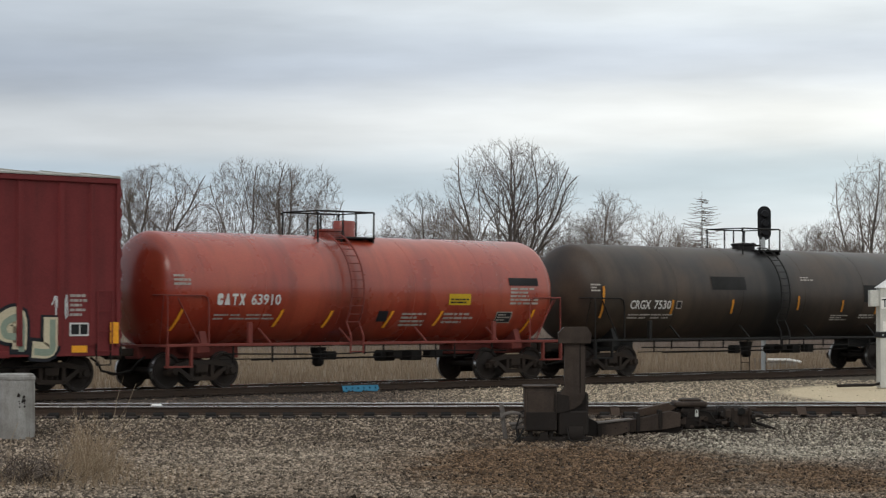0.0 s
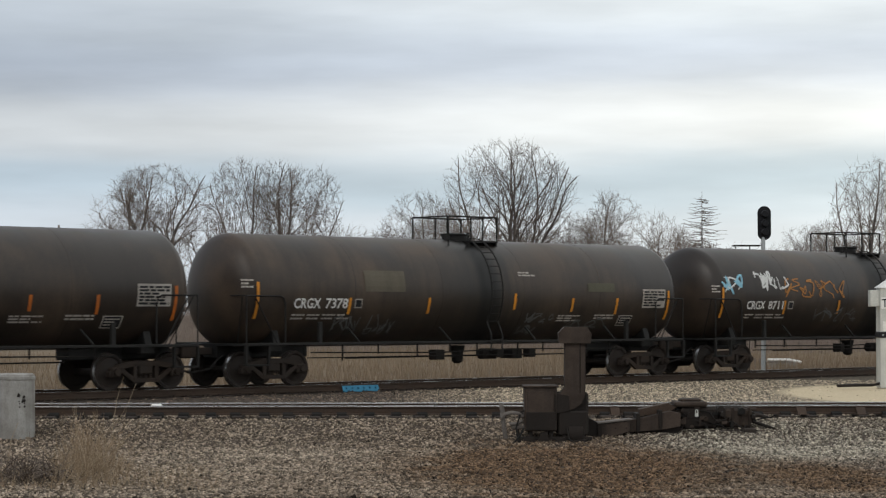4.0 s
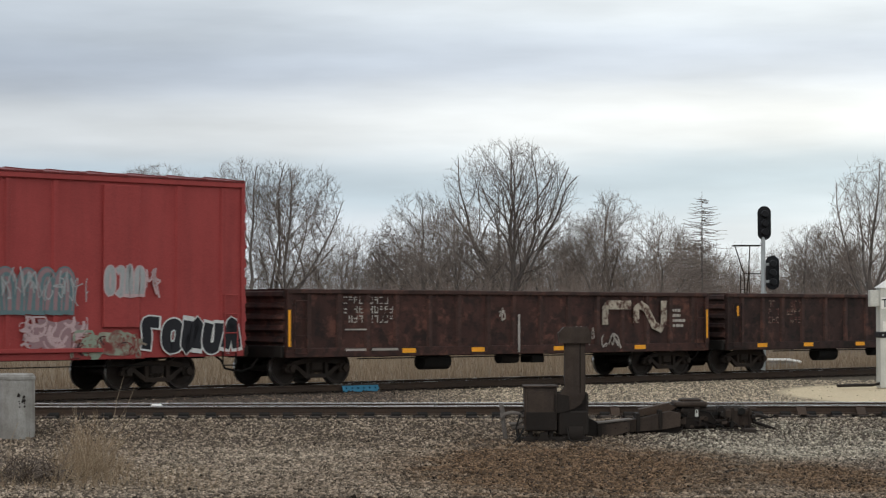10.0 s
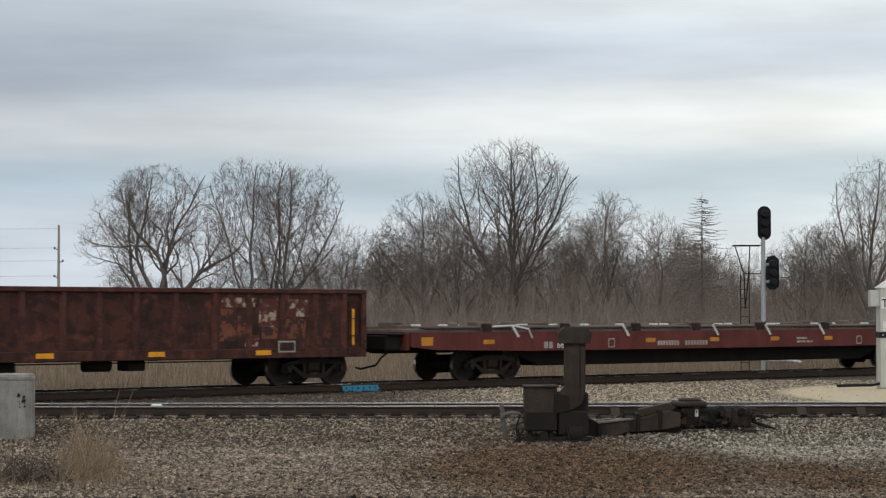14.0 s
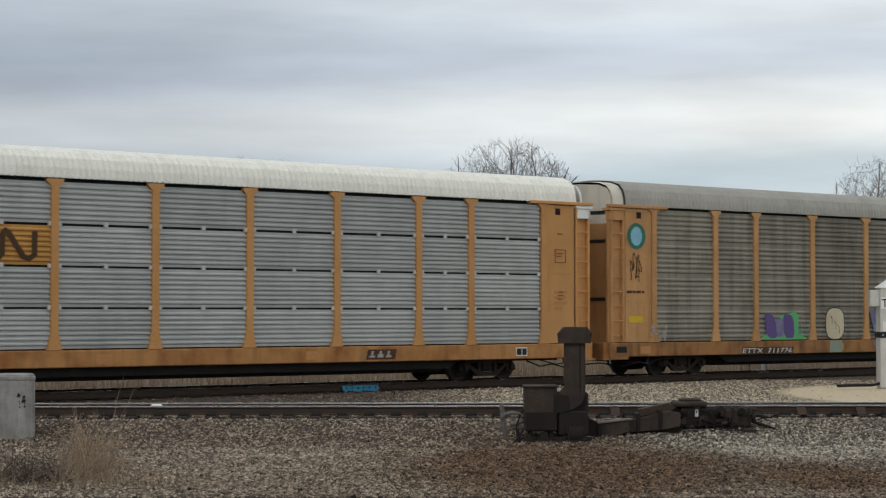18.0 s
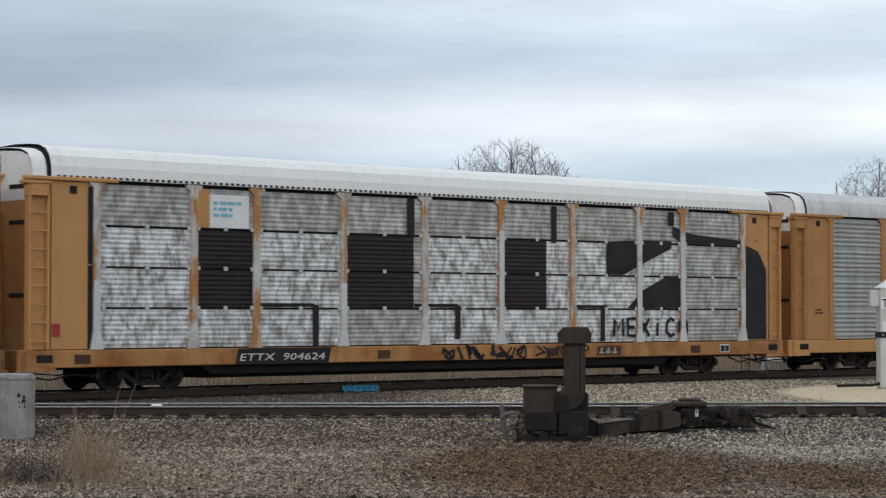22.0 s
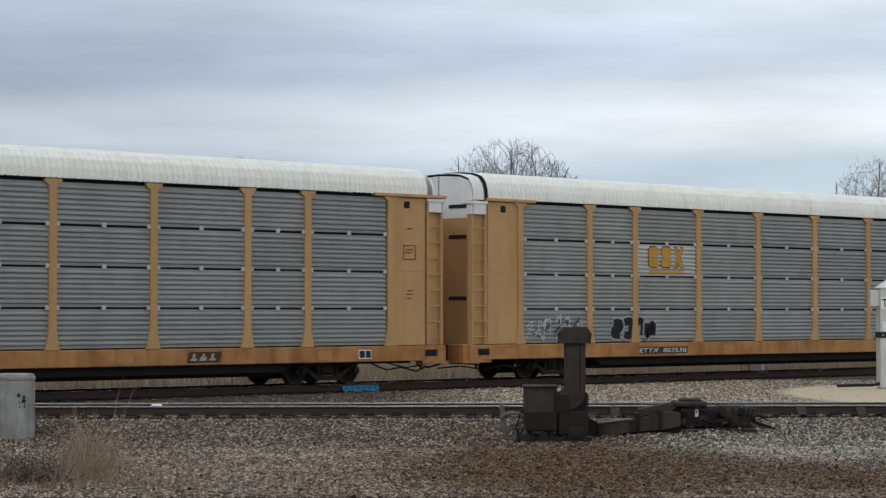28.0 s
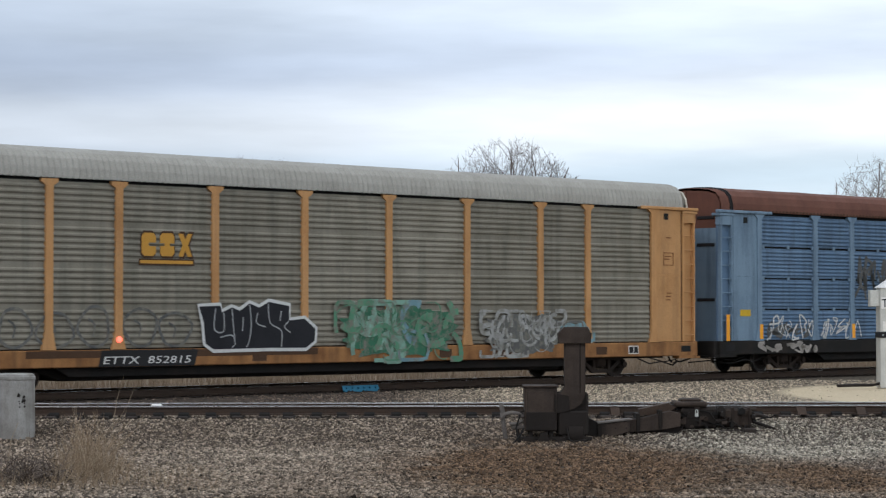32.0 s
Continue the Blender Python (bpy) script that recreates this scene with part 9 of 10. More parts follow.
for x in (1.6, 1.98, 2.22, 2.6):
    for y in (-0.32, 0.26):
        part("leg", Build().box(x, y, -0.62, x + 0.07, y + 0.06, -0.35), M["heater_dark"], h)
for y in (-0.36, 0.26):
    part("base_skid", Build().box(1.42, y, -0.53, 2.78, y + 0.09, -0.46, 0.01), M["heater_dark"], h)
part("fuel_pipe", Build().tube([(1.19, -0.1, -0.62), (1.13, -0.1, -0.2), (1.11, -0.1, 0.02), (1.1, -0.1, 0.12)], 0.042, 8), M["pole"], h, "upright fuel pipe")
part("fuel_valve", Build().tube([(1.10, -0.1, 0.03), (1.10, -0.1, 0.15)], 0.045, 10), M["pole"], h, "pale valve cap")
hose = [(1.1, -0.12, -0.04)] + [(1.3 + 0.2 * math.cos(a), -0.14, -0.13 + 0.11 * math.sin(a)) for a in [radians(175 - 40 * k) for k in range(8)]] + [(1.3, -0.12, -0.3), (1.55, -0.1, -0.3)]
part("fuel_hose", Build().tube(hose, 0.036, 8), M["pole"], h, "looped fuel hose")
part("conduit", Build().tube([(1.43, -0.1, -0.62), (1.40, -0.1, -0.2), (1.44, -0.1, -0.02), (1.54, -0.1, 0.02)], 0.02, 8), M["heater_dark"], h)

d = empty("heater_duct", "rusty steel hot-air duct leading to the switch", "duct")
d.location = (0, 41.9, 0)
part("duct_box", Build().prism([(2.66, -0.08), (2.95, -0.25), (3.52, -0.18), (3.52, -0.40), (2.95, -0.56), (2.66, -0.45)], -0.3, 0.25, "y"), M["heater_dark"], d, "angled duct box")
part("duct_face", Build().prism([(2.95, -0.27), (3.52, -0.20), (3.52, -0.39), (2.95, -0.55)], -0.325, -0.3, "y"), M["heater"], d)
part("duct_lid", Build().prism([(2.92, -0.245), (3.56, -0.175), (3.56, -0.15), (2.92, -0.22)], -0.35, 0.1, "y"), M["pole"], d, "bare worn lid")
part("duct_arm", Build().prism([(3.5, -0.2), (3.9, -0.12), (4.3, -0.02), (4.5, -0.06), (4.5, -0.3), (4.2, -0.36), (3.5, -0.42)], -0.12, 0.5, "y"), M["heater"], d)
part("duct_nozzle", Build().prism([(3.75, 0.0), (4.3, 0.12), (4.45, 0.04), (4.3, -0.06), (3.75, -0.12)], 0.2, 0.6, "y"), M["rail"], d, "rusty flat nozzle")
for x, z0, z1 in ((3.66, -0.42, -0.06), (4.08, -0.36, 0.0)):
    part("duct_clamp", Build().box(x, -0.16, z0, x + 0.07, 0.52, z1, 0.01), M["heater_dark"], d)
part("duct_skirt", Build().prism([(2.7, -0.45), (3.5, -0.40), (4.5, -0.30), (4.5, -0.5), (2.7, -0.7)], 0.0, 0.4, "y"), M["heater_dark"], d)

s = empty("switch_machine", "dark low switch machine bolted beside the rail", "switch machine")
s.location = (-0.18, 42.7, -0.02)
part("gear_case", Build().box(4.72, -0.42, -0.36, 5.45, 0.35, 0.06, 0.05), M["heater_dark"], s, "dark oily gear case")
part("case_lid", Build().box(4.62, -0.46, 0.06, 5.25, 0.38, 0.16, 0.03).box(4.75, -0.3, 0.16, 5.15, 0.2, 0.21, 0.03), M["heater"], s, "domed brown lid")
part("motor", Build().lathe([(5.42, 0.08), (5.46, 0.2), (5.95, 0.2), (6.0, 0.1)], 18, "x", (0, -0.05, -0.12)), M["heater_dark"], s, "round motor casing", True)
part("motor_box", Build().box(5.5, -0.3, -0.34, 6.12, 0.3, 0.02, 0.04), M["heater"], s)
part("hasp", Build().box(5.0, -0.445, -0.08, 5.1, -0.42, 0.06), M["iron"], s)
pad = Build().box(5.005, -0.475, -0.13, 5.07, -0.445, -0.06, 0.012)
pad.tube([(5.015, -0.46, -0.06), (5.015, -0.46, -0.01), (5.037, -0.46, 0.02), (5.06, -0.46, -0.01), (5.06, -0.46, -0.06)], 0.009, 8)
part("padlock", pad, M["case"], s, "bright steel padlock")
part("crank_case", Build().box(4.36, -0.35, -0.32, 4.76, 0.3, -0.02, 0.04), M["heater"], s)
part("throw_rod", Build().tube([(4.55, 0.2, -0.16), (4.55, 1.9, -0.14)], 0.03, 8), M["iron"], s)
part("lever", Build().tube([(4.25, -0.3, -0.12), (4.7, -0.38, -0.02)], 0.03, 8), M["iron"], s)
for x in (4.2, 5.9):
    part("long_tie", Build().box(x, -0.75, -0.5, x + 0.24, 0.9, -0.34, 0.02), M["tie"], s, "long wooden tie end")
part("conduit", Build().tube([(6.05, -0.2, -0.2), (6.3, -0.25, -0.28), (6.7, -0.3, -0.42)], 0.03, 8), M["heater_dark"], s)

for x in (5.56, 5.72, 5.88, 6.04):
    part("cooling_rib", Build().box(x, -0.33, -0.3, x + 0.05, 0.3, 0.045, 0.008), M["iron"], s)
for k, (xa, ya, za, xb, yb, zb, r) in enumerate(((4.1, -0.1, -0.2, 4.5, -0.36, -0.06, 0.035), (4.15, 0.3, -0.05, 4.9, 0.42, 0.08, 0.03), (5.3, 0.38, -0.1, 6.3, 0.45, -0.02, 0.035),
                                                (3.9, 0.35, -0.12, 4.4, 1.3, -0.1, 0.03), (5.55, 0.3, -0.08, 5.6, 1.3, -0.1, 0.03), (6.1, -0.1, -0.1, 6.45, 0.2, -0.16, 0.04), (4.5, -0.38, -0.3, 4.52, -0.38, 0.02, 0.03))):
    part("link_rod", Build().tube([(xa, ya, za), ((xa + xb) / 2, (ya + yb) / 2, (za + zb) / 2 + 0.02), (xb, yb, zb)], r, 8), M["iron"] if k % 2 else M["heater"], s, "greasy steel link rod")
for x0, z0, x1, z1, y0 in ((4.24, -0.1, 4.4, 0.04, -0.3), (4.52, 0.0, 4.66, 0.1, -0.34), (5.46, -0.05, 5.6, 0.08, -0.34), (6.0, -0.2, 6.2, -0.04, -0.26), (4.82, -0.36, 5.0, -0.14, -0.46)):
    part("casting", Build().prism([(x0, z0), (x1, z0), (x1 - 0.02, z1 - 0.03), (x1 - 0.05, z1), (x0 + 0.03, z1), (x0, z1 - 0.05)], y0, y0 + 0.3, "y"), M["heater_dark"], s, "oily bolted casting")
for x, z in ((4.78, -0.3), (4.78, 0.0), (5.38, -0.3), (5.38, 0.0), (4.42, -0.26), (4.68, -0.26)):
    part("bolt", Build().tube([(x, -0.42, z), (x, -0.45, z)], 0.028, 6), M["iron"], s)
part("crank_plate", Build().prism([(4.2, -0.34), (4.62, -0.34), (4.7, -0.1), (4.5, 0.08), (4.26, 0.02)], -0.4, -0.34, "y"), M["heater_dark"], s, "bent crank plate")
part("cable_loop", Build().tube([(5.2, -0.45, -0.3), (5.3, -0.55, -0.42), (5.6, -0.6, -0.5), (5.9, -0.5, -0.46), (6.0, -0.3, -0.3)], 0.022, 8), M["under"], s, "sagging black cable")
part("ground_plate", Build().box(4.3, -0.6, -0.42, 6.2, 0.5, -0.37, 0.01), M["iron"], s, "rusty base plate")
rng = random.Random(61)
for k in range(30):
    x, z, w2, h2 = rng.uniform(4.05, 6.3), rng.uniform(-0.36, 0.02), rng.uniform(0.02, 0.08), rng.uniform(0.02, 0.07)
    if 4.95 < x < 5.15 and z > -0.2:
        continue
    lug = Build().prism([(-w2, -h2), (w2 * 0.8, -h2 * 0.9), (w2, h2 * 0.4), (w2 * 0.3, h2), (-w2 * 0.7, h2 * 0.8)], -0.09, 0.16, "y")
    part("lug", lug, M[rng.choice(("heater_dark", "iron", "heater", "under"))], s, "oily bracket", loc=(x, -0.40 + rng.uniform(-0.06, 0.05), z))
for k in range(7):
    x = rng.uniform(4.1, 6.2)
    pts = [(x, -0.45, rng.uniform(-0.3, 0.0))]
    for q in range(3):
        pts.append((pts[-1][0] + rng.uniform(0.05, 0.2), -0.46 - 0.04 * q, max(-0.42, pts[-1][2] + rng.uniform(-0.18, 0.06))))
    part("grease_line", Build().tube(pts, 0.014, 6), M["under"], s, "thin black grease line")
for x, y0, z0, x1, z1 in ((1.35, -0.5, -0.62, 1.72, -0.45), (1.75, -0.46, -0.58, 1.98, -0.36), (2.05, -0.5, -0.6, 2.3, -0.47), (2.38, -0.48, -0.62, 2.72, -0.5)):
    part("base_bracket", Build().prism([(x, z0), (x1, z0), (x1 - 0.04, z1), (x + 0.06, z1 - 0.03)], y0, y0 + 0.14, "y"), M["heater_dark"], h, "sooty bracket at the foot")
for pts in ([(1.5, -0.42, -0.3), (1.42, -0.5, -0.45), (1.3, -0.55, -0.58), (1.18, -0.5, -0.62)], [(1.44, -0.3, -0.05), (1.36, -0.36, -0.3), (1.42, -0.46, -0.6)], [(2.3, -0.36, -0.3), (2.34, -0.46, -0.5), (2.5, -0.52, -0.62)]):
    part("cable", Build().tube(pts, 0.02, 6), M["under"], h, "black cable hanging to the ground")
for x in (3.05, 3.25, 3.45):
    part("rivet", Build().tube([(x, -0.325, -0.33), (x, -0.34, -0.33)], 0.02, 6), M["iron"], d)
part("duct_flange", Build().prism([(2.92, -0.24), (2.99, -0.23), (2.99, -0.56), (2.92, -0.57)], -0.345, 0.2, "y"), M["heater_dark"], d)

# pale round concrete pillar
p = empty("concrete_pillar", "pale grey round concrete pillar with dark smudges", "pillar")
p.location = (-8.0, 41.3, -0.55)
part("shaft", Build().lathe([(0, 0.36), (1.20, 0.35), (1.24, 0.34), (1.26, 0.31), (1.265, 0.05)], 40, "z"), M["concrete"], p, "", True)
part("cap_ring", Build().lathe([(1.14, 0.352), (1.15, 0.362), (1.20, 0.362), (1.21, 0.35)], 40, "z"), M["concrete"], p, "", True)
smudge = Build()
rng = random.Random(77)
for k in range(14):
    a = radians(rng.uniform(-72, -48))
    z = rng.uniform(0.62, 0.9)
    q = rng.uniform(0.012, 0.035)
    v = [((0.359) * math.cos(a + e * q / 0.36), (0.359) * math.sin(a + e * q / 0.36), z + g * q) for e, g in ((-1, -0.6), (0.3, -1), (1, 0.2), (0.2, 1), (-0.8, 0.5))]
    smudge.add(v, [(0, 1, 2, 3, 4)])
part("smudge", smudge, M["heater_dark"], p, "dark paint smudges", kind="stuff")
w = empty("steel_post", "thin grey steel post in the weeds", "post")
w.location = (-6.92, 34.2, -0.95)
part("shaft", Build().box(-0.05, -0.04, 0, 0.03, 0.04, 0.92, 0.01), M["grey"], w)

# equipment pillar with a small meter box
e = empty("equipment_pillar", "pale grey trackside equipment pillar with a hipped cap", "equipment cabinet")
e.location = (11.98, 59.2, -0.16)
part("column", Build().box(-0.29, -0.29, 0, 0.29, 0.29, 2.68, 0.015), M["case"], e)
part("cap", Build().add([(-0.33, -0.33, 2.68), (0.33, -0.33, 2.68), (0.33, 0.33, 2.68), (-0.33, 0.33, 2.68), (0, 0, 2.95)], [(0, 1, 4), (1, 2, 4), (2, 3, 4), (3, 0, 4), (3, 2, 1, 0)]), M["white"], e, "pale hipped cap")
part("meter_box", Build().box(-0.54, -0.2, 2.18, -0.29, 0.1, 2.62, 0.012), M["case"], e, "small cream meter box")
sg = part("sign", Build().box(-0.27, -0.305, 2.12, 0.27, -0.292, 2.42), M["white"], e, "white sign with black lettering")
text_part(sg, "T", (-0.25, 2.16, -0.08, 2.38), M["ink"], flat_wrap(-0.308), "lettering")
bars(sg, (-0.05, 2.16, 0.25, 2.38), 1, M["ink"], flat_wrap(-0.308), 9, "lettering_bar")
part("notice", Build().box(-0.22, -0.302, 1.52, 0.24, -0.292, 1.78), M["white"], e)
band = part("band", Build().box(-0.31, -0.31, 1.34, 0.31, 0.31, 1.5, 0.01), M["signal_black"], e, "black steel band")
for x in (-0.22, -0.08, 0.06, 0.2):
    part("bolt", Build().tube([(x, -0.31, 1.42), (x, -0.325, 1.42)], 0.025, 10), M["grey"], band)
part("cable_run", Build().tube([(-0.29, -0.2, 0.12), (-0.5, -0.25, 0.08), (-1.0, -0.2, 0.07), (-1.45, -0.25, 0.06)], 0.04, 8), M["heater_dark"], e, "dark cable lying on the stone")

# block signal with two heads on one mast
g = empty("block_signal", "two-headed railway signal with black oval backgrounds", "railway signal")
g.location = (11.2, 77.0, -0.5)
part("mast", Build().lathe([(0, 0.085), (4.9, 0.075), (5.0, 0.05)], 16, "z"), M["grey"], g, "silver-painted mast", True)
part("mast_base", Build().box(-0.3, -0.3, -0.1, 0.3, 0.3, 0.25, 0.03), M["concrete"], g)


def signal_head(parent, x, z0, z1):
    r, zm = 0.235, (z0 + z1) / 2
    ov = []
    for k in range(32):
        a = 2 * math.pi * k / 32
        ov.append((x + r * math.cos(a), (z1 - r if math.sin(a) > 0 else z0 + r) + r * math.sin(a)))
    hd = part("signal_head", Build().prism(ov, -0.03, 0.0, "y"), M["signal_black"], parent, "black oval signal head")
    part("lamp_case", Build().box(x - 0.15, 0.0, z0 + 0.12, x + 0.15, 0.28, z1 - 0.12, 0.05), M["signal_black"], hd)
    for k in (-1, 0, 1):
        z = zm + k * 0.32
        part("hood", Build().lathe([(-0.3, 0.105), (-0.28, 0.115), (-0.03, 0.125), (-0.03, 0.09)], 18, "y", (x, 0, z)), M["signal_black"], hd, "", True)
        part("lens", Build().lathe([(-0.06, 0.02), (-0.05, 0.07), (-0.035, 0.09)], 18, "y", (x, 0, z)), M["lens"], hd, "", True)


signal_head(g, 0.04, 4.90, 6.09)
signal_head(g, 0.32, 3.16, 4.36)
part("bracket", Build().box(-0.02, -0.04, 3.4, 0.34, 0.08, 3.5, 0.01).box(-0.02, -0.04, 4.0, 0.34, 0.08, 4.1, 0.01).box(-0.06, -0.06, 2.95, 0.12, 0.1, 3.1, 0.02), M["grey"], g)
cage = Build()
for x in (-0.98, -0.45):
    cage.tube([(x, 0.1, 4.72), (-0.66 if x < -0.6 else -0.5, 0.1, 3.7), (-0.62, 0.1, 2.5)], 0.022, 6)
cage.tube([(-1.0, 0.1, 4.72), (0.0, 0.1, 4.72)], 0.022, 6).tube([(-0.66, 0.1, 3.74), (0.0, 0.1, 3.74)], 0.022, 6)
cage.tube([(-0.98, 0.1, 4.72), (-0.98, 0.9, 4.72), (0, 0.9, 4.72)], 0.02, 6)
part("service_platform", cage, M["iron"], g, "light steel service platform")
ld = Build()
for x in (-0.75, -0.45):
    ld.tube([(x, 0.3, 0.0), (x, 0.3, 3.74)], 0.018, 6)
for k in range(11):
    ld.tube([(-0.75, 0.3, 0.3 + k * 0.32), (-0.45, 0.3, 0.3 + k * 0.32)], 0.012, 6)
part("ladder", ld, M["iron"], g)

# pole line, road barrier and odds and ends in the field
for i, (x, y) in enumerate(((-41.9, 240.0), (-96.0, 232.0))):
    o = empty("utility_pole", "tall thin weathered wooden utility pole", "utility pole", "utility poles")
    o.location = (x, y, float(ground_height(x, y)))
    part("shaft", Build().tube([(0, 0, -0.5), (0, 0, 11.9)], 0.19, 12, True, 0.12), M["grey_pole"], o, smooth=True)
    for z, sx in ((9.3, -1), (7.9, 1), (6.25, -1)):
        part("insulator_arm", Build().tube([(0, 0, z - 0.1), (sx * 0.45, 0, z)], 0.06, 6).box(sx * 0.45 - 0.1, -0.08, z - 0.05, sx * 0.45 + 0.1, 0.08, z + 0.2, 0.03), M["pole"], o)
for z in (11.5, 9.4, 8.0, 6.35):
    wire = empty("power_line", "thin sagging overhead power line wire", "cable")
    for (xa, ya), (xb, yb) in (((-96.0, 232.0), (-41.9, 240.0)),):
        pts = []
        for k in range(13):
            t = k / 12
            pts.append((xa + (xb - xa) * t, ya + (yb - ya) * t, z - 0.4 - 3.0 * 0.3 * t * (1 - t)))
        part("wire", Build().tube(pts, 0.014, 4), M["grey"], wire)

gr = empty("guard_rail", "weathered steel road guard rail on posts", "guard rail")
xs = [-46 + 1.9 * k for k in range(13)]
prof = [(-0.16, 0.0), (-0.05, -0.04), (0.0, 0.0), (0.05, -0.04), (0.16, 0.0), (0.16, 0.02), (-0.16, 0.02)]
for i, x in enumerate(xs):
    z = float(ground_height(x, 165.0))
    part("post", Build().box(x - 0.07, 164.93, z - 0.2, x + 0.07, 165.07, z + 0.72), M["pole"], gr)
    if i:
        za = float(ground_height(xs[i - 1], 165.0))
        part("rail_beam", Build().add([(xs[i - 1], 164.9 + q, za + 0.56 + p_) for p_, q in prof] + [(x, 164.9 + q, z + 0.56 + p_) for p_, q in prof],
                                      [(k, (k + 1) % 7, 7 + (k + 1) % 7, 7 + k) for k in range(7)]), M["grey"], gr, "galvanised beam")

j = empty("insulated_joint", "bright blue bolted rail joint bar", "rail joint")
j.matrix_world = Matrix.Translation(on_track(37.75, -0.755)) @ pose(0, 0, 0, 0, 0, TH)
part("joint_bar", Build().prism([(-0.045, -0.05), (-0.06, -0.1), (-0.1, -0.17), (-0.115, -0.17), (-0.075, -0.09), (-0.055, -0.045)], -0.62, 0.62), M["blue"], j)
part("joint_plate", Build().box(-0.6, -0.13, -0.215, 0.6, -0.06, -0.165, 0.01), M["blue"], j, "blue plate under the joint")
for k in range(6):
    part("bolt", Build().tube([(-0.5 + 0.2 * k, -0.06, -0.1), (-0.5 + 0.2 * k, -0.125, -0.115)], 0.026, 6), M["blue"], j)
tagged(part("paper_scrap", Build().box(-0.11, -0.05, 0, 0.12, 0.05, 0.09, 0.03), M["white"], None, loc=(-5.85, 45.0, -0.10)), "crumpled white paper scrap between the rails", "litter")

cu = empty("culvert_slab", "pale concrete culvert slab lying in dry grass", "culvert")
cu.location = (13.6, 92.0, float(ground_height(13.6, 92.0)))
part("slab", Build().box(-0.1, -0.6, 0.0, 1.1, 0.6, 0.34, 0.03), M["concrete"], cu)
part("pipe", Build().tube([(-0.15, -0.65, 0.40), (0.75, -0.65, 0.40), (1.25, -0.65, 0.30)], 0.06, 10), M["white"], cu, "white pipe along its edge")
for x in (-0.9, -0.62, -0.4, -0.2):
    part("stake", Build().box(x, -0.05, -0.1, x + 0.06, 0.0, 0.4 + 0.1 * math.sin(x * 9)), M["pole"], cu)


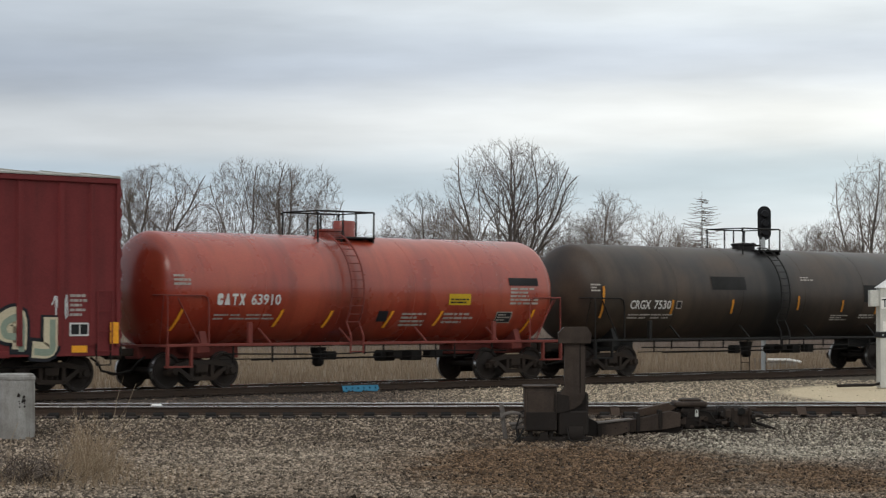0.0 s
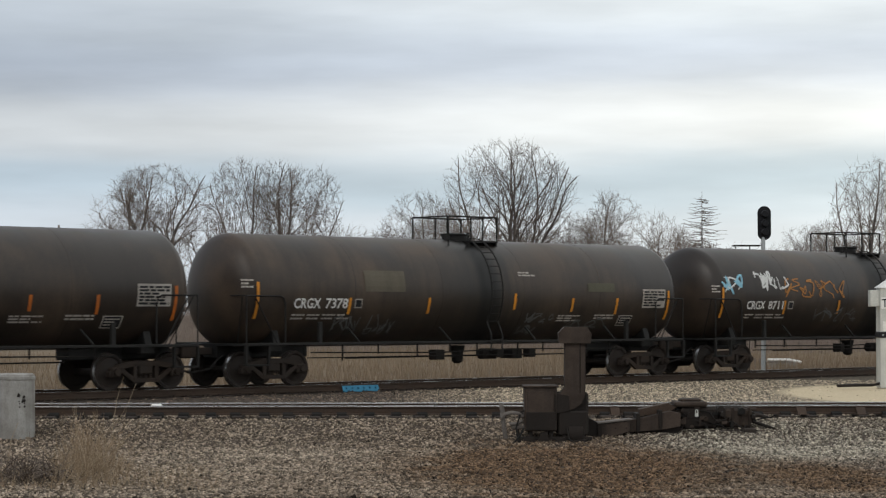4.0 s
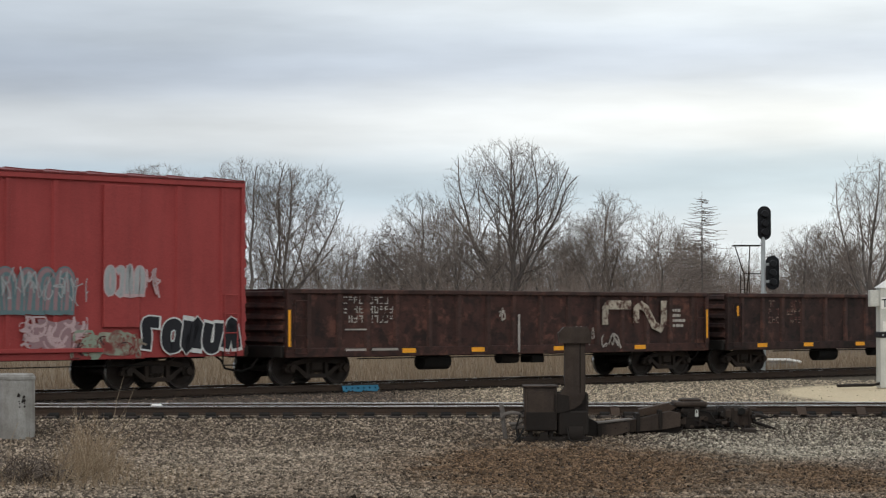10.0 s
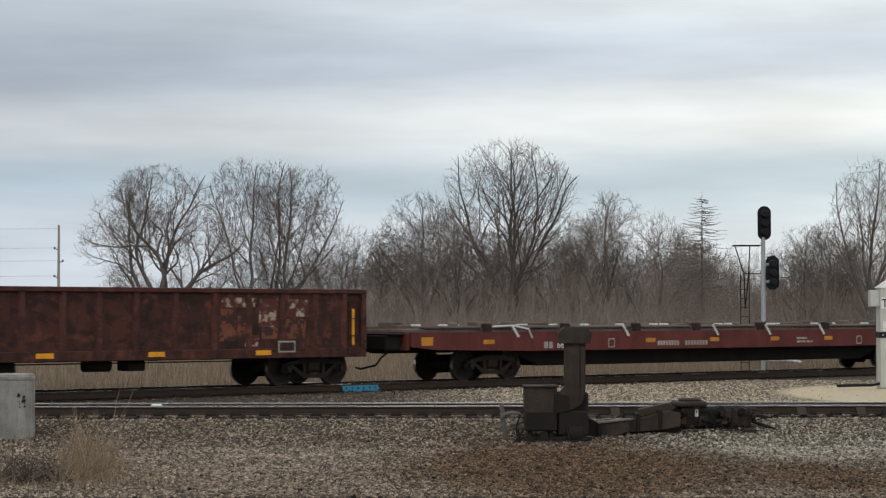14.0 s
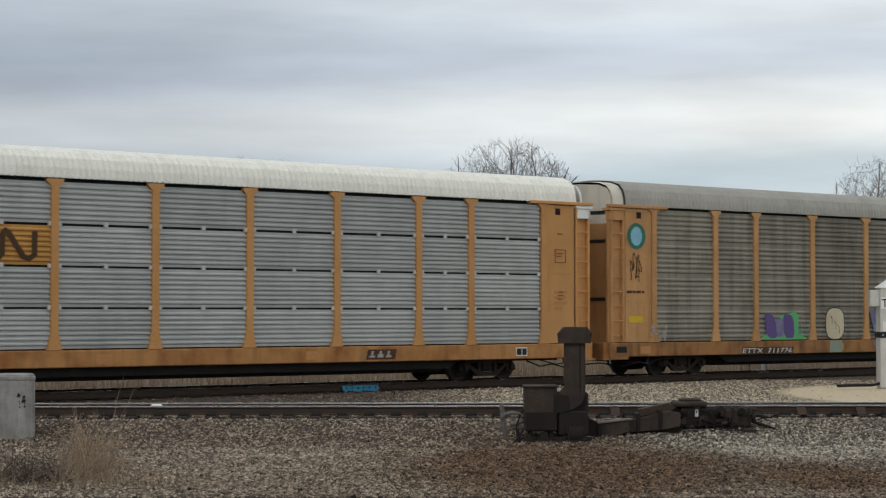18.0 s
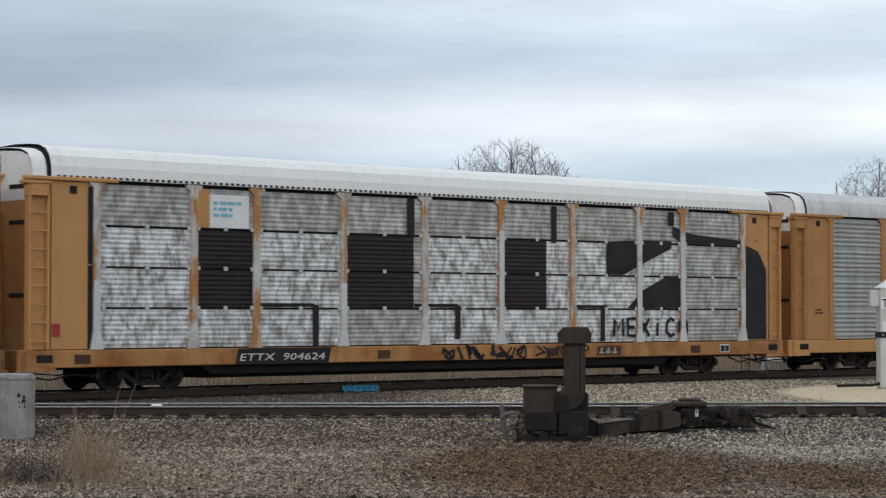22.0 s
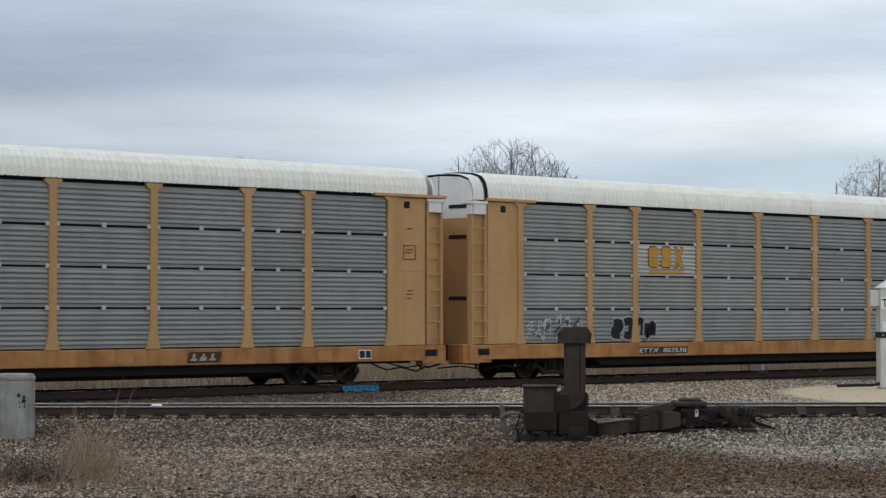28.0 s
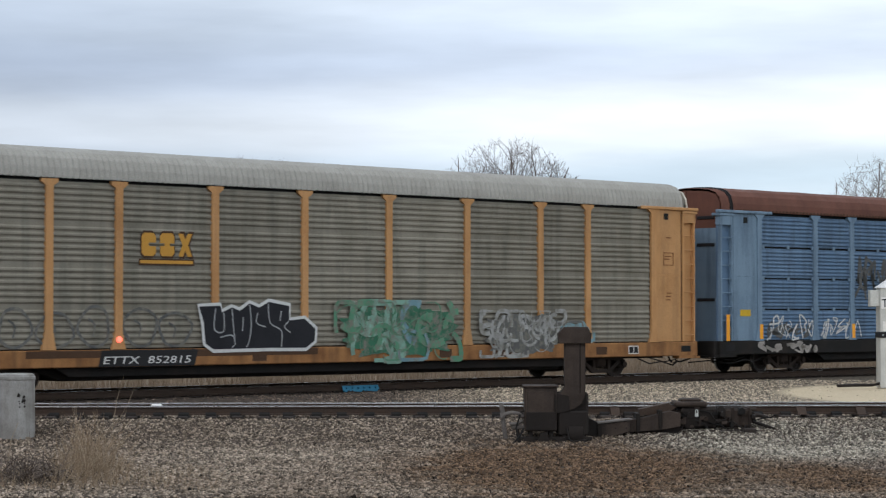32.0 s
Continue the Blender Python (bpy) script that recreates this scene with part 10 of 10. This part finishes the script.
# dry weeds at the foot of the slope
def foreground_weeds():
    rng = np.random.default_rng(31)
    n = 2000
    y = rng.uniform(30.2, 36.0, n)
    k = -0.207 + 0.105 * rng.random(n) ** 1.5
    x = k * y
    hgt = rng.uniform(0.06, 0.3, n) * np.clip((36.5 - y) / 4, 0.2, 1.0)
    blades("dry_weeds", "dry straw-coloured weeds on the stony slope", x, y, hgt, 0.004, 0.6, M["weed"], 32)
    p0, p1, r0, r1 = [], [], [], []
    for _ in range(210):                      # feathery branching stems
        y = rng.uniform(30.6, 34.5)
        x = -0.160 * y + rng.normal(0, 0.42)
        a = np.array([x, y, float(ground_height(x, y)) - 0.03])
        d = np.array([rng.normal(0.05, 0.28), rng.normal(0, 0.2), 1.0])
        ln = rng.uniform(0.22, 0.82) * math.exp(-((x + 0.160 * y) / 0.55) ** 2)
        for j in range(5):
            q = a + d * ln / 5
            d = d + rng.normal(0, 0.15, 3)
            p0.append(a)
            p1.append(q)
            r0.append(0.0042)
            r1.append(0.003)
            for _k in range(4):
                e = q + (d + rng.normal(0, 0.6, 3)) * ln * rng.uniform(0.08, 0.2)
                p0.append(q)
                p1.append(e)
                r0.append(0.0028)
                r1.append(0.0018)
            a = q
    v, f = sticks(p0, p1, r0, r1, 3)
    tagged(new("weed_clump", raw_mesh("weed_clump", v, f, M["weed"])), "tall feathery clump of dry branching weeds", "weed", kind="stuff")
    p0, p1, r0, r1 = [], [], [], []
    for _ in range(1300):                     # a dark tangled tumbleweed
        a = np.array([-6.0, 31.9, -0.66]) + rng.normal(0, 1, 3) * np.array([0.30, 0.28, 0.17])
        q = a + rng.normal(0, 1, 3) * np.array([0.16, 0.16, 0.13])
        p0.append(a)
        p1.append(q)
        r0.append(0.007)
        r1.append(0.004)
    v, f = sticks(p0, p1, r0, r1, 3)
    tagged(new("tumbleweed", raw_mesh("tumbleweed", v, f, M["dark_weed"])), "dark dead tangled tumbleweed at the slope's foot", "weed", kind="stuff")


foreground_weeds()
for x, y, pts in ((-5.50, 33.0, [(0, 0, -0.1), (0.0, 0, -0.06), (0.27, 0, 0.42), (0.66, 0, 0.87), (0.80, 0, 1.14), (0.91, 0, 1.41)]),
                  (-5.14, 34.0, [(0, 0, -0.1), (0.04, 0, 0.64), (0.11, 0, 1.11), (0.22, 0, 1.49)]),
                  (-6.5, 32.0, [(0, 0, -0.1), (0.14, 0, 0.14), (0.36, 0, 0.36), (0.54, 0, 0.50)]),
                  (-6.36, 32.2, [(0, 0, -0.1), (0.02, 0, 0.35), (0.06, 0, 0.62), (0.16, 0, 0.86)]),
                  (-4.3, 36.5, [(0, 0, -0.1), (0.02, 0, 0.3), (0.1, 0, 0.62)]),
                  (-4.7, 31.2, [(0, 0, -0.1), (0.0, 0, 0.22), (0.03, 0, 0.42)])):
    st = new("weed_stalk", Build().tube(pts, 0.008, 5, True, 0.003).mesh("weed_stalk", M["straw"]))
    st.location = (x, y, float(ground_height(x, y)))
    tagged(st, "single tall bent dry weed stalk", "weed", "weed stalks")


# ---------------------------------------------------------------- what moves
def motions():
    turn = pose(0, 0, 0, 0, 0, TH)
    for ob, centre in TRAIN:
        walk(ob, [(t, Matrix.Translation(on_track(centre - run(t))) @ turn) for t in range(0, 33, 4)])
    for ob, r, u, wx in WHEELS:
        first = min(max(time_at(u - 78), 0.0), 31.0)
        last = min(max(time_at(u - 10), first + 0.1), 32.0)
        a, b = frame(first), frame(last)
        steps = sorted({0.0, 32.0} | {(f - 1) / FPS for f in range(a, b + 1)})
        rows = []
        for t in steps:
            tt = min(max(t, (a - 1) / FPS), (b - 1) / FPS)
            rows.append((t, Matrix.Translation((wx, 0, r)) @ Matrix.Rotation(-run(tt) / r, 4, "Y")))
        walk(ob, rows)


motions()
